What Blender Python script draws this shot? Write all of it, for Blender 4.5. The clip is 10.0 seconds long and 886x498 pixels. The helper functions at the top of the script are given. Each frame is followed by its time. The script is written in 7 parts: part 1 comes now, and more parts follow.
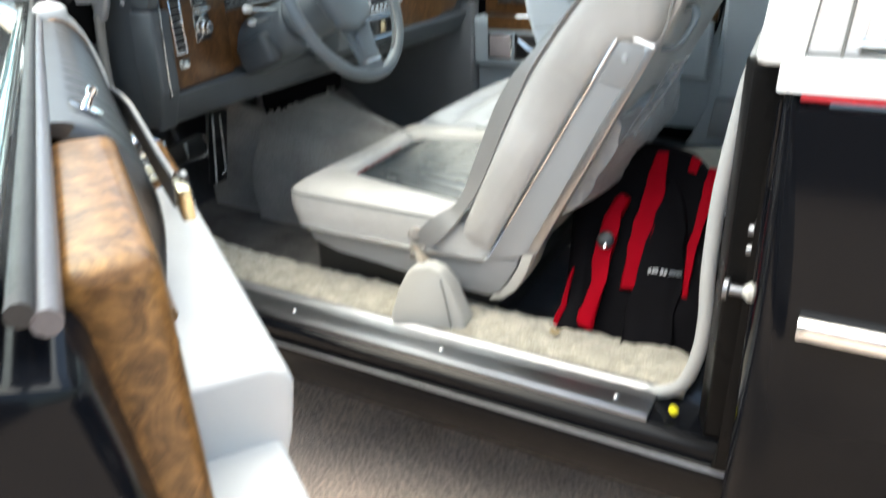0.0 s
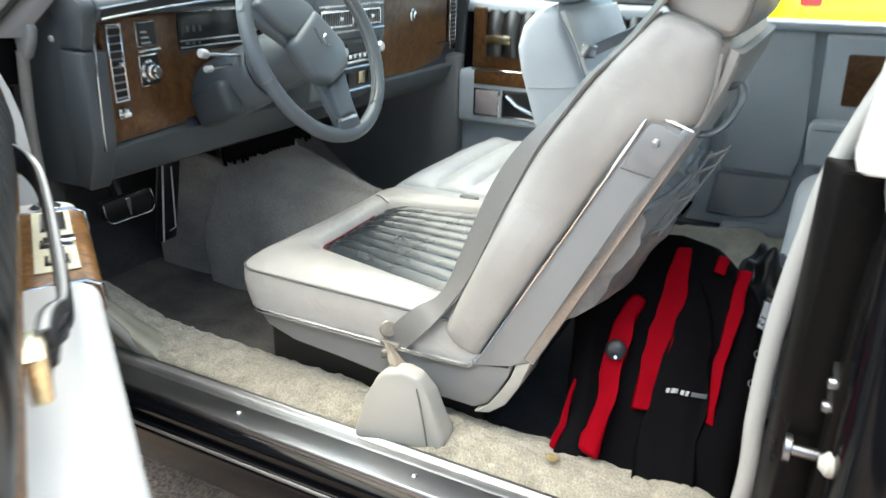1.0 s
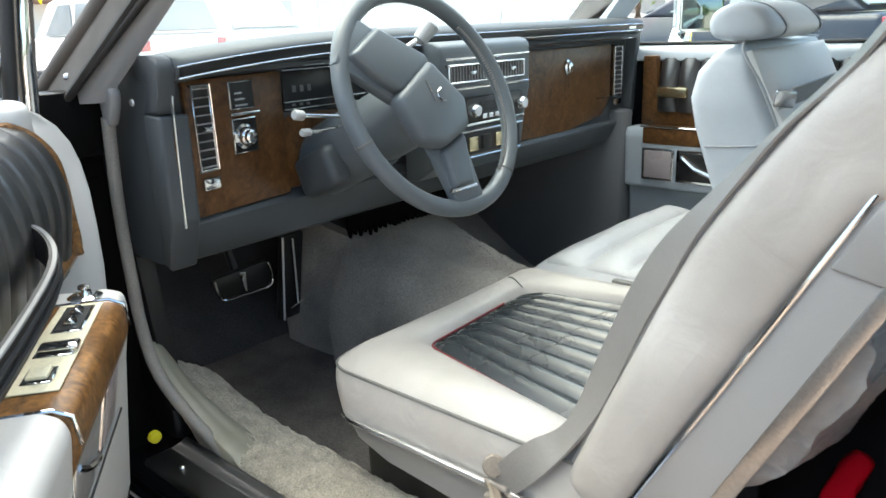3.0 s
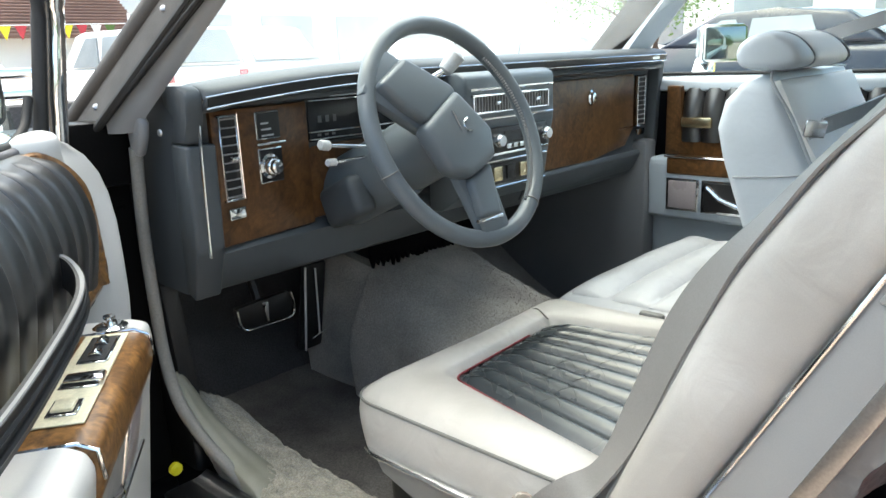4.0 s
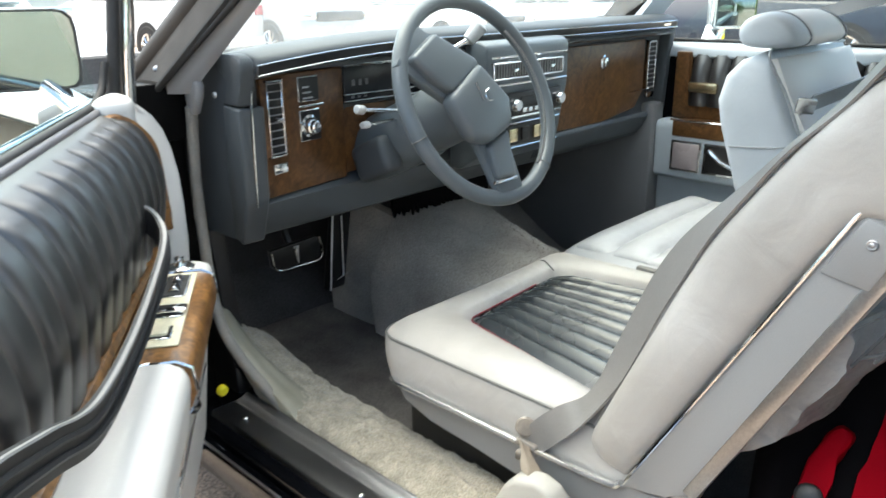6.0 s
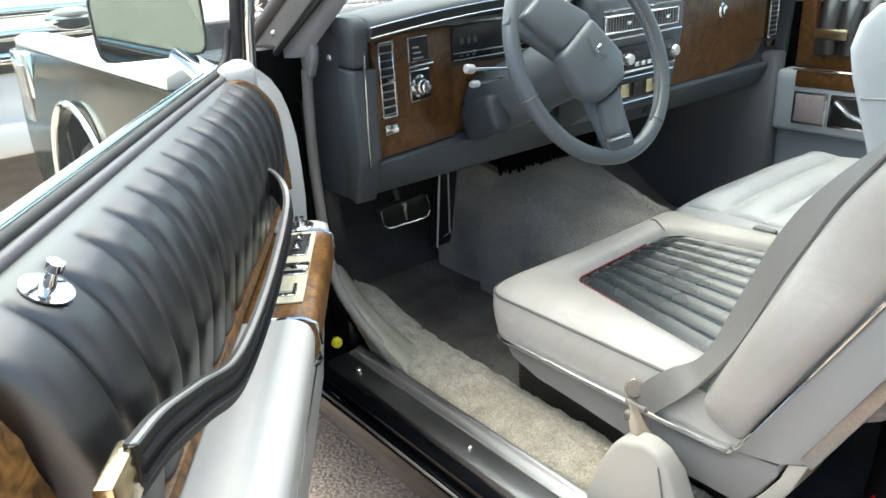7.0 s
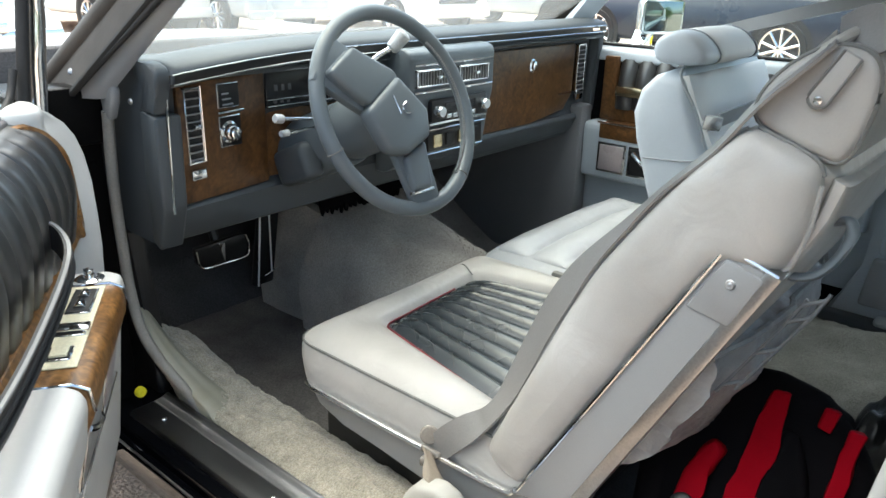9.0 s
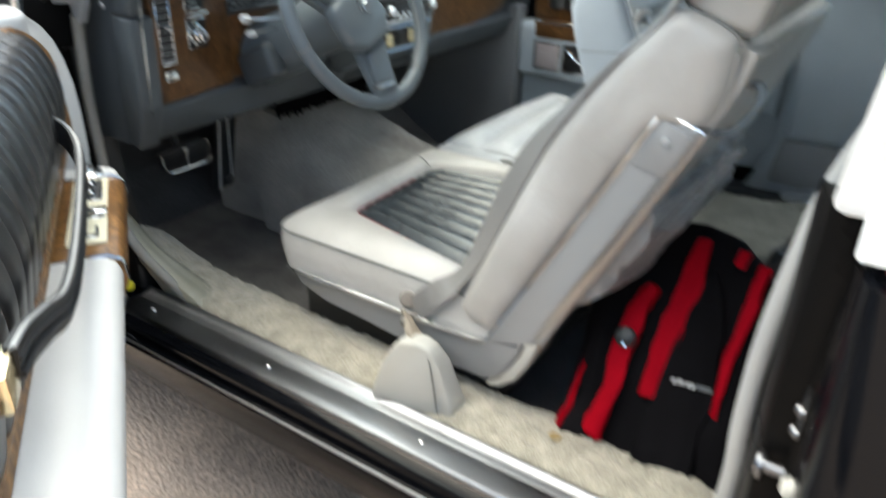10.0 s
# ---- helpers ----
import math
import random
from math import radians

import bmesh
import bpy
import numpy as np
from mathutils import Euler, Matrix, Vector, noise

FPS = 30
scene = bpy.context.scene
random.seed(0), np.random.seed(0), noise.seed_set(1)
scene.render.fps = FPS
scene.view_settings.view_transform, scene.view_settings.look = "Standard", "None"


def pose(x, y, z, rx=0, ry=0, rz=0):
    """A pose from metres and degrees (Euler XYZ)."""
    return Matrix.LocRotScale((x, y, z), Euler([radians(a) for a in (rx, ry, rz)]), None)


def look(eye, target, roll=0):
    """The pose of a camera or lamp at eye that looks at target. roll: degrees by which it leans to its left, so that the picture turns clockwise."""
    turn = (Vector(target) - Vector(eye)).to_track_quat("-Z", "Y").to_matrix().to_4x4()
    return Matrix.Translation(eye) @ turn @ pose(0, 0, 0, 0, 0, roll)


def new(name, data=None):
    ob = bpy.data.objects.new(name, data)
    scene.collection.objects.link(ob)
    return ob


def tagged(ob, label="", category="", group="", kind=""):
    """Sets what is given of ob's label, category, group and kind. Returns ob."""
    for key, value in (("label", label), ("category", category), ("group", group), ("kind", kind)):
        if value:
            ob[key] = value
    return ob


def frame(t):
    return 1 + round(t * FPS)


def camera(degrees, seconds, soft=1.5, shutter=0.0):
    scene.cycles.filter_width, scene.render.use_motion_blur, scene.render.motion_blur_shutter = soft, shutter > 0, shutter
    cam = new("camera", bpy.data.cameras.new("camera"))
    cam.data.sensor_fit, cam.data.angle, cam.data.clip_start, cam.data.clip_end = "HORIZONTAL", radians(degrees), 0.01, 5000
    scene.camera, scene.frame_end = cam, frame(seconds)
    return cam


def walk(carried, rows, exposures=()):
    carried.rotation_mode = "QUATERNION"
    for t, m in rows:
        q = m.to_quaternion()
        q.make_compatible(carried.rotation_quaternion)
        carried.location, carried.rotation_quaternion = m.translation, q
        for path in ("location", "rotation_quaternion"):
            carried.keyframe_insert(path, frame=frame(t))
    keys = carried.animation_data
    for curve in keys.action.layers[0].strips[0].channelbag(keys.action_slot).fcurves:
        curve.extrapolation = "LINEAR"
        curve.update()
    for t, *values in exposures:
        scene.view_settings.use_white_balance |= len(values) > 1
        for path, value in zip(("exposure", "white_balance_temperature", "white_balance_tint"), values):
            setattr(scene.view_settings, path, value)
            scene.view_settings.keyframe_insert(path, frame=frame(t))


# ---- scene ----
cam = camera(62.0, 10.0, shutter=0.5)
PATH = [
    (0, (-1.035, -1.3, 1.137), (0.543, -0.404, 0.296), -2.3),
    (0.5, (-0.975, -1.255, 1.137), (0.731, -0.384, 0.562), 0.6),
    (1, (-0.823, -1.158, 1.132), (0.834, -0.32, 0.389), 1.2),
    (1.5, (-0.599, -1.142, 1.099), (0.962, -0.219, 0.256), -1.8),
    (2, (-0.528, -1.142, 1.091), (0.921, -0.007, 0.308), -3.4),
    (2.5, (-0.524, -1.116, 1.078), (0.897, 0.131, 0.424), -2.9),
    (3, (-0.518, -1.082, 1.083), (0.908, 0.191, 0.498), -2.3),
    (3.2, (-0.516, -1.071, 1.085), (0.896, 0.222, 0.505), -2.4),
    (4.3, (-0.517, -1.06, 1.081), (0.906, 0.259, 0.59), -2.2),
    (4.5, (-0.514, -1.057, 1.084), (0.914, 0.253, 0.589), -1.8),
    (5, (-0.531, -1.088, 1.098), (0.907, 0.201, 0.575), -1.6),
    (5.2, (-0.538, -1.095, 1.104), (0.891, 0.192, 0.559), -1.1),
    (6.3, (-0.649, -1.151, 1.158), (0.651, 0.192, 0.453), -1.6),
    (6.5, (-0.646, -1.137, 1.162), (0.597, 0.245, 0.423), -2.4),
    (7, (-0.649, -1.138, 1.158), (0.485, 0.323, 0.397), -3.4),
    (7.5, (-0.623, -1.172, 1.144), (0.506, 0.26, 0.321), -1.3),
    (8, (-0.578, -1.169, 1.139), (0.778, 0.108, 0.409), 0.1),
    (8.5, (-0.584, -1.166, 1.139), (0.836, 0.061, 0.446), 0.9),
    (9, (-0.599, -1.201, 1.214), (0.836, -0.005, 0.5), 1.5),
    (9.5, (-0.663, -1.217, 1.229), (0.742, 0.014, 0.512), 1.1),
    (10, (-0.764, -1.242, 1.215), (0.715, -0.258, 0.297), 1.3),
]
walk(cam, [(t, look(eye, target, roll)) for t, eye, target, roll in PATH], [(0.0, 2.0, 6750, 1), (0.5, 2.08, 6750, 1), (1.0, 2.0, 6750, 1), (2.0, 1.9, 6750, 1), (4.5, 1.86, 6750, 1), (6.5, 1.88, 6750, 1), (8.0, 1.7, 6750, 1), (9.0, 1.72, 6750, 1), (10.0, 1.72, 6750, 1)])

# ---- world, sun, exposure ----
world = bpy.data.worlds.new("sky")
scene.world = world
world.use_nodes = True
wn = world.node_tree.nodes
sky = wn.new("ShaderNodeTexSky")
sky.sky_type, sky.sun_disc = "NISHITA", False
sky.sun_elevation, sky.sun_rotation = radians(69), radians(-7)
sky.dust_density, sky.air_density = 3.0, 1.0
wn["Background"].inputs["Strength"].default_value = 0.15
world.node_tree.links.new(sky.outputs["Color"], wn["Background"].inputs["Color"])
sun_data = bpy.data.lights.new("sun", "SUN")
sun_data.energy, sun_data.angle, sun_data.color = 2.1, radians(100), (1.0, 0.96, 0.90)
sun = new("sun", sun_data)
sun.matrix_world = look((-0.6, 5.2, 14), (0, 0, 0))  # high and a little ahead, veiled by cloud


# ---- materials ----
def material(name, color, rough=0.5, metal=0.0, var=0.15, scale=8.0, grain=0.1, grain_scale=300.0, bump=0.15, bump_dist=0.002,
             tint=None, coat=0.0, stretch=(1, 1, 1), sheen=0.0, rough_var=0.1):
    m = bpy.data.materials.new(name)
    m.use_nodes = True
    nt = m.node_tree
    b = nt.nodes["Principled BSDF"]
    tc = nt.nodes.new("ShaderNodeTexCoord")
    mp = nt.nodes.new("ShaderNodeMapping")
    mp.inputs["Scale"].default_value = stretch
    nt.links.new(tc.outputs["Object"], mp.inputs["Vector"])
    n1 = nt.nodes.new("ShaderNodeTexNoise")
    n1.inputs["Scale"].default_value, n1.inputs["Detail"].default_value = scale, 5
    n2 = nt.nodes.new("ShaderNodeTexNoise")
    n2.inputs["Scale"].default_value, n2.inputs["Detail"].default_value = grain_scale, 3
    for n in (n1, n2):
        nt.links.new(mp.outputs["Vector"], n.inputs["Vector"])
    ramp = nt.nodes.new("ShaderNodeMix")
    ramp.data_type = "RGBA"
    other = tint or tuple(c * (1 - var) for c in color)
    ramp.inputs["A"].default_value, ramp.inputs["B"].default_value = (*color, 1), (*other, 1)
    rng = nt.nodes.new("ShaderNodeMapRange")
    rng.inputs["From Min"].default_value, rng.inputs["From Max"].default_value = 0.35, 0.7
    nt.links.new(n1.outputs["Fac"], rng.inputs["Value"])
    nt.links.new(rng.outputs["Result"], ramp.inputs["Factor"])
    mul = nt.nodes.new("ShaderNodeMix")
    mul.data_type, mul.blend_type = "RGBA", "MULTIPLY"
    mul.inputs["Factor"].default_value = 1.0
    g = nt.nodes.new("ShaderNodeMapRange")
    g.inputs["From Min"].default_value, g.inputs["From Max"].default_value = 0.3, 0.7
    g.inputs["To Min"].default_value, g.inputs["To Max"].default_value = 1 - grain, 1 + grain
    nt.links.new(n2.outputs["Fac"], g.inputs["Value"])
    nt.links.new(ramp.outputs["Result"], mul.inputs["A"])
    nt.links.new(g.outputs["Result"], mul.inputs["B"])
    nt.links.new(mul.outputs["Result"], b.inputs["Base Color"])
    rr = nt.nodes.new("ShaderNodeMapRange")
    rr.inputs["To Min"].default_value, rr.inputs["To Max"].default_value = max(0.02, rough - rough_var), min(1, rough + rough_var)
    nt.links.new(n1.outputs["Fac"], rr.inputs["Value"])
    nt.links.new(rr.outputs["Result"], b.inputs["Roughness"])
    b.inputs["Metallic"].default_value = metal
    b.inputs["Coat Weight"].default_value = coat
    b.inputs["Coat Roughness"].default_value = 0.08
    b.inputs["Sheen Weight"].default_value = sheen
    if bump:
        bp = nt.nodes.new("ShaderNodeBump")
        bp.inputs["Strength"].default_value, bp.inputs["Distance"].default_value = bump, bump_dist
        nt.links.new(n2.outputs["Fac"], bp.inputs["Height"])
        nt.links.new(bp.outputs["Normal"], b.inputs["Normal"])
    return m


def leather(name, color, tint, rough=0.42, wrinkle=0.25):
    """Leather: fine pores over soft creases."""
    m = material(name, color, rough, 0, 0.1, 5, 0.04, 900, 0.12, 0.0006, tint)
    nt = m.node_tree
    b = nt.nodes["Principled BSDF"]
    first = b.inputs["Normal"].links[0].from_node
    tc = nt.nodes.new("ShaderNodeTexCoord")
    v = nt.nodes.new("ShaderNodeTexNoise")
    v.inputs["Scale"].default_value, v.inputs["Detail"].default_value, v.inputs["Distortion"].default_value = 14, 3, 1.2
    nt.links.new(tc.outputs["Object"], v.inputs["Vector"])
    bp = nt.nodes.new("ShaderNodeBump")
    bp.inputs["Strength"].default_value, bp.inputs["Distance"].default_value = wrinkle, 0.012
    nt.links.new(v.outputs["Fac"], bp.inputs["Height"])
    nt.links.new(bp.outputs["Normal"], first.inputs["Normal"])
    return m


def burl(name, light, dark, scale, grain):
    """Veneer with a burl figure."""
    m = material(name, light, 0.32, 0, 0, scale, grain, 110, 0.03, 0.0005, dark, coat=0.0, rough_var=0.05)
    nt = m.node_tree
    nt.nodes["Principled BSDF"].inputs["Specular IOR Level"].default_value = 0.35
    mix = [n for n in nt.nodes if n.bl_idname == "ShaderNodeMix" and n.blend_type == "MIX"][0]
    big = mix.inputs["Factor"].links[0].from_node.inputs["Value"].links[0].from_node
    big.inputs["Distortion"].default_value, big.inputs["Detail"].default_value, big.inputs["Roughness"].default_value = 2.6, 8, 0.62
    return m


def glass(name, tint, rough=0.0, dust=0.0):
    m = bpy.data.materials.new(name)
    m.use_nodes = True
    nt = m.node_tree
    out = nt.nodes["Material Output"]
    nt.nodes.remove(nt.nodes["Principled BSDF"])
    tr = nt.nodes.new("ShaderNodeBsdfTransparent")
    tr.inputs["Color"].default_value = (*tint, 1)
    gl = nt.nodes.new("ShaderNodeBsdfGlossy")
    gl.inputs["Roughness"].default_value = rough
    lw = nt.nodes.new("ShaderNodeLayerWeight")
    lw.inputs["Blend"].default_value = 0.5
    pw = nt.nodes.new("ShaderNodeMath")
    pw.operation = "POWER"
    pw.inputs[1].default_value = 5.0
    nt.links.new(lw.outputs["Facing"], pw.inputs[0])
    fr = nt.nodes.new("ShaderNodeMath")
    fr.operation = "MULTIPLY_ADD"
    fr.inputs[1].default_value, fr.inputs[2].default_value = 0.06, 0.012
    nt.links.new(pw.outputs[0], fr.inputs[0])
    mx = nt.nodes.new("ShaderNodeMixShader")
    nt.links.new(fr.outputs[0], mx.inputs["Fac"])
    nt.links.new(tr.outputs["BSDF"], mx.inputs[1])
    nt.links.new(gl.outputs["BSDF"], mx.inputs[2])
    nt.links.new(mx.outputs["Shader"], out.inputs["Surface"])
    if dust:
        # film of dust that scatters the daylight behind it
        film = nt.nodes.new("ShaderNodeBsdfTranslucent")
        film.inputs["Color"].default_value = (0.85, 0.87, 0.88, 1)
        tc = nt.nodes.new("ShaderNodeTexCoord")
        ns = nt.nodes.new("ShaderNodeTexNoise")
        ns.inputs["Scale"].default_value, ns.inputs["Detail"].default_value = 6, 6
        nt.links.new(tc.outputs["Object"], ns.inputs["Vector"])
        mr = nt.nodes.new("ShaderNodeMapRange")
        mr.inputs["From Min"].default_value, mr.inputs["From Max"].default_value = 0.3, 0.7
        mr.inputs["To Min"].default_value, mr.inputs["To Max"].default_value = dust * 0.7, dust * 1.3
        nt.links.new(ns.outputs["Fac"], mr.inputs["Value"])
        m2 = nt.nodes.new("ShaderNodeMixShader")
        nt.links.new(mr.outputs["Result"], m2.inputs["Fac"])
        nt.links.new(mx.outputs["Shader"], m2.inputs[1])
        nt.links.new(film.outputs["BSDF"], m2.inputs[2])
        nt.links.new(m2.outputs["Shader"], out.inputs["Surface"])
    return m


WHITE_LEATHER = leather("white_leather", (0.465, 0.453, 0.432), (0.365, 0.350, 0.325), 0.36, 0.24)
DOOR_LEATHER = leather("pale_vinyl", (0.61, 0.61, 0.595), (0.54, 0.54, 0.525), 0.42, 0.08)
# passenger side: the same white leather, bluish skylight put into both colours
SKYLIT_LEATHER = leather("skylit_white_leather", (0.58, 0.635, 0.69), (0.52, 0.572, 0.625), 0.42, 0.15)
SOFT_LEATHER = leather("soft_white_leather", (0.44, 0.457, 0.475), (0.37, 0.385, 0.402), 0.40, 0.35)
INSERT_LEATHER = leather("dark_teal_leather", (0.036, 0.045, 0.050), (0.026, 0.033, 0.038), 0.27, 0.03)
INSERT_LEATHER.node_tree.nodes["Principled BSDF"].inputs["Specular IOR Level"].default_value = 0.85
BLACK_LEATHER = leather("black_leather", (0.012, 0.0115, 0.0112), (0.010, 0.0096, 0.0094), 0.40, 0.0)
BLACK_LEATHER.node_tree.nodes["Principled BSDF"].inputs["Specular IOR Level"].default_value = 1.0
BLACK_LEATHER.node_tree.nodes["Principled BSDF"].inputs["IOR"].default_value = 1.60
SEAL_GREY = material("grey_rubber_bead", (0.105, 0.098, 0.105), 0.34, 0, 0.1, 12)
STITCH = material("dark_thread", (0.012, 0.014, 0.016), 0.6)
BRIGHT_TRIM = material("bright_metal_trim", (0.86, 0.87, 0.88), 0.24, 1.0, 0.05, 30, 0.02, 300, 0, rough_var=0.06)
PALE_PIPING = material("pale_blue_grey_piping", (0.36, 0.39, 0.42), 0.45)
PIPING = material("grey_piping", (0.17, 0.17, 0.16), 0.5)
EDGE_PIPING = material("pale_piping", (0.40, 0.395, 0.38), 0.4)
RED_PIPING = material("red_piping", (0.20, 0.025, 0.03), 0.5)
BLUE_PLASTIC = material("blue_grey_vinyl", (0.060, 0.070, 0.078), 0.5, 0, 0.08, 6, 0.04, 1200, 0.2, 0.0006)
LOWER_PANEL = material("grey_lower_vinyl", (0.33, 0.345, 0.36), 0.6, 0, 0.1, 6, 0.06, 900, 0.2, 0.0006)
BLUE_PANEL = material("light_blue_grey_panel", (0.50, 0.56, 0.605), 0.5, 0, 0.08, 6, 0.04, 1200, 0.15, 0.0006)
WHEEL_GREY = material("grey_wheel_leather", (0.125, 0.150, 0.168), 0.33, 0, 0.08, 9, 0.04, 1000, 0.12, 0.0005)
GREY_PLASTIC = material("pale_grey_plastic", (0.275, 0.278, 0.280), 0.34, 0, 0.06, 5, 0.03, 800, 0.06, 0.0004)
CREAM_PLASTIC = material("cream_plastic", (0.46, 0.45, 0.41), 0.38, 0, 0.08, 5, 0.03, 800, 0.05, 0.0004)
KICK_PLASTIC = material("stained_cream_plastic", (0.33, 0.32, 0.27), 0.45, 0, 0.25, 7, 0.04, 800, 0.05, 0.0004, (0.25, 0.24, 0.18))
IVORY = material("ivory_plate", (0.72, 0.68, 0.50), 0.35, 0, 0.05)
BLACK_PLASTIC = material("black_plastic", (0.014, 0.014, 0.015), 0.4)
RUBBER = material("black_rubber", (0.02, 0.02, 0.02), 0.6, 0, 0.2, 20)
GREY_RUBBER = material("pale_grey_weatherstrip", (0.30, 0.29, 0.265), 0.5, 0, 0.25, 12)
JAMB = material("brown_grey_trim", (0.050, 0.043, 0.037), 0.5, 0, 0.3, 12)
JAMB.node_tree.nodes["Principled BSDF"].inputs["Specular IOR Level"].default_value = 0.2
WOOD = burl("burl_veneer", (0.142, 0.070, 0.026), (0.052, 0.024, 0.010), 15, 0.20)
GOLDEN_WOOD = burl("golden_burl_veneer", (0.25, 0.125, 0.040), (0.055, 0.024, 0.008), 27, 0.30)
CHROME = material("chrome", (0.82, 0.83, 0.84), 0.08, 1.0, 0.05, 30, 0.02, 300, 0, rough_var=0.04)
BRUSHED = material("brushed_aluminium", (0.55, 0.56, 0.58), 0.42, 1.0, 0.12, 6, 0.06, 200, 0.08, 0.0004, stretch=(8, 1, 8))
SCUFF = material("worn_polished_aluminium", (0.265, 0.275, 0.295), 0.36, 1.0, 0.12, 3, 0.05, 200, 0.05, 0.0003, stretch=(8, 1, 8), rough_var=0.04)
SHELL_GREY = material("grey_shell_plastic", (0.17, 0.175, 0.185), 0.4, 0, 0.1, 5, 0.03, 800, 0.06, 0.0004)
WARM_STRIP = material("polished_warm_metal", (0.42, 0.41, 0.40), 0.34, 1.0, 0.1)
GOLD = material("pale_gold_metal", (0.72, 0.60, 0.38), 0.22, 1.0, 0.1)
MIRROR = material("mirror_glass", (0.25, 0.305, 0.305), 0.03, 1.0, 0.02, 5, 0.0, 50, 0, rough_var=0.01)
SILL_CARPET = material("beige_pile_carpet", (0.45, 0.415, 0.335), 0.95, 0, 0.3, 34, 0.30, 300, 0.9, 0.005, (0.31, 0.285, 0.225), sheen=0.25)
GREY_CARPET = material("grey_pile_carpet", (0.47, 0.435, 0.385), 0.95, 0, 0.3, 7, 0.2, 260, 0.5, 0.004, (0.29, 0.265, 0.235), sheen=0.2)
# footwell light and shade are put into these three carpet tones
LIT_CARPET = material("lit_footwell_carpet", (0.30, 0.29, 0.28), 0.95, 0, 0.3, 7, 0.2, 260, 0.5, 0.004)
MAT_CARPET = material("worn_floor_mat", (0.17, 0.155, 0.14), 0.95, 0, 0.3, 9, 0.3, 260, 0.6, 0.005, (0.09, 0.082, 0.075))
SHADED_CARPET = material("shaded_carpet", (0.085, 0.082, 0.082), 0.95, 0, 0.3, 9, 0.3, 260, 0.6, 0.005)
# lighter copy of the weatherstrip rubber, stronger rear light in its colour
LIT_RUBBER = material("lit_weatherstrip_rubber", (0.40, 0.405, 0.40), 0.45, 0, 0.08, 6, 0.02, 300, 0.03, 0.0005)
SHEEPSKIN = material("pale_green_grey_rug", (0.19, 0.195, 0.175), 0.95, 0, 0.25, 16, 0.25, 300, 0.8, 0.006)
BELT = material("grey_webbing", (0.215, 0.208, 0.20), 0.33, 0, 0.1, 10, 0.15, 900, 0.2, 0.0005)
BELT_PALE = material("pale_grey_webbing", (0.36, 0.365, 0.37), 0.4, 0, 0.1, 10, 0.15, 900, 0.2, 0.0005)
BELT_TAN = material("tan_webbing", (0.25, 0.21, 0.165), 0.55, 0, 0.15, 10, 0.15, 900, 0.2, 0.0005)
BLACK_PAINT = material("black_paint", (0.004, 0.0045, 0.006), 0.12, 0, 0.1, 3, 0, 50, 0, coat=0.0, rough_var=0.05)
WHITE_PAINT = material("white_paint", (0.80, 0.80, 0.79), 0.25, 0, 0.04, 3, 0, 50, 0, coat=0.6, rough_var=0.05)
WHITE_VINYL = material("white_vinyl", (0.80, 0.80, 0.79), 0.5, 0, 0.04, 3, 0.03, 700, 0.15, 0.001)
RED_STRIPE = material("red_stripe", (0.50, 0.03, 0.04), 0.3)
BLACK_FABRIC = material("black_nylon", (0.0060, 0.0055, 0.0065), 0.75, 0, 0.25, 10, 0.25, 1200, 0.35, 0.001)
SHINY_BLACK = material("shiny_black_nylon", (0.004, 0.0045, 0.0045), 0.36, 0, 0.2, 14, 0.1, 300, 0.3, 0.002)
RED_FABRIC = material("red_nylon", (0.30, 0.001, 0.009), 0.7, 0, 0.2, 12, 0.15, 1200, 0.35, 0.001)
for m in (BLACK_FABRIC, RED_FABRIC):
    m.node_tree.nodes["Principled BSDF"].inputs["Specular IOR Level"].default_value = 0.04
GREY_LETTER = material("pale_grey_print", (0.6, 0.6, 0.6), 0.5)
YELLOW = material("yellow_rubber", (0.75, 0.70, 0.02), 0.5)
CLOUDY = material("cloudy_grey_film", (0.30, 0.305, 0.31), 0.35, 0, 0.2, 14, 0.05, 40, 0.6, 0.008)
CLEAR_PLASTIC = material("amber_clear_plastic", (0.55, 0.50, 0.44), 0.15)
CLEAR_PLASTIC.node_tree.nodes["Principled BSDF"].inputs["Transmission Weight"].default_value = 0.6
RED_LENS = material("pink_lens", (0.33, 0.29, 0.295), 0.3)
DISPLAY = material("smoked_display", (0.02, 0.022, 0.026), 0.12)
DIAL_PRINT = material("dim_dial_print", (0.10, 0.11, 0.12), 0.5)
KNOB_PLASTIC = material("pale_knob_plastic", (0.52, 0.54, 0.55), 0.3)
DARK_WALL = material("light_blocking_wall", (0.10, 0.085, 0.07), 0.85, 0, 0.3, 2.0)
STRAP_BLACK = material("black_strap_vinyl", (0.010, 0.010, 0.011), 0.5, 0, 0.1, 6, 0.05, 500, 0.1, 0.0005)
DARK_WEB = material("grey_strap_webbing", (0.115, 0.125, 0.135), 0.4, 0, 0.2, 10, 0.15, 900, 0.2, 0.0005)
DARK_JAMB = material("dark_jamb_paint", (0.0065, 0.0062, 0.0062), 0.3, 0, 0.2, 10)
HEADLINER = material("headliner", (0.55, 0.56, 0.57), 0.9)
GLASS = glass("window_glass", (0.94, 0.985, 0.97), 0.0, 0.012)
SCREEN_GLASS = glass("dusty_windscreen_glass", (0.95, 0.985, 0.975), 0.0, 0.06)
# both window colours are pale in place of reflected sky and glare
BRIGHT_GLASS = material("washed_out_shop_glass", (0.55, 0.60, 0.60), 0.1, 0, 0.3, 0.6)
SKY_GLASS = material("sky_toned_car_glass", (0.30, 0.34, 0.36), 0.06, 0, 0.2, 2)
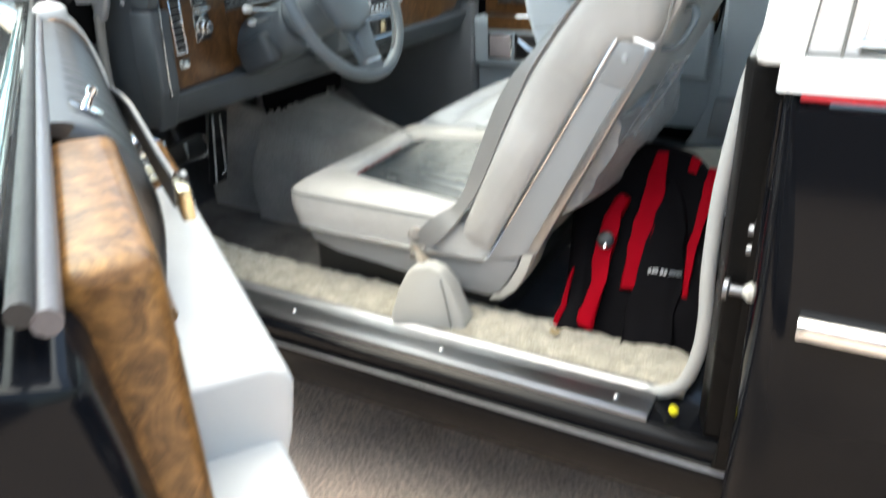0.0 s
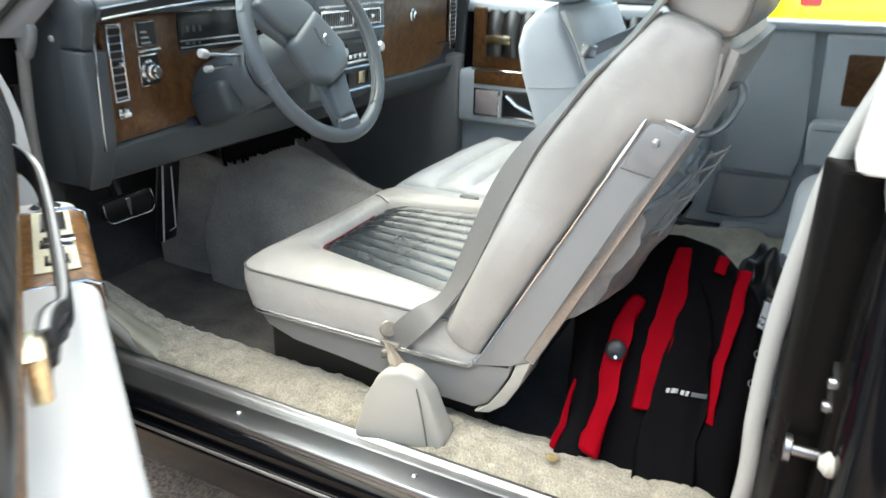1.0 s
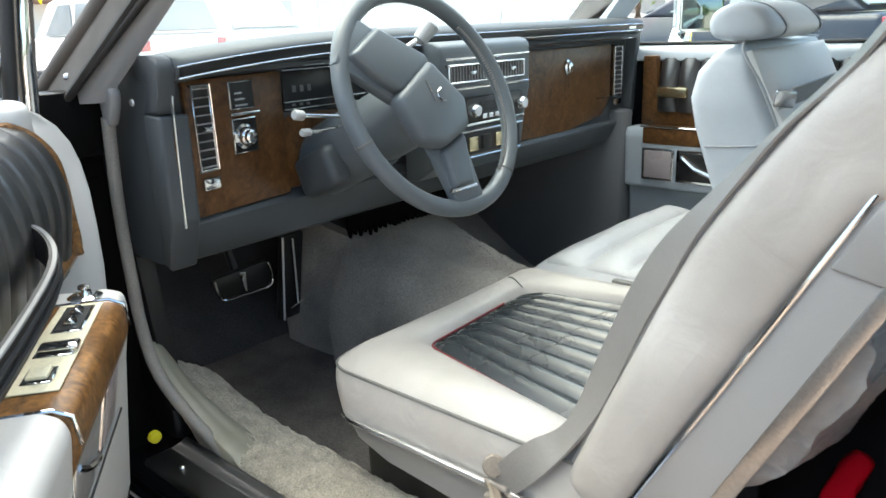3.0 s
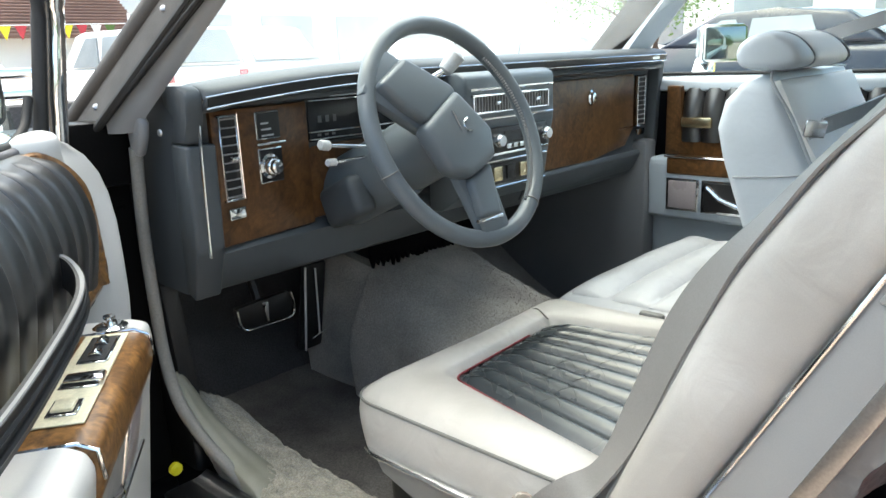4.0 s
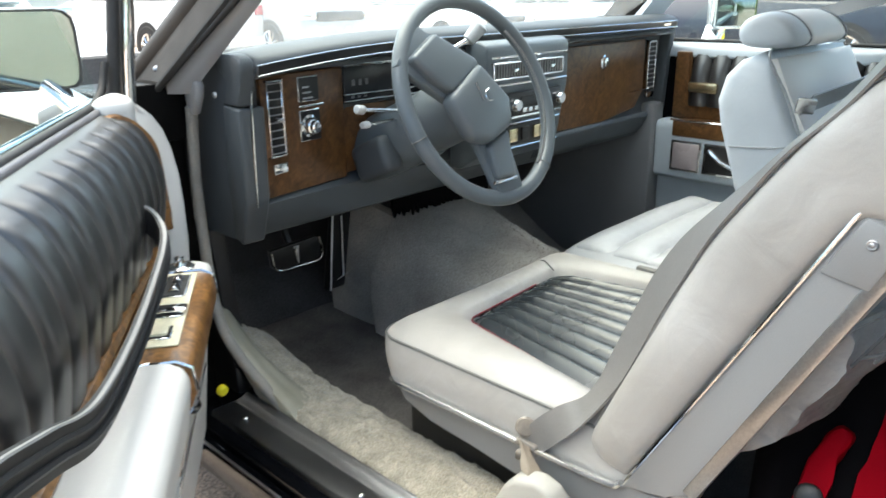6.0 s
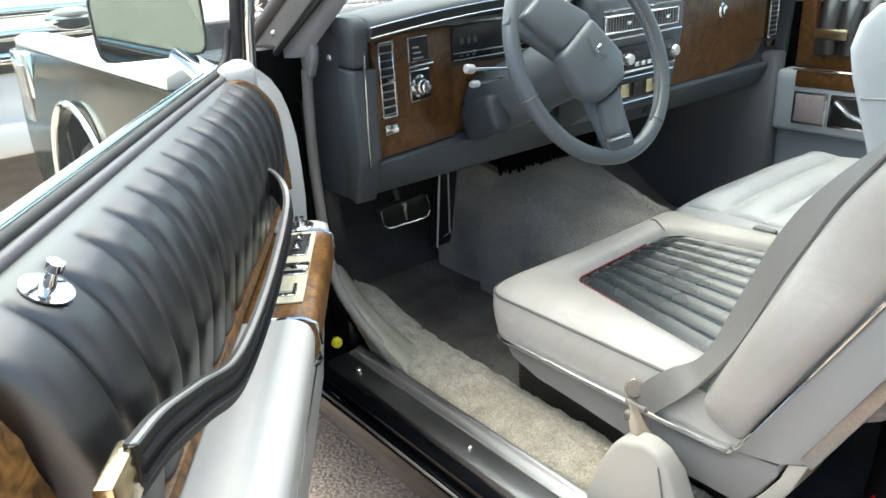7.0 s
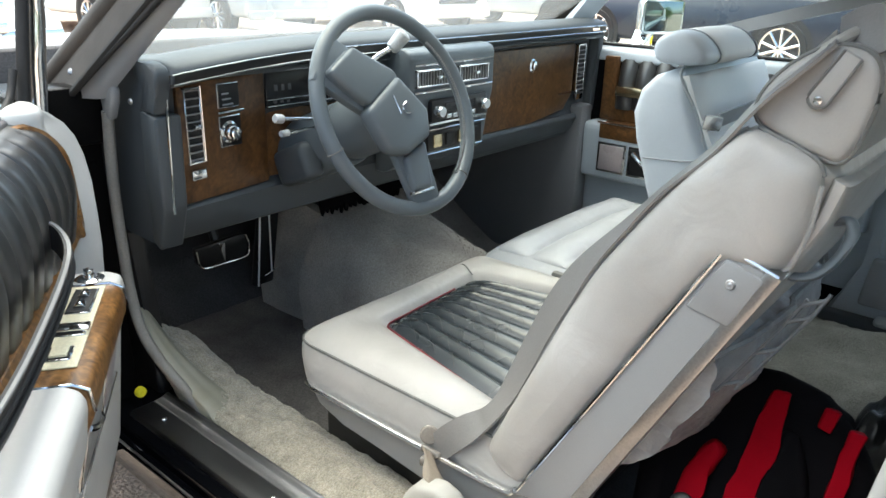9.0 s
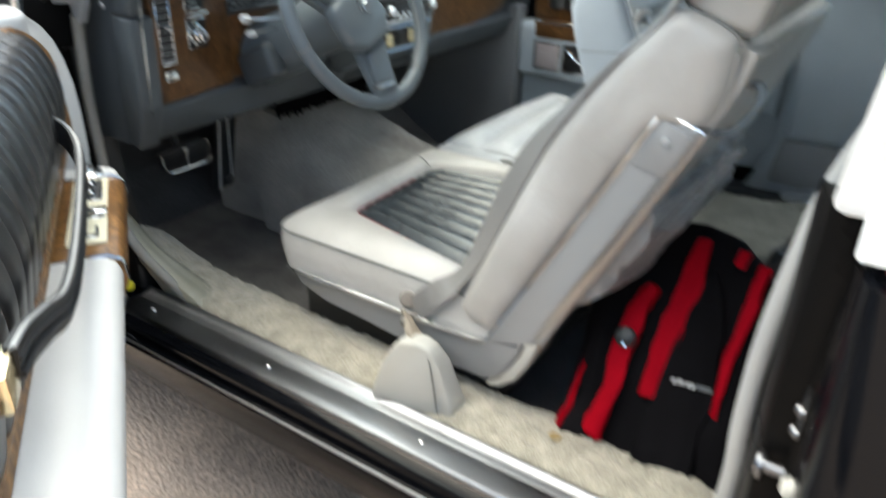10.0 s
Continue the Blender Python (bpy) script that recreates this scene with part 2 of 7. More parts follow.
ASPHALT = material("asphalt", (0.58, 0.455, 0.365), 0.9, 0, 0.3, 5, 0.45, 110, 1.0, 0.008, (0.43, 0.34, 0.275))
SPECK = material("pale_gravel", (0.50, 0.43, 0.36), 0.9, 0, 0.5, 60)
TYRE = material("tyre", (0.015, 0.015, 0.016), 0.7)
NAVY_PAINT = material("dark_navy_paint", (0.010, 0.016, 0.032), 0.3, 0, 0.1, 3, 0, 50, 0, coat=0.15)
SILVER_PAINT = material("silver_paint", (0.5, 0.52, 0.53), 0.25, 0.4, 0.05, 3, 0, 50, 0, coat=0.8)
YELLOW_PAINT = material("yellow_paint", (0.80, 0.70, 0.02), 0.2, 0, 0.05, 3, 0, 50, 0, coat=0.8)
RED_PAINT = material("red_paint", (0.45, 0.02, 0.04), 0.2, 0, 0.05, 3, 0, 50, 0, coat=0.8)
BLACK_PAINT.node_tree.nodes["Principled BSDF"].inputs["Specular IOR Level"].default_value = 0.14
JAMB.node_tree.nodes["Principled BSDF"].inputs["Specular IOR Level"].default_value = 0.2
DARK_JAMB.node_tree.nodes["Principled BSDF"].inputs["Specular IOR Level"].default_value = 0.06
# black paint with little gloss; its green tinge stands for reflected trees
WING_PAINT = material("reflection_tinted_paint", (0.012, 0.020, 0.013), 0.13, 0, 0.3, 3, 0, 50, 0)
WING_PAINT.node_tree.nodes["Principled BSDF"].inputs["Specular IOR Level"].default_value = 0.10
PALE_WALL = material("pale_wall", (0.74, 0.80, 0.79), 0.8, 0, 0.1, 0.5)
BROWN_ROOF = material("brown_roof_tiles", (0.22, 0.13, 0.10), 0.8, 0, 0.3, 1.0)
BARK = material("bark", (0.12, 0.09, 0.07), 0.9, 0, 0.3, 20)
LEAF = material("leaf", (0.13, 0.24, 0.05), 0.6, 0, 0.4, 1.5, 0.2, 30, 0)


# ---- mesh helpers ----
def empty(name, label, category, m=Matrix.Identity(4), group="", kind=""):
    ob = new(name)
    ob.empty_display_size = 0.1
    ob.matrix_world = m
    return tagged(ob, label, category, group, kind)


def part(name, bm, mat, parent=None, label="", angle=40, smooth=True):
    """Links a bmesh as one mesh object under a thing or a part."""
    bmesh.ops.recalc_face_normals(bm, faces=bm.faces)
    me = bpy.data.meshes.new(name)
    bm.to_mesh(me)
    bm.free()
    me.materials.append(mat)
    if smooth:
        me.polygons.foreach_set("use_smooth", [True] * len(me.polygons))
        me.set_sharp_from_angle(angle=radians(angle))
    ob = new(name, me)
    ob.parent = parent
    if label:
        ob["label"] = label
    return ob


def mesh():
    return bmesh.new()


def bevel_new(bm, verts, width, seg):
    if width > 0:
        vs = set(verts)
        edges = [e for e in bm.edges if e.verts[0] in vs and e.verts[1] in vs]
        bmesh.ops.bevel(bm, geom=edges, offset=width, segments=seg, profile=0.5, affect="EDGES", clamp_overlap=True)


def box(bm, lo, hi, bev=0.0, seg=2, m=None):
    r = bmesh.ops.create_cube(bm, size=1)
    c = [(a + b) / 2 for a, b in zip(lo, hi)]
    s = [b - a for a, b in zip(lo, hi)]
    for v in r["verts"]:
        v.co = Vector((c[i] + v.co[i] * s[i] for i in range(3)))
        if m is not None:
            v.co = m @ v.co
    bevel_new(bm, r["verts"], bev, seg)
    return bm


def prism(bm, poly, axis, a, b, bev=0.0, seg=2, m=None):
    """A polygon of the two other axes, drawn out along axis from a to b."""
    def at(p, q):
        v = Vector({"x": (q, p[0], p[1]), "y": (p[0], q, p[1]), "z": (p[0], p[1], q)}[axis])
        return m @ v if m is not None else v
    v0 = [bm.verts.new(at(p, a)) for p in poly]
    v1 = [bm.verts.new(at(p, b)) for p in poly]
    n = len(poly)
    bm.faces.new(v0)
    bm.faces.new(v1)
    for i in range(n):
        bm.faces.new((v0[i], v0[(i + 1) % n], v1[(i + 1) % n], v1[i]))
    bevel_new(bm, v0 + v1, bev, seg)
    return bm


def loft(bm, rings, cap=True, closed=False):
    vs = [[bm.verts.new(p) for p in r] for r in rings]
    n = len(vs[0])
    pairs = list(zip(vs, vs[1:])) + ([(vs[-1], vs[0])] if closed else [])
    for a, b in pairs:
        for i in range(n):
            bm.faces.new((a[i], a[(i + 1) % n], b[(i + 1) % n], b[i]))
    if cap and not closed:
        bm.faces.new(vs[0])
        bm.faces.new(vs[-1])
    return bm


def smooth_path(pts, steps=6, closed=False):
    """A Catmull-Rom curve through the points."""
    p = [Vector(q) for q in pts]
    n = len(p)
    out = []
    for i in range(n if closed else n - 1):
        a, b = p[i], p[(i + 1) % n]
        z = p[i - 1] if (i > 0 or closed) else a * 2 - b
        c = p[(i + 2) % n] if (i + 2 < n or closed) else b * 2 - a
        for k in range(steps):
            t = k / steps
            out.append(0.5 * (2 * a + (b - z) * t + (2 * z - 5 * a + 4 * b - c) * t * t + (3 * a - z - 3 * b + c) * t ** 3))
    if not closed:
        out.append(p[-1])
    return out


def tube(bm, pts, r, n=8, closed=False, flat=1.0, up=(0, 0, 1)):
    """A round (or flattened) bar along a path."""
    p = [Vector(q) for q in pts]
    rings = []
    for i, q in enumerate(p):
        a = p[i - 1] if (i > 0 or closed) else q
        b = p[(i + 1) % len(p)] if (i + 1 < len(p) or closed) else q
        t = (b - a).normalized()
        s = t.cross(Vector(up))
        if s.length < 1e-4:
            s = t.cross(Vector((1, 0, 0)))
        s.normalize()
        w = s.cross(t)
        rr = r[i] if isinstance(r, (list, tuple)) else r
        rings.append([q + s * rr * math.cos(k * 2 * math.pi / n) + w * rr * flat * math.sin(k * 2 * math.pi / n) for k in range(n)])
    return loft(bm, rings, True, closed)


def ribbon(bm, pts, widths, thick=0.0016):
    """A strap: path points, each with the vector of its half width."""
    rings = []
    n = len(pts)
    for i in range(n):
        t = (Vector(pts[min(i + 1, n - 1)]) - Vector(pts[max(i - 1, 0)])).normalized()
        w = Vector(widths[i])
        h = t.cross(w).normalized() * thick
        q = Vector(pts[i])
        rings.append([q - w - h, q + w - h, q + w + h, q - w + h])
    return loft(bm, rings)


def lathe(bm, profile, m, n=20):
    """Turned about the z axis of m; profile of (radius, height)."""
    rings = [[m @ Vector((r * math.cos(k * 2 * math.pi / n), r * math.sin(k * 2 * math.pi / n), h)) for k in range(n)] for r, h in profile]
    return loft(bm, rings)


def thick_surface(bm, f, nu, nv, off):
    """A sheet with a back at the offset and closed rims."""
    o = Vector(off)
    a = [[bm.verts.new(f(i / nu, j / nv)) for j in range(nv + 1)] for i in range(nu + 1)]
    b = [[bm.verts.new(v.co + o) for v in row] for row in a]
    for i in range(nu):
        for j in range(nv):
            bm.faces.new((a[i][j], a[i + 1][j], a[i + 1][j + 1], a[i][j + 1]))
            bm.faces.new((b[i][j], b[i][j + 1], b[i + 1][j + 1], b[i + 1][j]))
    for i in range(nu):
        for j in (0, nv):
            bm.faces.new((a[i][j], a[i + 1][j], b[i + 1][j], b[i][j]))
    for j in range(nv):
        for i in (0, nu):
            bm.faces.new((a[i][j], a[i][j + 1], b[i][j + 1], b[i][j]))
    return bm


def superring(cx, hx, f, r, power=5.0, n=36):
    """A rounded rectangle across x, with its depth from the (y, z) point f to r."""
    out = []
    cy, cz = (f[0] + r[0]) / 2, (f[1] + r[1]) / 2
    dy, dz = (f[0] - r[0]) / 2, (f[1] - r[1]) / 2
    for k in range(n):
        a = k * 2 * math.pi / n + math.pi / n
        c, s = math.cos(a), math.sin(a)
        x = math.copysign(abs(c) ** (2 / power), c)
        d = math.copysign(abs(s) ** (2 / power), s)
        out.append(Vector((cx + hx * x, cy + dy * d, cz + dz * d)))
    return out


def wobble(bm, size, scale, seed=0.0):
    for v in bm.verts:
        v.co += noise.noise_vector(v.co * scale + Vector((seed, seed, seed))) * size
    return bm


# ---- the car's shell: x to its right, y ahead, z up ----
CX = 0.785  # the car's middle
car = empty("coupe_car", "black and white two-tone two-door saloon with its driver's door open", "car")
# floor, sills
bm = mesh()
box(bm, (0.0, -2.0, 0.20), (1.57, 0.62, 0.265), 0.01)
part("floor_pan", bm, SHADED_CARPET, car)
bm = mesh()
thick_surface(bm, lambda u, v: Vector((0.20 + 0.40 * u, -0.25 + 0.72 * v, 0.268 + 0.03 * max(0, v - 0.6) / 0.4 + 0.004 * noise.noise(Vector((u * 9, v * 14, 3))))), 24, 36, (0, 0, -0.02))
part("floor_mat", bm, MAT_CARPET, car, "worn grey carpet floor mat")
bm = mesh()
prism(bm, [(-0.05, 0.24), (-0.05, 0.352), (-0.03, 0.362), (0.20, 0.362), (0.22, 0.26), (0.0, 0.20)], "y", -1.22, 0.16, 0.004)
part("sill_beam", bm, BLACK_PAINT, car)
bm = mesh()
prism(bm, [(-0.046, 0.352), (-0.050, 0.326), (-0.056, 0.322), (-0.065, 0.326), (-0.069, 0.318), (-0.064, 0.29), (-0.05, 0.235), (0.0, 0.20), (0.02, 0.30)], "y", -1.30, 0.30, 0.003)
part("rocker", bm, BLACK_PAINT, car, "black painted rocker panel with a thin pale edge")
# thin pale line along the rocker's outer edge
bm = mesh()
tube(bm, [(-0.065, -1.3, 0.3265), (-0.065, -0.5, 0.3265), (-0.065, 0.3, 0.3265)], 0.0028, 6)
part("rocker_edge_trim", bm, BRUSHED, car)
bm = mesh()
prism(bm, [(-0.10, 0.22), (-0.105, 0.30), (-0.05, 0.31), (0.0, 0.2)], "y", 0.30, 0.70, 0.004)
part("rocker", bm, BLACK_PAINT, car)
bm = mesh()
prism(bm, [(-0.10, 0.22), (-0.135, 0.30), (-0.05, 0.31), (0.0, 0.2)], "y", -3.2, -1.30, 0.004)
part("rocker", bm, BLACK_PAINT, car)
# ribbed aluminium scuff plate
bm = mesh()
prism(bm, [(-0.032, 0.356), (-0.031, 0.367), (-0.027, 0.371), (-0.010, 0.371), (0.018, 0.371), (0.022, 0.369),
           (0.026, 0.371), (0.040, 0.3715), (0.048, 0.378), (0.054, 0.378), (0.056, 0.364), (-0.02, 0.362)], "y", -1.10, 0.075, 0.0008, 1)
scuff = part("scuff_plate", bm, SCUFF, car, "scratched brushed aluminium door sill plate")
for y in (0.0, -0.344, -0.70, -1.04):
    bm = mesh()
    lathe(bm, [(0.0001, 0.0035), (0.004, 0.003), (0.006, 0.0012), (0.0062, 0)], pose(0.0, y, 0.371), 12)
    part("screw", bm, CHROME, scuff)
# pile carpet over the sill: a raised, uneven strip with tufts
def sill_carpet(u, v):
    y = -1.14 + 1.30 * v
    a = u * math.pi
    inner = 0.205 + 0.012 * noise.noise(Vector((0, y * 7, 1)))
    x = 0.056 + (inner - 0.056) * u
    z = 0.372 + 0.026 * math.sin(min(a * 1.15, math.pi)) ** 0.6 * (0.75 + 0.35 * noise.noise(Vector((x * 12, y * 9, 0))))
    z += 0.006 * noise.noise(Vector((x * 50, y * 35, 5))) + 0.0035 * noise.noise(Vector((x * 150, y * 90, 9)))
    if u > 0.9:
        z -= (u - 0.9) * 1.1
    if y > -0.14:
        z += (0.020 * ((y + 0.14) / 0.14) ** 1.5 + 0.5 * max(0.0, y - 0.03)) * (1 - 0.75 * u)
    return Vector((x, y, z))
bm = mesh()
thick_surface(bm, sill_carpet, 48, 400, (0, 0, -0.03))
carpet_edge = part("sill_carpet", bm, SILL_CARPET, car, "worn beige deep-pile carpet over the door sill")
rnd = random.Random(5)
# carpet stain
bm = mesh()
lathe(bm, [(0.0001, 0.0012), (0.007, 0.001), (0.010, 0)], pose(0.115, -0.885, 0.3975), 12)
wobble(bm, 0.003, 80)
part("stain", bm, material("tan_stain", (0.34, 0.25, 0.12), 0.95), carpet_edge)
# front kick trim that turns up from the sill to the pillar
bm = mesh()
path = smooth_path([(0.064, -0.035, 0.375), (0.048, -0.005, 0.418), (0.030, 0.037, 0.468), (0.02, 0.080, 0.524), (0.02, 0.108, 0.60), (0.02, 0.116, 0.70), (0.02, 0.118, 0.80), (0.02, 0.112, 0.88), (0.018, 0.098, 0.96)], 6)
tube(bm, path, [0.0105 for q in path], 12, False, 1.0, (1, 0, 0))
part("front_weatherstrip", bm, GREY_RUBBER, car, "pale grey rubber door weatherstrip")
# black colour stands in for the deep shade of the driver's footwell
bm = mesh()
prism(bm, [(0.10, 0.36), (0.11, 0.42), (0.13, 0.50), (0.14, 0.72), (0.30, 0.74), (0.40, 0.45), (0.40, 0.26), (0.12, 0.26)], "x", 0.050, 0.080, 0.012, 3)
part("kick_panel", bm, BLACK_PLASTIC, car)
bm = mesh()
KICK = smooth_path([(0, -0.12, 0.362), (0, -0.085, 0.382), (0, -0.045, 0.400), (0, -0.01, 0.418), (0, 0.03, 0.442), (0, 0.070, 0.474), (0, 0.098, 0.520), (0, 0.112, 0.56)], 6)
def kick(u, v):
    """Two soft ridges that flare from the pillar out over the sill."""
    k = v * (len(KICK) - 1)
    i = min(int(k), len(KICK) - 2)
    p = KICK[i].lerp(KICK[i + 1], k - i)
    t = (KICK[i + 1] - KICK[i]).normalized()
    out = Vector((0, -t.z, t.y))
    wide = 0.016 + 0.072 * (1 - v) ** 0.8
    soft = min(1.0, 3.0 * (1 - v))
    ridge = 0.002 * abs(math.sin(u * 2 * math.pi)) ** 1.5 + 0.004 * math.sin(u * math.pi) ** 0.6
    lift = min(1.0, 5 * v)
    q = p + out * (ridge * lift * soft - 0.012 * u * u - 0.010 * (1 - lift) - 0.016 * (1 - soft))
    return Vector((0.040 + 0.018 * (1 - v) + wide * u, q.y, q.z))
thick_surface(bm, kick, 24, 60, (0.0, 0.03, -0.02))
part("kick_trim", bm, KICK_PLASTIC, car, "cream plastic trim at the foot of the pillar", 70)
bm = mesh()
prism(bm, [(0.13, 0.25), (0.15, 0.50), (0.15, 0.90), (0.18, 0.985), (0.34, 0.99), (0.36, 0.25)], "x", -0.11, 0.025, 0.006)
part("hinge_pillar", bm, DARK_JAMB, car)
for z in (0.50, 0.82):
    bm = mesh()
    box(bm, (-0.10, 0.06, z - 0.03), (-0.06, 0.125, z + 0.03), 0.006)
    tube(bm, [(-0.085, 0.06, z - 0.045), (-0.085, 0.06, z + 0.045)], 0.012, 10)
    part("door_hinge", bm, DARK_JAMB, car)
bm = mesh()
box(bm, (-0.10, 0.118, 0.90), (0.034, 0.19, 1.004), 0.006)
part("hinge_pillar_top", bm, DARK_JAMB, car)
bm = mesh()
lathe(bm, [(0.011, 0), (0.011, 0.008), (0.007, 0.012), (0.0001, 0.012)], pose(-0.020, 0.045, 0.425, 90), 14)
part("plug", bm, YELLOW, car, "yellow rubber plug in the door jamb")
# right side of the cabin
bm = mesh()
box(bm, (1.47, -2.0, 0.25), (1.62, 0.30, 0.37), 0.01)
part("sill_beam", bm, BLUE_PLASTIC, car)
bm = mesh()
box(bm, (1.45, -0.045, 0.28), (1.52, 0.60, 0.82), 0.012)
part("kick_panel", bm, SHELL_GREY, car)
# firewall and transmission tunnel
bm = mesh()
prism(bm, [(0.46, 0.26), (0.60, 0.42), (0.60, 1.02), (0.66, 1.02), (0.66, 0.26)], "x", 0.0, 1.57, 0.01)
part("firewall", bm, SHADED_CARPET, car)
# paler carpet on this side makes up for light missing under the dashboard
bm = mesh()
thick_surface(bm, lambda u, v: Vector((0.98 + 0.50 * u, -0.30 + 0.86 * v, 0.272 + 0.20 * max(0.0, v - 0.62) ** 1.2 / 0.31 + 0.005 * noise.noise(Vector((u * 8, v * 12, 6))))), 24, 40, (0, 0, -0.02))
part("passenger_carpet", bm, LIT_CARPET, car, "grey carpet of the passenger footwell")
bm = mesh()
prism(bm, [(0.47, 0.36), (0.585, 0.44), (0.585, 0.90), (0.60, 0.90), (0.60, 0.36)], "x", 0.96, 1.46, 0.004)
part("firewall_carpet", bm, LIT_CARPET, car)
def tunnel(u, v):
    y = -0.32 + (0.57 + 0.05 * noise.noise(Vector((u * 7, 0, 3)))) * v
    a = math.pi * u
    hw = 0.19 + 0.035 * v
    h = 0.20 + 0.16 * v ** 1.2
    x = CX - 0.005 + math.copysign(abs(math.cos(a)) ** 0.75, -math.cos(a)) * hw
    z = 0.262 + h * math.sin(a) ** 0.55
    n3 = 0.010 * noise.noise(Vector((x * 10, y * 10, 2))) + 0.004 * noise.noise(Vector((x * 60, y * 60, 4)))
    return Vector((x, y, z + n3))
bm = mesh()
thick_surface(bm, tunnel, 40, 60, (0, 0, -0.02))
tun = part("tunnel_carpet", bm, GREY_CARPET, car, "grey pile carpet over the transmission tunnel")
verts, faces = [], []
for i in range(14000):
    u, v = rnd.uniform(0.02, 0.9), rnd.random()
    edge = i < 1500
    if edge:
        u, v = rnd.uniform(0.35, 0.85), 1.0
    p = tunnel(u, v)
    a, l = rnd.uniform(0, 6.28), (rnd.uniform(0.015, 0.05) if edge else rnd.uniform(0.002, 0.0045))
    w = l * 0.25
    nrm = Vector((p.x - CX, 0, 0.25)).normalized()
    tip = p + nrm * l * 0.6 + Vector((0, (0.7 if edge else 0.1) * l, rnd.uniform(-0.3, 0.8) * l))
    k = len(verts)
    verts += [p + Vector((w * math.cos(a), w * math.sin(a), 0)), p - Vector((w * math.cos(a), w * math.sin(a), 0)), tip]
    faces.append((k, k + 1, k + 2))
me = bpy.data.meshes.new("carpet_fray")
me.from_pydata([tuple(v) for v in verts], [], faces)
me.materials.append(GREY_CARPET)
tufts = new("carpet_fray", me)
tufts.parent = tun
tufts["kind"] = "stuff"

def tunnel_side(u, v):
    """Carpet on the driver's side of the tunnel, up under the dashboard."""
    y, z = 0.13 + 0.31 * u, 0.275 + (0.27 + 0.115 * u) * v
    bow = 0.020 * math.sin(math.pi * v) + 0.006 * noise.noise(Vector((y * 14, z * 14, 8)))
    return Vector((0.592 - 0.030 * (1 - v) - bow + 0.09 * (1 - u) ** 2, y, z))
bm = mesh()
thick_surface(bm, tunnel_side, 24, 24, (0.03, 0, 0))
part("side_carpet", bm, GREY_CARPET, tun)
# black sheet stands for the dark hole at the carpet's torn top
rt = random.Random(21)
ragged = [(0.96, 0.69), (0.59, 0.69)]
for k in range(23):
    x = 0.59 + 0.0165 * k
    ragged += [(x, 0.628 - rt.uniform(0.0, 0.012)), (x + 0.007, 0.622 - rt.uniform(0.015, 0.070) * (1.0 if 3 < k < 18 else 0.4))]
ragged.append((0.97, 0.63))
bm = mesh()
prism(bm, ragged, "y", 0.203, 0.212)
part("torn_felt", bm, BLACK_FABRIC, car, "black ragged sheet for the dark hole torn in the tunnel carpet")
# rear door jamb, quarter panel
bm = mesh()
path = smooth_path([(0.05, -1.06, 0.362), (0.045, -1.105, 0.372), (0.038, -1.140, 0.405), (0.032, -1.158, 0.47), (0.03, -1.162, 0.54), (0.03, -1.158, 0.62), (0.03, -1.160, 0.74), (0.03, -1.172, 0.86), (0.028, -1.187, 0.945), (0.04, -1.235, 1.08), (0.09, -1.32, 1.30)], 8)
tube(bm, path, 0.0115, 12, False, 0.8, (1, 0, 0))
part("rear_weatherstrip", bm, LIT_RUBBER, car, "pale grey rubber door weatherstrip")
bm = mesh()
prism(bm, [(-1.225, 0.38), (-1.225, 0.82), (-1.235, 0.945), (-1.28, 0.945), (-1.34, 0.36), (-1.21, 0.36)], "x", -0.105, 0.10, 0.006)
part("door_jamb", bm, DARK_JAMB, car, "black painted door jamb")
bm = mesh()
prism(bm, [(-0.035, -1.240), (-0.035, -1.190), (0.02, -1.172), (0.07, -1.178), (0.08, -1.240)], "z", 0.365, 0.945, 0.004)
part("jamb_return", bm, DARK_JAMB, car)
# jamb steps
bm = mesh()
prism(bm, [(-1.235, 0.36), (-1.235, 0.80), (-1.240, 0.935), (-1.26, 0.935), (-1.26, 0.36)], "x", -0.115, -0.095, 0.006)
part("jamb_flange", bm, BLACK_PAINT, car)
striker = bmesh.new()
lathe(striker, [(0.013, -0.045), (0.013, -0.030), (0.007, -0.028), (0.007, 0.028), (0.016, 0.03), (0.016, 0.036), (0.0001, 0.037)], pose(-0.055, -1.228, 0.640, -90), 16)
part("striker", striker, SCUFF, car, "chromed door striker pin")
bm = mesh()
lathe(bm, [(0.012, 0), (0.013, 0.01), (0.006, 0.018), (0.0001, 0.018)], pose(-0.112, -1.240, 0.670, -90), 14)
part("rubber_bumper", bm, CREAM_PLASTIC, car, "cream rubber door bumper")
for z, x in ((0.745, -0.06), (0.715, -0.055)):
    bm = mesh()
    box(bm, (x - 0.03, -1.230, z - 0.004), (x + 0.02, -1.220, z + 0.004), 0.003)
    lathe(bm, [(0.007, 0), (0.006, 0.006), (0.0001, 0.007)], pose(x - 0.025, -1.222, z, -90), 10)
    part("bolt", bm, SCUFF, car)
bm = mesh()
lathe(bm, [(0.0085, 0), (0.0085, 0.005), (0.005, 0.007), (0.0001, 0.007)], pose(-0.005, -1.135, 0.375, 30), 14)
part("plug", bm, YELLOW, car, "yellow rubber plug in the door jamb")
def quarter_front(z):
    return float(np.interp(z, (0.26, 0.65, 0.75, 0.85, 0.945), (-1.290, -1.286, -1.277, -1.262, -1.246)))
def quarter(u, v):
    """Outer skin of the rear quarter, bulging a little."""
    z = 0.26 + (0.920 - 0.26) * v
    y = quarter_front(z) - 1.9 * u
    return Vector((-0.125 - 0.045 * math.sin(v * 2.4 + 0.3) - 0.02 * u, y, z))
bm = mesh()
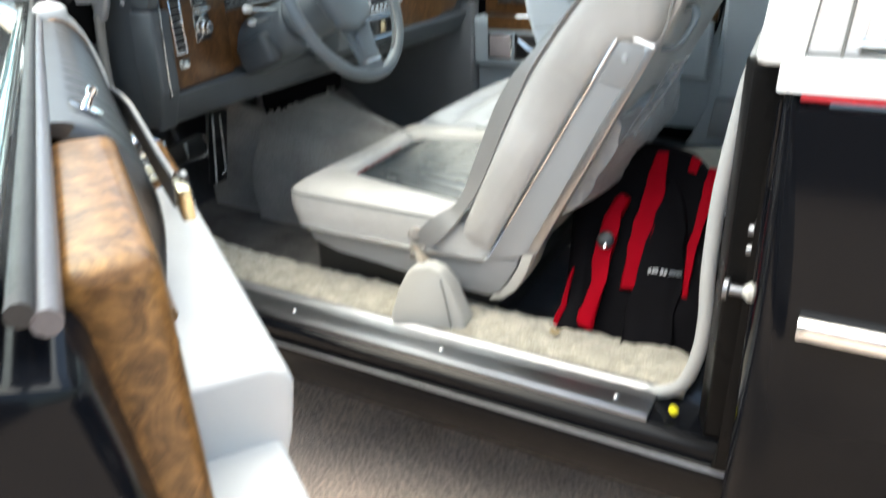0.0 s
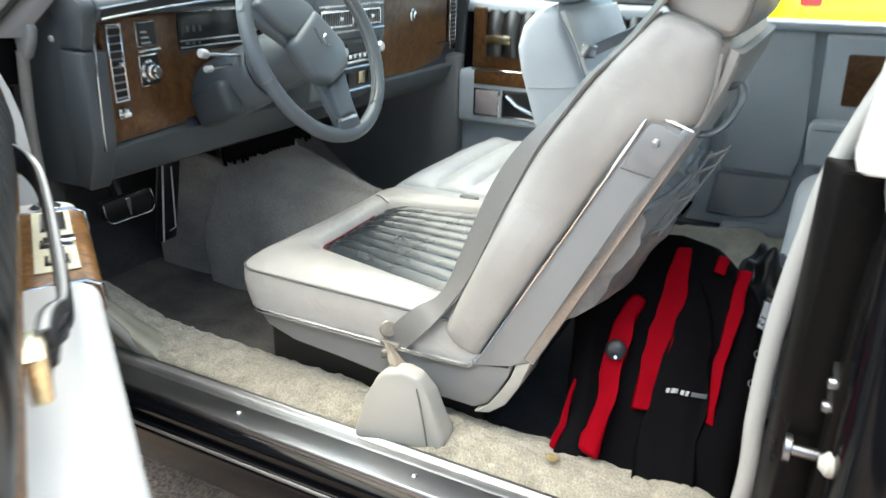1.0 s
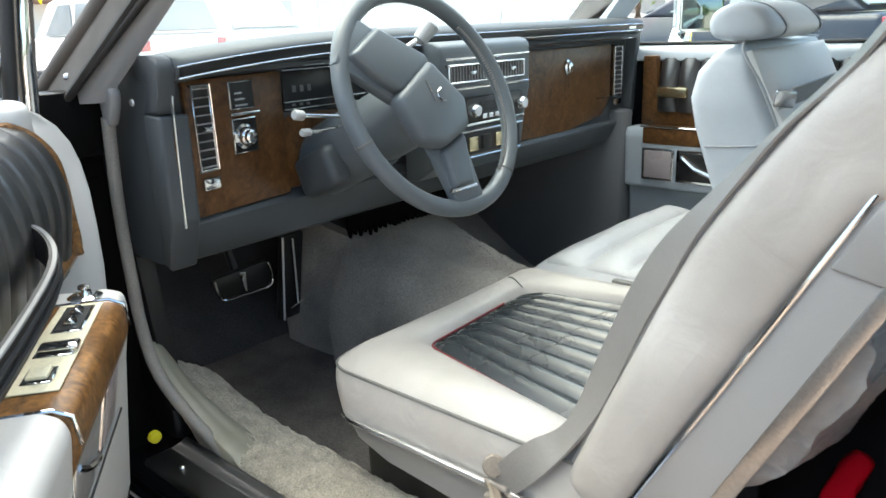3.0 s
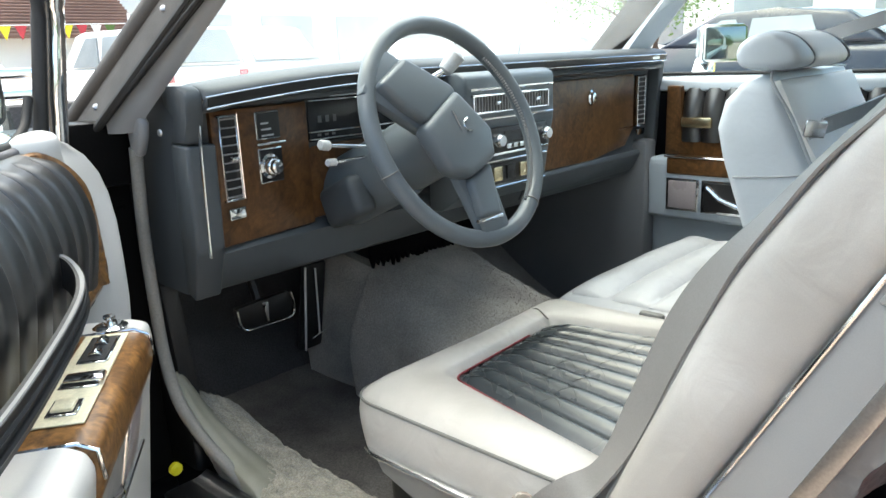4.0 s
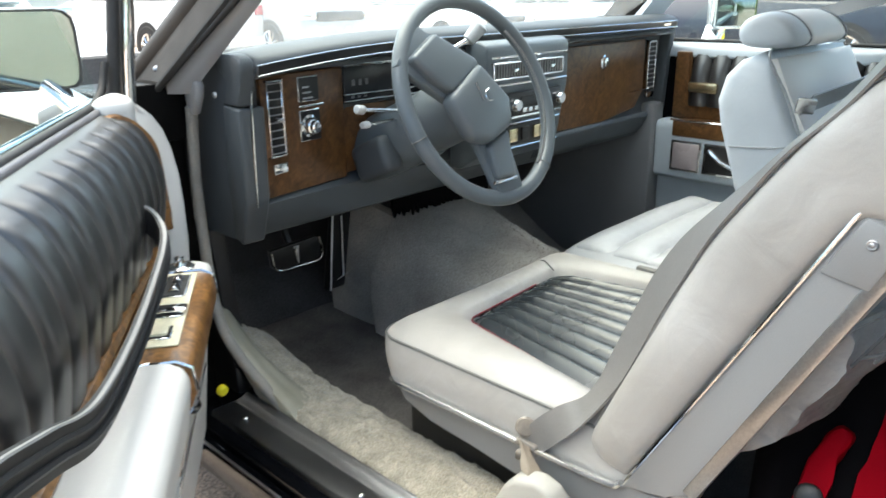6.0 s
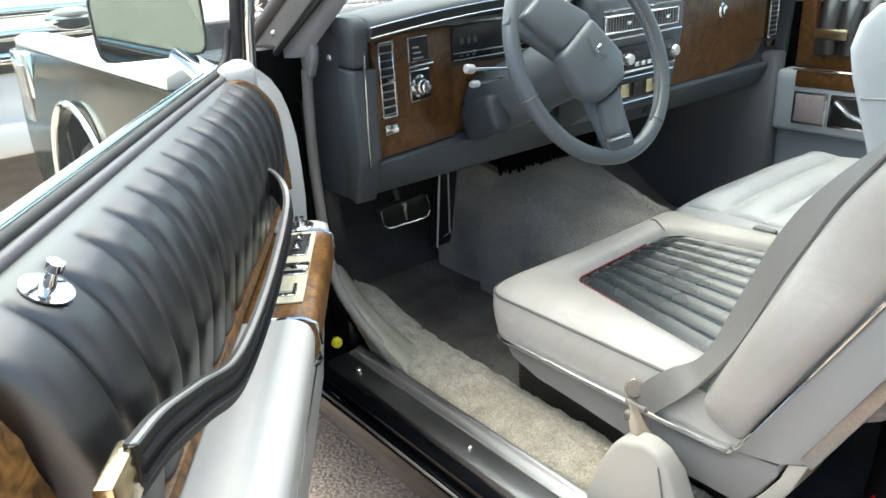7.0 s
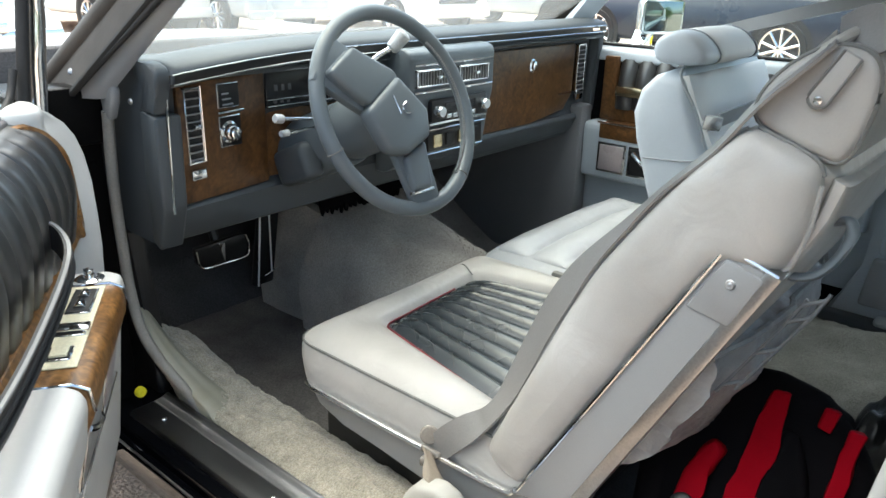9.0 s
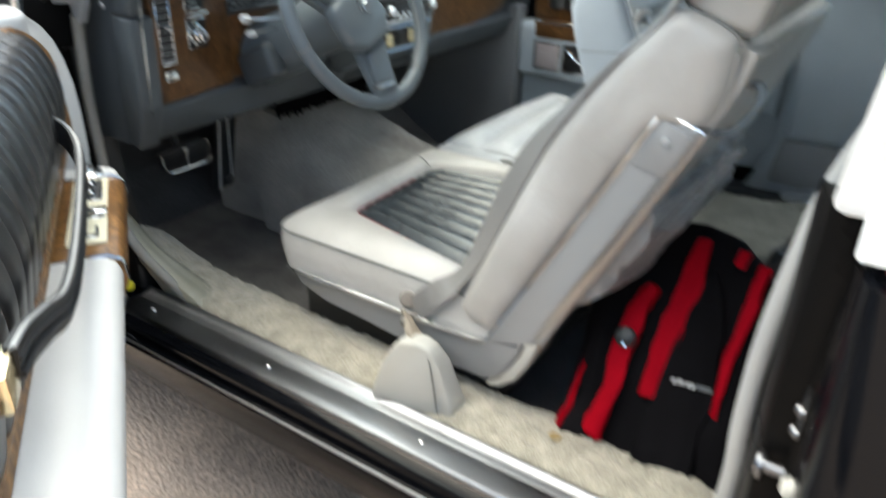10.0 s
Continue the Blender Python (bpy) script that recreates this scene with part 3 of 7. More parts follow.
thick_surface(bm, quarter, 10, 20, (0.05, 0, 0))
part("quarter_panel", bm, BLACK_PAINT, car, "glossy black rear quarter panel")
def quarter_edge(u, v):
    """Rolled edge between the jamb and the outer skin."""
    q, a = quarter(0, v), u * math.pi / 2
    return Vector((-0.108 + (q.x + 0.108) * math.sin(a), -1.234 + (q.y + 1.234) * (1 - math.cos(a)), q.z))
bm = mesh()
thick_surface(bm, quarter_edge, 10, 24, (0.012, -0.006, 0))
part("quarter_edge", bm, BLACK_PAINT, car, "rolled black edge of the rear quarter", 60)
bm = mesh()
tube(bm, smooth_path([(-0.109, -1.232, 0.92), (-0.111, -1.233, 0.78), (-0.112, -1.236, 0.62), (-0.111, -1.238, 0.42)], 5), 0.0035, 8)
part("jamb_seam", bm, BLACK_PAINT, car, "raised seam down the black jamb")
bm = mesh()
prism(bm, [(-0.128, 0.925), (-0.128, 0.931), (-0.10, 0.931), (-0.10, 0.925)], "y", -3.1, -1.252, 0.002)
part("pinstripe", bm, RED_STRIPE, car, "red coach line")
bm = mesh()
prism(bm, [(-0.128, 0.933), (-0.115, 0.965), (-0.06, 0.975), (-0.02, 0.95), (-0.06, 0.933)], "y", -3.1, -1.225, 0.004)
part("shoulder", bm, WHITE_PAINT, car)
bm = mesh()
prism(bm, [(-0.180, 0.654), (-0.190, 0.659), (-0.192, 0.669), (-0.190, 0.679), (-0.180, 0.684), (-0.160, 0.677), (-0.160, 0.662)], "y", -3.1, -1.292, 0.002)
part("side_moulding", bm, CHROME, car, "chrome side moulding")
# white padded roof, its window surround and pillars
bm = mesh()
prism(bm, [(-1.194, 0.955), (-1.30, 0.955), (-1.36, 1.36), (-1.232, 1.36)], "x", -0.095, -0.015, 0.012)
part("centre_pillar", bm, WHITE_VINYL, car, "white door pillar")
for y0, y1, r in ((-1.2475, -1.2910, 0.0013), (-1.2845, -1.3070, 0.0022)):
    bm = mesh()
    tube(bm, [(-0.0965, y0, 0.962), (-0.0965, (y0 + y1) / 2, 1.16), (-0.0965, y1, 1.355)], r, 6)
    part("pillar_groove", bm, PIPING, car, "dark joint line beside the rear side window")
for z, x in ((0.9720, -0.0985), (0.9560, -0.1035)):
    bm = mesh()
    tube(bm, [(x, -1.250, z), (x, -1.7, z - 0.002), (x, -2.6, z - 0.004)], 0.0020, 6)
    part("rail_groove", bm, PIPING, car)
bm = mesh()
prism(bm, [(-1.290, 0.976), (-3.0, 0.976), (-2.7, 1.36), (-1.33, 1.36)], "x", -0.080, -0.02, 0.01)
part("roof_side", bm, WHITE_VINYL, car, "white padded vinyl roof side")
bm = mesh()
tube(bm, smooth_path([(-0.085, -1.262, 0.99), (-0.085, -1.275, 1.06), (-0.082, -1.30, 1.20), (-0.075, -1.33, 1.33)], 5), 0.006, 8)
tube(bm, [(-0.088, -1.262, 0.985), (-0.088, -1.7, 0.985), (-0.088, -2.4, 0.985)], 0.006, 8)
part("window_trim", bm, CHROME, car)
bm = mesh()
box(bm, (-0.090, -1.95, 0.985), (-0.060, -1.300, 1.26), 0.012)
part("quarter_window", bm, WHITE_VINYL, car, "white surround of the rear side window")
bm = mesh()
thick_surface(bm, lambda u, v: Vector((0.02 + 1.53 * u, -2.75 + 2.40 * v, 1.345 + 0.06 * math.sin(math.pi * u) ** 0.7 * (0.6 + 0.4 * math.sin(math.pi * v)))), 16, 16, (0, 0, 0.03))
part("roof", bm, WHITE_VINYL, car, "white vinyl roof")
bm = mesh()
thick_surface(bm, lambda u, v: Vector((0.06 + 1.45 * u, -2.7 + 2.34 * v, 1.33 + 0.055 * math.sin(math.pi * u) ** 0.7 * (0.6 + 0.4 * math.sin(math.pi * v)))), 12, 12, (0, 0, 0.01))
part("headliner", bm, HEADLINER, car)
# windscreen pillars: bands between leaning lines, from the sill up to the roof
LINES = {
    "outer": ((-0.030, 0.275, 0.990), (0.040, 0.070, 1.172)),
    "left": ((-0.015, 0.226, 1.003), (0.050, 0.027, 1.174)),
    "right": ((-0.010, 0.103, 1.021), (0.055, -0.056, 1.178)),
    "seal": ((0.0, 0.081, 1.031), (0.065, -0.092, 1.176)),
    "trim": ((0.015, 0.0825, 0.986), (0.086, -0.112, 1.175)),
    "inner": ((0.055, 0.150, 0.990), (0.120, -0.050, 1.175)),
}


def on_line(key, z):
    a, b = (Vector(q) for q in LINES[key])
    return a.lerp(b, (z - a.z) / (b.z - a.z))


def pillar(name, la, lb, mat, back, low, side=1, label="", raise_mid=0.0):
    """A band between two lines, with a rounded face and a depth towards back."""
    b = mesh()
    rings = []
    for k in range(9):
        z = low + (1.345 - low) * k / 8
        p, q = on_line(la, z), on_line(lb, z)
        d = Vector(back)
        mid = (p + q) / 2 - d.normalized() * raise_mid
        ring = [p + d, p, p.lerp(mid, 0.55) - d.normalized() * raise_mid * 0.3, mid, q.lerp(mid, 0.55) - d.normalized() * raise_mid * 0.3, q, q + d]
        if side < 0:
            ring = [Vector((2 * CX - v.x, v.y, v.z)) for v in ring]
        rings.append(ring)
    loft(b, rings)
    return part(name, b, mat, car, label)


for s in (1, -1):
    pillar("pillar_trim", "seal", "trim", GREY_PLASTIC if s > 0 else BLUE_PANEL, (0.02, 0.05, 0.01), 0.985, s, "pale grey plastic windscreen pillar trim", 0.006)
    pillar("pillar_seal", "right", "seal", RUBBER, (0.012, 0.03, 0.01), 0.985, s, "black rubber pillar seal", 0.009)
    pillar("pillar_channel", "left", "right", JAMB, (0.015, 0.03, 0.01), 0.975, s, "brown-grey metal pillar channel", 0.002)
    pillar("pillar_outer", "outer", "left", JAMB, (0.015, 0.02, 0.01), 0.975, s, "", 0.003)
for a, b, k, r, mat in (("right", "seal", 0.30, 0.0062, RUBBER), ("right", "seal", 0.85, 0.0048, RUBBER), ("right", "seal", 0.58, 0.0030, JAMB)):
    bm = mesh()
    tube(bm, [on_line(a, z).lerp(on_line(b, z), k) + Vector((-0.008, -0.012, 0.004)) for z in (0.975, 1.05, 1.12, 1.20, 1.34)], r, 8)
    part("pillar_bead", bm, mat, car, "rubber bead along the pillar")
for z in (1.025, 1.165):
    c = on_line("left", z).lerp(on_line("right", z), 0.4)
    bm = mesh()
    lathe(bm, [(0.006, 0), (0.005, 0.003), (0.0001, 0.004)], Matrix.Translation(c) @ pose(0, 0, 0, 60, 0, -40), 10)
    part("screw", bm, SCUFF, car)
bm = mesh()
prism(bm, [(0.104, 1.012), (0.074, 1.016), (0.058, 1.002), (0.064, 0.978), (0.084, 0.945), (0.106, 0.948), (0.110, 0.980)], "x", 0.012, 0.030, 0.008, 4)
foot = part("pillar_foot", bm, GREY_PLASTIC, car, "pale grey pillar foot cover")
bm = mesh()
lathe(bm, [(0.007, 0), (0.006, 0.004), (0.0001, 0.005)], Matrix.Translation((0.0125, 0.098, 0.992)) @ pose(0, 0, 0, 0, -90, 0), 10)
part("screw", bm, CHROME, foot)
# windscreen
bm = mesh()
thick_surface(bm, lambda u, v: Vector((0.05 + 0.07 * v + (1.47 - 0.14 * v) * u, 0.30 - 0.68 * v + 0.16 * math.sin(math.pi * u) * (1 - 0.5 * v), 0.965 + 0.385 * v)), 14, 8, (0, 0.004, 0.004))
ws = part("windscreen", bm, SCREEN_GLASS, car, "clear curved windscreen")
ws.visible_shadow = False
# bonnet and wings
bm = mesh()
thick_surface(bm, lambda u, v: Vector((-0.05 + 1.67 * u, 0.62 + 1.22 * v, 0.935 - 0.03 * v + 0.035 * math.sin(math.pi * u) ** 0.5)), 16, 8, (0, 0, -0.03))
part("bonnet", bm, WHITE_PAINT, car, "white painted bonnet")
bm = mesh()
thick_surface(bm, lambda u, v: Vector((0.06 + 1.45 * u, 0.30 + 0.31 * v, 0.955 - 0.012 * v)), 10, 3, (0, 0, -0.02))
part("cowl", bm, WHITE_PAINT, car)
for s in (1, -1):
    def wing(u, v):
        y = 0.135 + 1.70 * u
        z0 = 0.22
        d = abs(y - 1.10)
        if d < 0.42:
            z0 = 0.30 + math.sqrt(max(0.0, 0.42 ** 2 - d * d)) * 1.19
        z = z0 + (0.918 - z0) * v
        x = -0.155 - 0.03 * math.sin(max(0, min(1, (z - 0.25) / 0.67)) * math.pi)
        return Vector((x if s > 0 else 2 * CX - x, y, z))
    bm = mesh()
    thick_surface(bm, wing, 60, 14, (0.03 * s, 0, 0))
    part("wing", bm, WING_PAINT, car, "black front wing with reflected greenery in its colour")
    bm = mesh()
    pr = [(-0.152, 0.918), (-0.150, 0.945), (-0.12, 0.957), (-0.04, 0.952), (-0.04, 0.918)]
    prism(bm, [(x if s > 0 else 2 * CX - x, z) for x, z in pr], "y", 0.37, 1.84, 0.005)
    part("wing_top", bm, WHITE_PAINT, car, "white painted wing top")
    bm = mesh()
    arch = [(-0.187 if s > 0 else 2 * CX + 0.187, 1.10 + 0.425 * math.cos(a), 0.30 + 0.510 * math.sin(a)) for a in [math.pi * k / 20 for k in range(21)]]
    tube(bm, arch, 0.010, 8)
    part("arch_trim", bm, CHROME, car, "chrome wheel arch trim")
    # lamp column at the wing's tip
    lamp = part("corner_lamp", box(mesh(), (-0.175 if s > 0 else 2 * CX + 0.10, 1.60, 0.54), (-0.10 if s > 0 else 2 * CX + 0.175, 1.86, 0.91), 0.012), CHROME, car, "tall chrome corner lamp")
    part("lens", box(mesh(), (-0.182 if s > 0 else 2 * CX + 0.165, 1.65, 0.60), (-0.165 if s > 0 else 2 * CX + 0.182, 1.80, 0.87), 0.006), CLEAR_PLASTIC, lamp)
    wh = part("wheel", lathe(mesh(), [(0.0001, -0.10), (0.20, -0.10), (0.33, -0.10), (0.35, -0.07), (0.35, 0.07), (0.33, 0.10), (0.20, 0.10), (0.0001, 0.10)], Matrix.Translation((-0.05 if s > 0 else 2 * CX + 0.05, 1.10, 0.35)) @ pose(0, 0, 0, 0, 90, 0), 32), TYRE, car)
    part("rim", lathe(mesh(), [(0.0001, -0.12), (0.05, -0.12), (0.08, -0.10), (0.17, -0.112), (0.195, -0.108), (0.195, -0.09)], Matrix.Translation((-0.05 if s > 0 else 2 * CX + 0.05, 1.10, 0.35)) @ pose(0, 0, 0, 0, 90 * s, 0), 32), CHROME, wh)
bm = mesh()
prism(bm, [(1.86, 0.42), (1.98, 0.44), (2.0, 0.50), (1.98, 0.58), (1.86, 0.60)], "x", -0.16, 2 * CX + 0.16, 0.02, 3)
part("bumper", bm, CHROME, car, "chrome front bumper")
bm = mesh()
box(bm, (-0.10, 1.70, 0.45), (2 * CX + 0.10, 1.86, 0.90), 0.01)
part("nose", bm, BLACK_PAINT, car)
# right side shell behind the door, rear bulkhead
bm = mesh()
prism(bm, [(-0.83, 0.37), (-0.90, 0.50), (-0.915, 0.955), (-1.9, 0.965), (-1.9, 0.30), (-0.83, 0.30)], "x", 1.50, 1.60, 0.01)
rq = part("rear_side_panel", bm, BLUE_PANEL, car, "pale blue-grey vinyl rear side panel")
bm = mesh()
prism(bm, [(-0.925, 0.548), (-0.915, 0.92), (-0.925, 0.955), (-1.115, 0.955), (-1.122, 0.83), (-1.131, 0.70), (-1.131, 0.60), (-1.124, 0.548)], "x", 1.478, 1.505, 0.010, 3)
part("upper_pad", bm, BLUE_PANEL, rq)
bm = mesh()
prism(bm, [(-0.90, 0.402), (-0.915, 0.538), (-1.122, 0.538), (-1.118, 0.49), (-1.102, 0.445), (-1.069, 0.414), (-1.00, 0.404)], "x", 1.481, 1.505, 0.010, 3)
part("lower_pad", bm, LOWER_PANEL, rq, "greyer vinyl lower pad")
bm = mesh()
prism(bm, [(-1.140, 0.955), (-1.148, 0.83), (-1.156, 0.70), (-1.154, 0.58), (-1.145, 0.485), (-1.124, 0.430), (-1.084, 0.394), (-0.95, 0.382), (-0.95, 0.36), (-1.20, 0.36), (-1.9, 0.36), (-1.9, 0.955)], "x", 1.462, 1.505, 0.014, 3)
part("rear_surround", bm, BLUE_PANEL, rq, "raised blue-grey surround beside the rear seat", 50)
bm = mesh()
prism(bm, [(-1.205, 0.770), (-1.200, 0.905), (-1.52, 0.910), (-1.52, 0.770)], "x", 1.452, 1.470, 0.005, 2)
part("rear_wood", bm, WOOD, rq, "burl wood strip over the rear armrest")
bm = mesh()
prism(bm, [(-1.145, 0.604), (-1.138, 0.712), (-1.150, 0.728), (-1.42, 0.735), (-1.44, 0.720), (-1.44, 0.600)], "x", 1.410, 1.475, 0.012, 3)
rest = part("rear_armrest", bm, BLUE_PANEL, rq, "blue-grey rear armrest box", 50)
part("lid_joint", tube(mesh(), [(1.4085, -1.155, 0.706), (1.4085, -1.42, 0.711)], 0.0016, 6), PIPING, rest)
bm = mesh()
prism(bm, [(-0.92, 0.955), (-1.9, 0.965), (-1.9, 0.985), (-0.92, 0.978)], "x", 1.47, 1.60, 0.006)
part("ledge", bm, BLUE_PANEL, rq)
bm = mesh()
box(bm, (0.0, -2.10, 0.25), (1.57, -2.02, 1.0), 0.01)
box(bm, (0.0, -2.75, 0.96), (1.57, -2.02, 1.0), 0.01)
part("rear_bulkhead", bm, BLUE_PLASTIC, car)
bm = mesh()
prism(bm, [(-1.93, 0.955), (-2.75, 0.955), (-2.55, 1.36), (-2.15, 1.36)], "x", 1.52, 1.60, 0.01)
part("rear_pillar", bm, WHITE_VINYL, car)
for s in (1, -1):
    def flip(q):
        return q if s > 0 else Vector((2 * CX - q.x, q.y, q.z))
    if s < 0:
        bm = mesh()
        thick_surface(bm, lambda u, v: flip(quarter(u, v) + Vector((0, 0.30 * (1 - u), 0))), 10, 20, (-0.05, 0, 0))
        part("quarter_panel", bm, BLACK_PAINT, car, "glossy black rear quarter panel")
        bm = mesh()
        prism(bm, [(2 * CX + 0.128, 0.921), (2 * CX + 0.128, 0.955), (2 * CX + 0.06, 0.965), (2 * CX + 0.03, 0.945), (2 * CX + 0.06, 0.921)], "y", -3.1, -0.91, 0.004)
        part("shoulder", bm, WHITE_PAINT, car)
    wc = Matrix.Translation((-0.03 if s > 0 else 2 * CX + 0.03, -2.25, 0.35)) @ pose(0, 0, 0, 0, 90 * s, 0)
    wh = part("wheel", lathe(mesh(), [(0.0001, -0.17), (0.20, -0.17), (0.33, -0.17), (0.35, -0.14), (0.35, 0.02), (0.33, 0.05), (0.0001, 0.05)], wc, 32), TYRE, car)
    part("rim", lathe(mesh(), [(0.0001, -0.19), (0.05, -0.19), (0.08, -0.175), (0.17, -0.185), (0.195, -0.18), (0.195, -0.16)], wc, 32), CHROME, wh)
    part("tail_lamp", box(mesh(), (-0.16 if s > 0 else 2 * CX + 0.06, -3.36, 0.52), (-0.06 if s > 0 else 2 * CX + 0.16, -3.10, 0.92), 0.012), RED_LENS, car)
bm = mesh()
box(bm, (-0.06, -3.30, 0.26), (2 * CX + 0.06, -2.62, 0.915), 0.02)
part("tail", bm, BLACK_PAINT, car)
bm = mesh()
thick_surface(bm, lambda u, v: Vector((-0.10 + (2 * CX + 0.20) * u, -3.33 + 0.72 * v, 0.93 + 0.025 * math.sin(math.pi * u) ** 0.5 - 0.02 * (1 - v) ** 3)), 12, 6, (0, 0, -0.02))
part("boot_lid", bm, WHITE_PAINT, car, "white painted boot lid")
bm = mesh()
prism(bm, [(-3.34, 0.42), (-3.44, 0.44), (-3.46, 0.50), (-3.44, 0.58), (-3.34, 0.60)], "x", -0.16, 2 * CX + 0.16, 0.02, 3)
part("bumper", bm, CHROME, car, "chrome rear bumper")
bm = mesh()
thick_surface(bm, lambda u, v: Vector((0.10 + 1.37 * u, -2.72 + 0.30 * v, 0.985 + 0.355 * v)), 6, 4, (0, 0.004, 0.003))
rw = part("rear_window", bm, GLASS, car, "clear rear window")
rw.visible_shadow = False
# near side inner rear panel
bm = mesh()
box(bm, (0.035, -2.0, 0.30), (0.09, -1.26, 0.95), 0.01)
part("rear_side_panel", bm, BLUE_PANEL, car)

# ---- dashboard ----
dash = empty("dashboard", "blue-grey vinyl dashboard with burl wood fascia panels and chrome edging", "dashboard")
X0, X1 = 0.052, 1.518
def brow_drop(x):
    return 0.024 * max(0.0, (0.46 - x) / 0.408) ** 1.9
def dash_end(v):
    """The driver's end bends inwards towards the windscreen."""
    xl = 0.031 + 0.058 * max(0.0, min(1.0, (v.y + 0.02) / 0.18)) ** 1.2
    return Vector((xl + (v.x - 0.031) * (0.14 - xl) / 0.109, v.y, v.z)) if v.x < 0.14 else v
BROW_X = [0.056, 0.058, 0.062, 0.066, 0.072] + [X0 + 0.03 + 0.03 * k for k in range(15)] + [0.7, 1.0, 1.3, X1 - 0.01, X1]
brow = [(-0.050, 1.036), (-0.060, 1.042), (-0.0655, 1.050), (-0.0665, 1.058), (-0.063, 1.066), (-0.054, 1.072), (-0.03, 1.077), (0.0, 1.079), (0.08, 1.072), (0.15, 1.058), (0.34, 0.985), (0.34, 0.94), (0.10, 0.93), (0.01, 1.030)]
bm = mesh()
rings = []
for i, x in enumerate(BROW_X):
    s = (0.003, 0.0012, 0.0004, 0.0)[i] if i < 4 else 0.0
    rings.append([dash_end(Vector((x, y + (s if y < -0.02 else 0), z - brow_drop(x) * (1 if z > 1.0 else 0) - (s if z > 1.05 else 0)))) for y, z in brow])
loft(bm, rings)
part("top_pad", bm, BLUE_PLASTIC, dash, "padded blue-grey dash top", 50)
bm = mesh()
loft(bm, [[Vector((x, y, z - brow_drop(x))) for y, z in ((-0.0645, 1.042), (-0.0675, 1.046), (-0.0680, 1.059), (-0.062, 1.062))] for x in [X0 + 0.008 + 0.03 * k for k in range(16)] + [0.7, 1.0, 1.3, X1 - 0.015]])
part("brow_recess", bm, BLACK_PLASTIC, dash, "black band under the brow")
bm = mesh()
def set_back(x):
    """How far the fascia lies behind the brow: deepest before the driver."""
    if x < 0.283:
        return 0.020 + 0.030 * max(0.0, x - 0.074) / 0.209
    return 0.050 - 0.032 * max(0.0, min(1.0, (x - 0.45) / 0.45))
face = [(-0.045, 1.040), (-0.052, 1.030), (-0.048, 1.022), (-0.034, 1.0185), (-0.030, 1.014), (-0.020, 0.80), (-0.024, 0.785), (-0.020, 0.765), (0.01, 0.725), (0.03, 0.715), (0.06, 0.712), (0.20, 0.715), (0.20, 1.040)]
loft(bm, [[Vector((x, y + (set_back(x) if 0.79 < z < 1.0186 and y < 0 else 0.5 * set_back(x) if z < 0.79 and y < 0 else 0), z)) for y, z in face] for x in (X0, X0 + 0.02, 0.12, 0.20, 0.283, 0.36, 0.45, 0.55, 0.65, 0.75, 0.90, 1.10, 1.30, X1)])
part("fascia_body", bm, BLUE_PLASTIC, dash, "", 50)
# right end
bm = mesh()
prism(bm, [(-0.050, 1.040), (-0.042, 0.96), (-0.035, 0.80), (0.0, 0.722), (0.10, 0.71), (0.14, 0.80), (0.14, 1.05), (0.0, 1.068), (-0.04, 1.062)], "x", X1 - 0.002, X1 + 0.024, 0.006, 3)
part("end_cap", bm, BLUE_PLASTIC, dash)
# left end cap with its seam and screw
bm = mesh()
prism(bm, [(-0.058, 1.044), (-0.060, 1.030), (-0.050, 1.0), (-0.042, 0.969), (0.10, 0.963), (0.16, 0.962), (0.16, 1.022), (0.10, 1.040), (0.05, 1.048), (0.0, 1.0545), (-0.030, 1.0545), (-0.048, 1.052)], "x", 0.030, 0.0575, 0.009, 4)
prism(bm, [(-0.042, 0.967), (-0.035, 0.80), (0.0, 0.715), (0.13, 0.71), (0.16, 0.80), (0.16, 0.9595), (0.10, 0.9605)], "x", 0.0300, 0.08, 0.006, 3)
for v in bm.verts:
    v.co = dash_end(v.co)
part("end_cap", bm, BLUE_PLASTIC, dash)
bm = mesh()
lathe(bm, [(0.006, 0), (0.005, 0.003), (0.0001, 0.004)], Matrix.Translation((0.029, 0.03, 0.985)) @ pose(0, 0, 0, 0, -90, 0), 10)
part("screw", bm, BRUSHED, dash)
bm = mesh()
tube(bm, smooth_path([(0.056, -0.060, 1.036), (0.054, -0.053, 1.020), (0.052, -0.046, 0.99), (0.052, -0.036, 0.85), (0.052, -0.034, 0.79)], 4), 0.0025, 6)
for z in (1.0605, 1.0435):
    tube(bm, [(x, -0.067, z - brow_drop(x)) for x in [X0 + 0.004 + 0.03 * k for k in range(16)] + [0.8, 1.2, X1 - 0.004]], 0.0014, 6)
tube(bm, [(0.30, -0.048, 1.024), (X1 - 0.03, -0.048, 1.024)], 0.0015, 6)
part("chrome_edging", bm, CHROME, dash)
FY = -0.036  # face of the fascia panels
bm = mesh()
box(bm, (0.074, FY, 0.795), (0.283, -0.015, 1.014), 0.004)
driver_wood = part("wood_panel", bm, WOOD, dash, "burl wood panel beside the steering column")
bm = mesh()
prism(bm, [(0.286, 0.80), (0.286, 0.935), (0.56, 0.935), (0.56, 0.81)], "y", FY + 0.010, -0.012, 0.003)
part("wood_panel", bm, WOOD, dash)
bm = mesh()
tube(bm, [(0.125, FY - 0.002, 0.868), (0.125, FY - 0.002, 1.006)], 0.0015, 6)
part("chrome_strip", bm, CHROME, driver_wood)


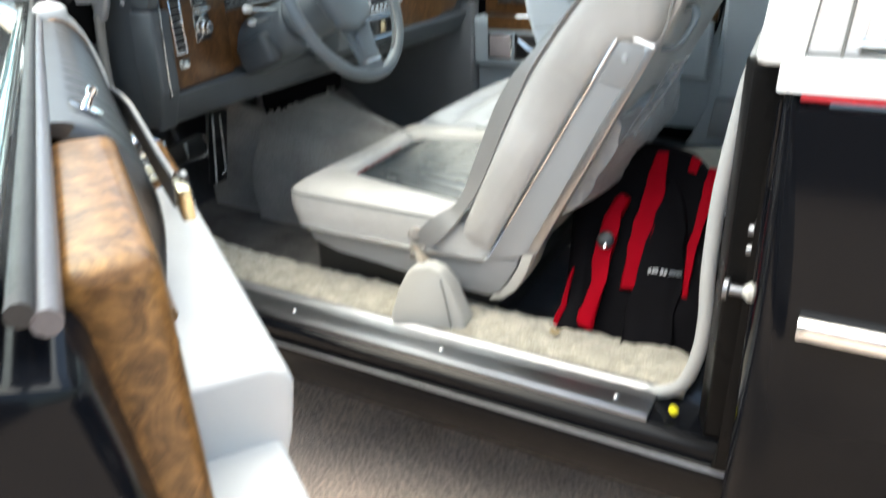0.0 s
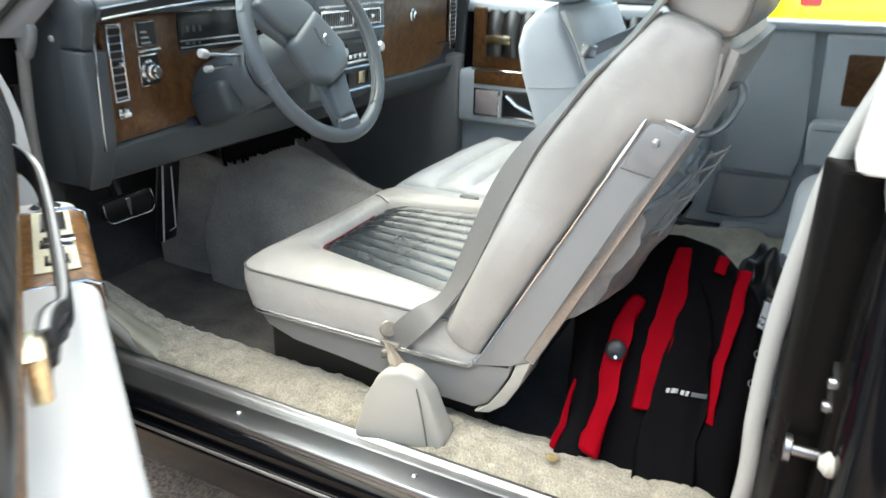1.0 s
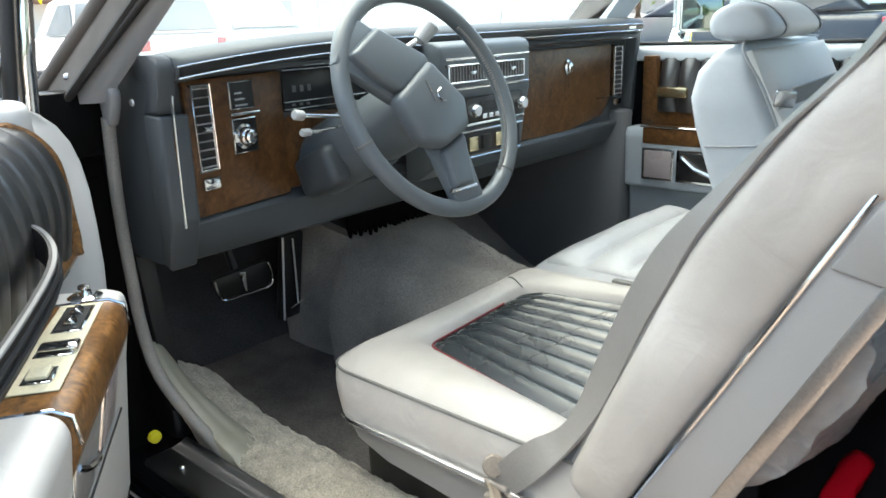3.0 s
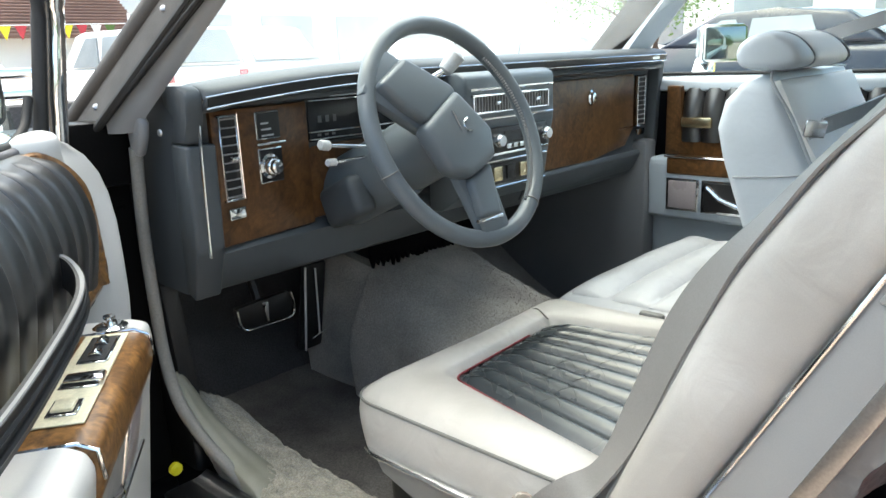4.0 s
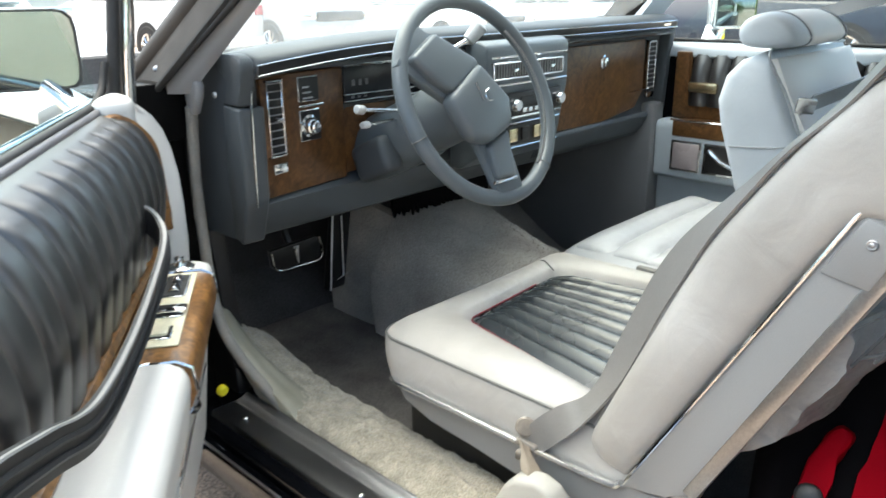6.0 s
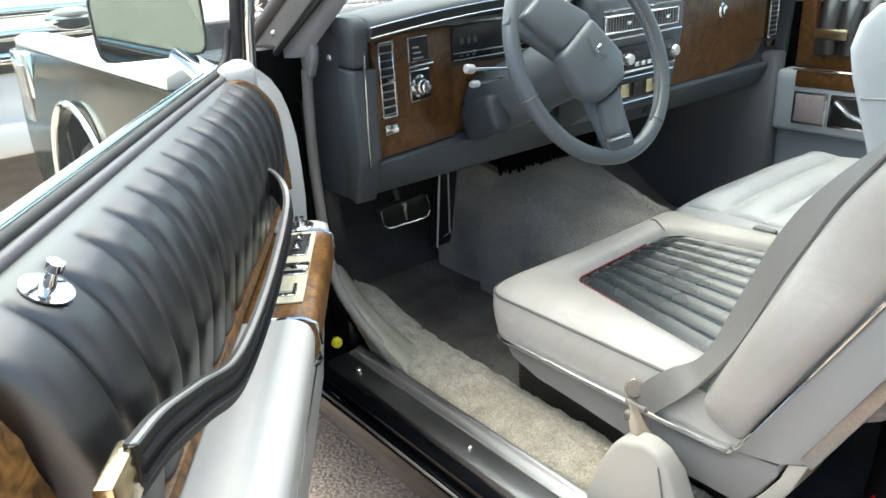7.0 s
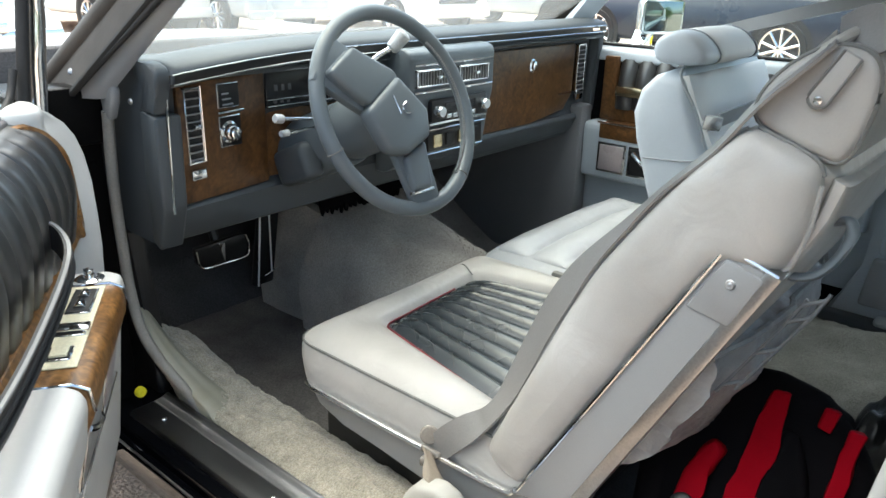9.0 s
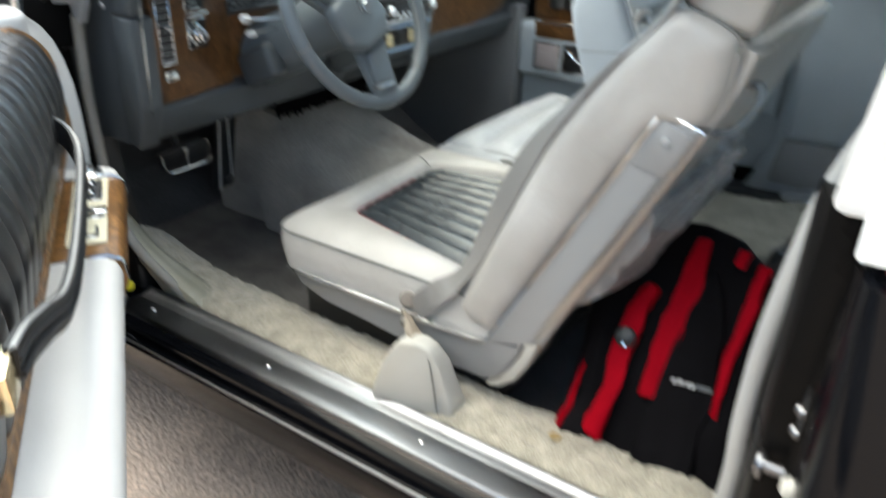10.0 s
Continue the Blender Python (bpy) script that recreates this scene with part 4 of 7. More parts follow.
def vent(x0, x1, z0, z1, y, slats, upright=False, parent=None):
    """A chrome-framed air vent with its slats."""
    v = part("air_vent", box(box(box(box(mesh(), (x0, y, z0), (x0 + 0.004, y + 0.02, z1), 0.001, 1), (x1 - 0.004, y, z0), (x1, y + 0.02, z1), 0.001, 1),
             (x0, y, z0), (x1, y + 0.02, z0 + 0.004), 0.001, 1), (x0, y, z1 - 0.004), (x1, y + 0.02, z1), 0.001, 1), CHROME, parent, "chrome-framed air vent")
    part("backing", box(mesh(), (x0 + 0.002, y + 0.007, z0 + 0.002), (x1 - 0.002, y + 0.02, z1 - 0.002)), BLACK_PLASTIC, v)
    for k in range(slats):
        t = (k + 0.5) / slats
        if upright:
            c = x0 + (x1 - x0) * t
            b = box(mesh(), (c - 0.0014, y + 0.0045, z0 + 0.004), (c + 0.0014, y + 0.008, z1 - 0.004))
        else:
            c = z0 + (z1 - z0) * t
            b = box(mesh(), (x0 + 0.004, y + 0.002, c - 0.0010), (x1 - 0.004, y + 0.008, c + 0.0010))
        part("slat", b, GREY_PLASTIC, v)
    return v


v = vent(0.084, 0.121, 0.868, 1.006, FY - 0.008, 10, False, dash)
part("thumb_lever", box(mesh(), (0.098, FY - 0.018, 0.933), (0.112, FY - 0.004, 0.940), 0.002), CHROME, v)
part("thumb_wheel", box(mesh(), (0.086, FY - 0.010, 0.838), (0.120, FY + 0.002, 0.858), 0.003), CHROME, dash)
# light switch and dimmer bezels
for z0, z1 in ((0.958, 1.006), (0.885, 0.945)):
    b = part("bezel", box(mesh(), (0.160, FY - 0.004, z0), (0.214, FY + 0.004, z1), 0.003), CHROME, dash)
    part("face", box(mesh(), (0.163, FY - 0.006, z0 + 0.003), (0.211, FY - 0.003, z1 - 0.003)), BLACK_PLASTIC, b)
for k in range(3):
    part("slide_mark", box(mesh(), (0.170, FY - 0.007, 0.964 + 0.010 * k), (0.170 + 0.026 - 0.005 * k, FY - 0.0055, 0.967 + 0.010 * k)), BRUSHED, dash)
part("chrome_bar", box(mesh(), (0.158, FY - 0.008, 0.949), (0.222, FY + 0.002, 0.954), 0.0015), CHROME, dash)
part("switch_knob", lathe(mesh(), [(0.021, 0), (0.021, 0.003), (0.016, 0.005), (0.016, 0.014), (0.014, 0.017), (0.012, 0.018), (0.012, 0.026), (0.009, 0.028), (0.0001, 0.027)], pose(0.182, FY - 0.004, 0.914, 90), 24), CHROME, dash, "ringed chrome light switch knob")
# instrument cluster
cl = part("instrument_panel", box(mesh(), (0.288, FY + 0.004, 0.94), (0.575, -0.010, 1.018), 0.004), DISPLAY, dash, "smoked black instrument cluster")
for z in (0.945, 0.958, 1.014):
    part("chrome_line", box(mesh(), (0.288, FY, z - 0.0012), (0.57, FY + 0.006, z + 0.0012)), CHROME, cl)
for k in range(8):
    part("dial_mark", box(mesh(), (0.308 + 0.018 * k, FY + 0.002, 0.974), (0.316 + 0.018 * k, FY + 0.0055, 0.986)), DIAL_PRINT, cl)
for k in range(14):
    part("dial_mark", box(mesh(), (0.305 + 0.017 * k, FY + 0.002, 0.9495), (0.313 + 0.017 * k, FY + 0.0055, 0.954)), DIAL_PRINT, cl)
# centre stack
st = part("centre_console", prism(mesh(), [(-0.108, 1.040), (-0.112, 1.03), (-0.108, 0.94), (-0.085, 0.80), (-0.03, 0.765), (0.0, 0.765), (0.0, 1.048), (-0.09, 1.048)], "x", 0.585, 0.885, 0.010, 3), WHEEL_GREY, dash, "blue-grey centre stack")
def stack_y(z):
    return -0.110 if z > 0.94 else -0.108 + 0.023 * (0.94 - z) / 0.14
for x0, x1 in ((0.600, 0.730), (0.746, 0.856)):
    v = vent(x0, x1, 0.966, 1.004, stack_y(0.98) - 0.008, 14 if x1 < 0.75 else 11, True, st)
    part("thumb_lever", box(mesh(), ((x0 + x1) / 2 - 0.008, stack_y(0.98) - 0.020, 0.982), ((x0 + x1) / 2 + 0.008, stack_y(0.98) - 0.011, 0.990), 0.002), CHROME, v)
part("chrome_frame", tube(tube(mesh(), [(0.597, -0.113, 1.014), (0.876, -0.113, 1.014)], 0.0025, 6), [(0.597, -0.113, 0.955), (0.876, -0.113, 0.955)], 0.0025, 6), CHROME, st)
rad = part("radio", box(mesh(), (0.650, -0.118, 0.885), (0.850, -0.09, 0.935), 0.004), BLACK_PLASTIC, st, "black radio with chrome knobs")
part("radio_trim", box(mesh(), (0.645, -0.117, 0.878), (0.855, -0.10, 0.884), 0.002), CHROME, rad)
for x in (0.668, 0.832):
    part("radio_knob", lathe(mesh(), [(0.014, 0), (0.014, 0.012), (0.011, 0.018), (0.0001, 0.018)], pose(x, -0.118, 0.910, 90), 18), CHROME, rad)
part("tuning_window", box(mesh(), (0.695, -0.1195, 0.905), (0.805, -0.117, 0.925)), DISPLAY, rad)
for k in range(5):
    part("push_button", box(mesh(), (0.698 + 0.022 * k, -0.123, 0.890), (0.716 + 0.022 * k, -0.116, 0.900), 0.001), CHROME, rad)
cc = part("climate_panel", box(mesh(), (0.650, -0.108, 0.815), (0.850, -0.07, 0.862), 0.004), BLACK_PLASTIC, st, "climate control panel with gold keys")
for k in range(4):
    part("key", box(mesh(), (0.665 + 0.045 * k, -0.113, 0.824), (0.695 + 0.045 * k, -0.105, 0.854), 0.002), GOLD if k % 2 == 0 else BLACK_PLASTIC, cc)
part("chrome_frame", tube(tube(mesh(), [(0.645, -0.109, 0.866), (0.855, -0.109, 0.866)], 0.002, 6), [(0.645, -0.105, 0.810), (0.855, -0.105, 0.810)], 0.002, 6), CHROME, cc)
# glove box
gl = part("glovebox_door", prism(mesh(), [(0.905, 0.793), (0.905, 1.010), (1.425, 1.010), (1.425, 0.86), (1.38, 0.812), (1.20, 0.795)], "y", FY, -0.012, 0.006, 2), WOOD, dash, "burl wood glovebox door")
part("glovebox_lock", lathe(mesh(), [(0.020, 0), (0.020, 0.003), (0.014, 0.006), (0.013, 0.012), (0.008, 0.014), (0.0001, 0.014)], Matrix.Translation((1.192, FY, 0.960)) @ pose(0, 0, 0, 90) @ Matrix.Diagonal((0.75, 1, 1, 1)), 20), CHROME, gl, "oval chrome glovebox lock")
part("script_bar", box(mesh(), (1.345, FY - 0.002, 0.862), (1.415, FY + 0.001, 0.866)), CHROME, gl)
part("script_bar", box(mesh(), (1.43, -0.0685, 1.048), (1.47, -0.066, 1.055)), CHROME, dash)
vent(1.432, 1.478, 0.862, 1.006, FY - 0.008, 11, False, dash)
part("thumb_wheel", box(mesh(), (1.434, FY - 0.010, 0.838), (1.476, FY + 0.002, 0.856), 0.003), CHROME, dash)
def recess(ob):
    """Moves a piece of the fascia back, with all that is on it."""
    for o in (ob, *ob.children):
        for v in o.data.vertices:
            k = max(0.0, min(1.0, (0.62 - v.co.x) / 0.3))
            v.co.y += set_back(v.co.x)
            v.co.x += 0.014 * k
for ob in dash.children:
    if ob.name.split(".")[0] in ("wood_panel", "air_vent", "thumb_wheel", "bezel", "slide_mark", "chrome_bar", "switch_knob", "instrument_panel", "glovebox_door"):
        recess(ob)
part("lower_panel", prism(mesh(), [(-0.020, 0.795), (-0.028, 0.785), (0.0, 0.735), (0.05, 0.715), (0.10, 0.76)], "x", 0.90, 1.50, 0.004), BLUE_PLASTIC, dash)

# ---- steering column and wheel ----
steer = empty("steering_column", "blue-grey steering column with its padded two-spoke wheel", "steering wheel")
TH = 0.413
HUB = Vector((0.405, -0.249, 0.962))
WN = Vector((0, -math.cos(TH), math.sin(TH)))
WU, WV = Vector((1, 0, 0)), Vector((0, math.sin(TH), math.cos(TH)))
WM = Matrix((( *WU, 0), (*WV, 0), (*WN, 0), (0, 0, 0, 1))).transposed()
WM.translation = HUB
def wp(a, b, c=0.0):
    return HUB + WU * a + WV * b + WN * c
bm = mesh()
tube(bm, [wp(0.187 * math.cos(k * math.pi / 48), 0.187 * math.sin(k * math.pi / 48)) for k in range(96)], 0.0145, 14, True, 1.0, WN)
rim = part("wheel_rim", bm, WHEEL_GREY, steer, "grey leather wheel rim with lacing along the inside")
bm = mesh()
for k in range(60):
    a = -0.95 + k * 1.75 / 60
    q = wp(0.1732 * math.cos(a), 0.1732 * math.sin(a), 0.004)
    box(bm, (-0.0035, -0.0014, -0.003), (0.0035, 0.0014, 0.003), 0.0008, 1, Matrix.Translation(q) @ WM.to_3x3().to_4x4() @ pose(0, 0, 0, 0, 0, math.degrees(a)))
part("lacing", bm, GREY_PLASTIC, rim, "pale lacing stitches")
for a in (math.radians(196), math.radians(-52)):
    t = Vector((-math.sin(a), math.cos(a), 0))
    c = Vector((math.cos(a), math.sin(a), 0)) * 0.187
    b = mesh()
    ring = [(c.x * (1 + 0.0153 / 0.187 * math.cos(k)), c.y * (1 + 0.0153 / 0.187 * math.cos(k)), 0.0153 * math.sin(k)) for k in [i * math.pi / 8 for i in range(16)]]
    tube(b, [wp(*r) for r in ring], 0.0012, 5, True)
    part("seam", b, PIPING, rim)
# pad and spokes: a slanting hexagonal hub with a spoke at either end
part("spoke", prism(mesh(), [(-0.190, 0.075), (-0.125, 0.150), (-0.02, 0.070), (-0.07, -0.02)], "z", -0.008, 0.012, 0.006, 2, WM), WHEEL_GREY, steer)
sp2 = part("spoke", prism(mesh(), [(-0.060, -0.06), (0.030, -0.05), (0.030, -0.176), (-0.040, -0.182)], "z", -0.006, 0.012, 0.006, 2, WM), WHEEL_GREY, steer)
bm = mesh()
prism(bm, [(-0.096, 0.120), (-0.012, 0.070), (-0.005, 0.055), (-0.095, 0.012), (-0.130, 0.040), (-0.165, 0.080)], "z", 0.0, 0.030, 0.012, 3, WM)
part("pad_wing", bm, WHEEL_GREY, steer)
bm = mesh()
prism(bm, [(-0.010, 0.062), (0.046, -0.012), (0.032, -0.062), (-0.042, -0.088), (-0.086, -0.072), (-0.112, 0.004)], "z", 0.0, 0.036, 0.014, 3, WM)
part("horn_pad", bm, WHEEL_GREY, steer, "grey padded horn centre")
bm = mesh()
prism(bm, [(-0.042, -0.088), (0.022, -0.066), (0.006, -0.155), (-0.044, -0.152)], "z", 0.0, 0.026, 0.008, 3, WM)
part("pad_wing", bm, WHEEL_GREY, steer)
bm = mesh()
box(bm, (-0.046, -0.160, 0.008), (0.010, -0.153, 0.022), 0.002, 2, WM)
part("chrome_clip", bm, CHROME, sp2)
bm = mesh()
tube(bm, [wp(-0.042, 0.022, 0.037), wp(-0.036, -0.012, 0.037)], 0.0018, 5)
tube(bm, smooth_path([wp(-0.014, 0.008, 0.037), wp(-0.026, 0.0, 0.037), wp(-0.024, -0.012, 0.037), wp(-0.012, -0.014, 0.037)], 4), 0.0016, 5)
part("emblem", bm, CHROME, steer, "small chrome emblem")
# column
bm = mesh()
lathe(bm, [(0.050, -0.02), (0.056, -0.03), (0.060, -0.07), (0.062, -0.125), (0.060, -0.132), (0.040, -0.133)], WM @ pose(-0.01, 0, 0), 32)
part("column_collar", bm, WHEEL_GREY, steer)
bm = mesh()
lathe(bm, [(0.040, -0.128), (0.0585, -0.130), (0.0585, -0.138), (0.040, -0.140)], WM @ pose(-0.01, 0, 0), 32)
part("collar_gap", bm, BLACK_PLASTIC, steer)
bm = mesh()
lathe(bm, [(0.040, -0.136), (0.060, -0.137), (0.064, -0.145), (0.066, -0.21), (0.068, -0.36), (0.040, -0.362)], WM @ pose(-0.012, -0.004, 0), 32)
part("column_shroud", bm, WHEEL_GREY, steer)
bm = mesh()
box(bm, (-0.104, -0.072, -0.29), (-0.055, 0.004, -0.185), 0.016, 3, WM)
part("column_shroud", bm, BLUE_PLASTIC, steer)
bm = mesh()
tube(bm, [(0.34, -0.105, 0.935), (0.230, -0.120, 0.950)], 0.0036, 10)
stalk = part("indicator_stalk", bm, CHROME, steer, "chrome indicator stalk with a ribbed grey knob")
bm = mesh()
tube(bm, [(0.235, -0.119, 0.949), (0.232, -0.1195, 0.9495), (0.217, -0.1225, 0.9525), (0.214, -0.123, 0.953)], [0.006, 0.0085, 0.0085, 0.0065], 14)
part("stalk_knob", bm, KNOB_PLASTIC, stalk)
bm = mesh()
tube(bm, [(0.33, -0.10, 0.918), (0.245, -0.112, 0.920)], 0.0028, 8)
lever = part("tilt_lever", bm, CHROME, steer)
bm = mesh()
tube(bm, [(0.253, -0.111, 0.920), (0.251, -0.111, 0.920), (0.235, -0.114, 0.921), (0.232, -0.115, 0.921)], [0.004, 0.0065, 0.0065, 0.005], 12)
part("lever_knob", bm, KNOB_PLASTIC, lever)
bm = mesh()
tube(bm, smooth_path([(0.44, -0.06, 0.975), (0.50, -0.08, 1.03), (0.536, -0.108, 1.058)], 5), 0.0055, 10)
gear = part("gear_lever", bm, CHROME, steer, "chrome column gear lever with a pale grey knob")
bm = mesh()
tube(bm, [(0.531, -0.104, 1.052), (0.534, -0.106, 1.055), (0.553, -0.120, 1.082), (0.556, -0.122, 1.086)], [0.009, 0.014, 0.017, 0.010], 16)
part("gear_knob", bm, KNOB_PLASTIC, gear)
bm = mesh()
tube(bm, [(0.455, -0.09, 0.872), (0.49, -0.105, 0.880)], 0.004, 8, False, 0.5)
part("key", bm, GOLD, steer, "brass ignition key")

# ---- pedals ----
bp = empty("brake_pedal", "black rubber brake pedal with a chrome edge", "pedal")
part("pad", prism(mesh(), [(0.283, 0.568), (0.42, 0.575), (0.430, 0.560), (0.428, 0.520), (0.415, 0.512), (0.302, 0.514), (0.288, 0.524)], "y", 0.305, 0.325, 0.006), BLACK_PLASTIC, bp)
part("chrome_edge", tube(mesh(), smooth_path([(0.284, 0.303, 0.563), (0.296, 0.303, 0.517), (0.355, 0.303, 0.512), (0.424, 0.303, 0.514), (0.431, 0.303, 0.545), (0.424, 0.303, 0.572)], 4), 0.0025, 6), CHROME, bp)
part("chrome_rib", prism(mesh(), [(0.345, 0.566), (0.362, 0.566), (0.360, 0.520), (0.355, 0.520)], "y", 0.300, 0.306, 0.001), CHROME, bp)
part("arm", tube(mesh(), [(0.355, 0.325, 0.55), (0.355, 0.37, 0.66), (0.355, 0.36, 0.80)], 0.012, 8), BLACK_PLASTIC, bp)
ap = empty("accelerator_pedal", "tall black accelerator pedal with chrome strips", "pedal")
part("pad", prism(mesh(), [(0.348, 0.395), (0.302, 0.62), (0.318, 0.624), (0.366, 0.40)], "x", 0.470, 0.535, 0.006), BLACK_PLASTIC, ap)
# white paint in place of bright sky mirrored in these two chrome strips
part("chrome_strip", tube(mesh(), [(0.478, 0.338, 0.400), (0.470, 0.300, 0.618)], 0.0030, 6), WHITE_PAINT, ap)
part("chrome_strip", tube(mesh(), [(0.522, 0.336, 0.432), (0.498, 0.300, 0.610)], 0.0024, 6), WHITE_PAINT, ap)
part("chrome_strip", tube(mesh(), [(0.500, 0.337, 0.425), (0.540, 0.336, 0.436)], 0.0018, 6), CHROME, ap)
bm = mesh()
box(bm, (0.075, 0.28, 0.52), (0.095, 0.30, 0.55), 0.004)
part("bonnet_release", bm, CHROME, car)


# ---- driver's seat ----
seat = empty("bucket_seat", "reclined white leather driver's seat with a pleated dark teal centre", "car seat")
SX0, SX1 = 0.160, 0.715
def cushion_ring(y, shrink, dz):
    out = []
    for k in range(40):
        a = k * 2 * math.pi / 40 + math.pi / 40
        c, s = math.cos(a), math.sin(a)
        x = (SX0 + SX1) / 2 + (SX1 - SX0 - 2 * shrink) / 2 * math.copysign(abs(c) ** 0.30, c)
        zz = math.copysign(abs(s) ** 0.42, s)
        z = 0.530 + (0.034 - dz) * zz
        out.append(Vector((x, y, z)))
    return out
def round_corner(a, c, b, r, n):
    """A rounded turn at c on the way from a to b."""
    a, c, b = Vector(a), Vector(c), Vector(b)
    p, q = c + (a - c).normalized() * r, c + (b - c).normalized() * r
    return [(p.lerp(c, k / n)).lerp(c.lerp(q, k / n), k / n) for k in range(n + 1)]
def plan_line(near, corner1, corner2, far, r):
    """Along the near side, round the front, back along the far side."""
    near, corner1, corner2, far = (Vector(q) for q in (near, corner1, corner2, far))
    c1, c2 = round_corner(near, corner1, corner2, r, 10), round_corner(corner1, corner2, far, r, 10)
    l = [near.lerp(c1[0], k / 26) for k in range(26)] + c1 + [c1[-1].lerp(c2[0], k / 26) for k in range(1, 26)] + c2
    return l + [c2[-1].lerp(far, k / 26) for k in range(1, 27)]
RIM = plan_line((SX0, -0.76), (SX0, -0.212), (SX1, -0.212), (SX1, -0.76), 0.055)
SUNK = plan_line((0.195, -0.76), (0.298, -0.314), (0.592, -0.298), (0.692, -0.76), 0.022)
def rim_point(i, t):
    """From the piped rim (t = 0) to the sunken centre (t = 1); below the rim for t < 0."""
    a, b = RIM[i], SUNK[i]
    n = len(RIM)
    tang = (RIM[min(i + 1, n - 1)] - RIM[max(i - 1, 0)]).normalized()
    nx, ny = -tang.y, tang.x      # outwards
    front = max(0.0, ny)
    if t < 0:
        k = -t
        side = 0.014 * math.sin(k * math.pi * 0.62) * (1 - front)
        tuck = -0.050 * k ** 2.2 * front + 0.006 * math.sin(k * math.pi) * front
        return Vector((a.x + nx * (side + tuck), a.y + ny * (side + tuck), 0.566 - 0.072 * k))
    p = a.lerp(b, t)
    d = (b - a).length * t
    far = max(0.0, nx) 
    z = 0.5665 + 0.0165 * (1 - (1 - min(1.0, d / 0.065)) ** 2.4) + (0.012 + 0.012 * far) * math.sin(math.pi * min(1.0, t * 1.02)) * (0.55 + 0.45 * t)
    z -= 0.010 * max(0.0, (t - 0.86) / 0.14) ** 1.5
    z += 0.0022 * noise.noise(Vector((p.x * 13, p.y * 13, 2))) * math.sin(math.pi * t)
    return Vector((p.x, p.y, z))
bm = mesh()
levels = [-1.0, -0.85, -0.7, -0.55, -0.4, -0.27, -0.16, -0.07, 0.0] + [k / 18 for k in range(1, 19)]
grid = [[bm.verts.new(rim_point(i, t)) for i in range(len(RIM))] for t in levels]
for ra, rb in zip(grid, grid[1:]):
    for i in range(len(RIM) - 1):
        bm.faces.new((ra[i], ra[i + 1], rb[i + 1], rb[i]))
bm.faces.new(grid[0])
part("seat_cushion", bm, WHITE_LEATHER, seat, "white leather seat cushion, scuffed at the edge", 60)
# pleated centre
NP = 9
def insert(u, v):
    near = Vector((0.298, -0.314, 0)).lerp(Vector((0.195, -0.74, 0)), v)
    far = Vector((0.592, -0.298, 0)).lerp(Vector((0.692, -0.74, 0)), v)
    p = near.lerp(far, u)
    k = abs(math.sin(math.pi * u * NP))
    edge = min(1.0, 14 * min(u, 1 - u) + 0.1, 7 * v + 0.15) ** 0.7
    z = 0.567 + 0.022 * k ** 0.5 * edge
    return Vector((p.x, p.y, z))
bm = mesh()
thick_surface(bm, insert, 162, 80, (0, 0, -0.02))
ins = part("pleated_insert", bm, INSERT_LEATHER, seat, "dark teal pleated leather centre", 60)
# diamond stitching over the front of the pleats
for d in (1, -1):
    for k in range(-3, 9):
        line = []
        for n in range(61):
            v = 0.02 + 0.46 * n / 60
            u = 0.11 * k + d * (v - 0.25) * 0.85
            if 0.03 < u < 0.97:
                line.append(insert(u, v) + Vector((0, 0, 0.0002)))
        if len(line) > 6:
            bm = mesh()
            tube(bm, line, 0.00055, 4)
            part("stitch_line", bm, STITCH, ins)
bm = mesh()
tube(bm, [rim_point(i, 1.0) + Vector((0, 0, 0.0015)) for i in range(2, 58)], 0.0021, 6)
part("insert_piping", bm, RED_PIPING, seat, "thin dark red piping")
bm = mesh()
tube(bm, [rim_point(i, 0.0) for i in range(len(RIM))], 0.0026, 6)
tube(bm, smooth_path([(0.585, -0.300, 0.588), (0.605, -0.262, 0.594), (0.615, -0.235, 0.583), (0.617, -0.214, 0.568)], 5), 0.0014, 5)
part("cushion_piping", bm, PIPING, seat)
# backrest
prof = [((-0.690, 0.530), (-0.775, 0.495)), ((-0.676, 0.556), (-0.805, 0.515)), ((-0.690, 0.605), (-0.835, 0.548)), ((-0.725, 0.68), (-0.878, 0.635)), ((-0.764, 0.762), (-0.925, 0.73)), ((-0.808, 0.855), (-0.975, 0.825)), ((-0.848, 0.932), (-1.018, 0.915)), ((-0.900, 1.005), (-1.046, 0.988)), ((-0.940, 1.048), (-1.052, 1.026)), ((-0.960, 1.068), (-1.046, 1.042))]
hw = [0.215, 0.258, 0.272, 0.276, 0.276, 0.274, 0.271, 0.268, 0.264, 0.245]
bm = mesh()
fine = []
for i in range(len(prof) - 1):
    for k in range(4):
        t = k / 4
        f = [a + (b - a) * t for a, b in zip(prof[i][0], prof[i + 1][0])]
        r = [a + (b - a) * t for a, b in zip(prof[i][1], prof[i + 1][1])]
        fine.append((f, r, hw[i] + (hw[i + 1] - hw[i]) * t))
fine.append((prof[-1][0], prof[-1][1], hw[-1]))
loft(bm, [superring(0.437, h, f, r, 6.5, 56) for f, r, h in fine])
for v in bm.verts:
    if v.co.x < 0.25:
        q = v.co
        v.co.x -= 0.010 * noise.noise(Vector((q.y * 9, q.z * 9, 0.5))) + 0.004 * noise.noise(Vector((q.y * 26, q.z * 26, 1.5)))
back = part("backrest", bm, WHITE_LEATHER, seat, "creased white leather backrest", 60)
bm = mesh()
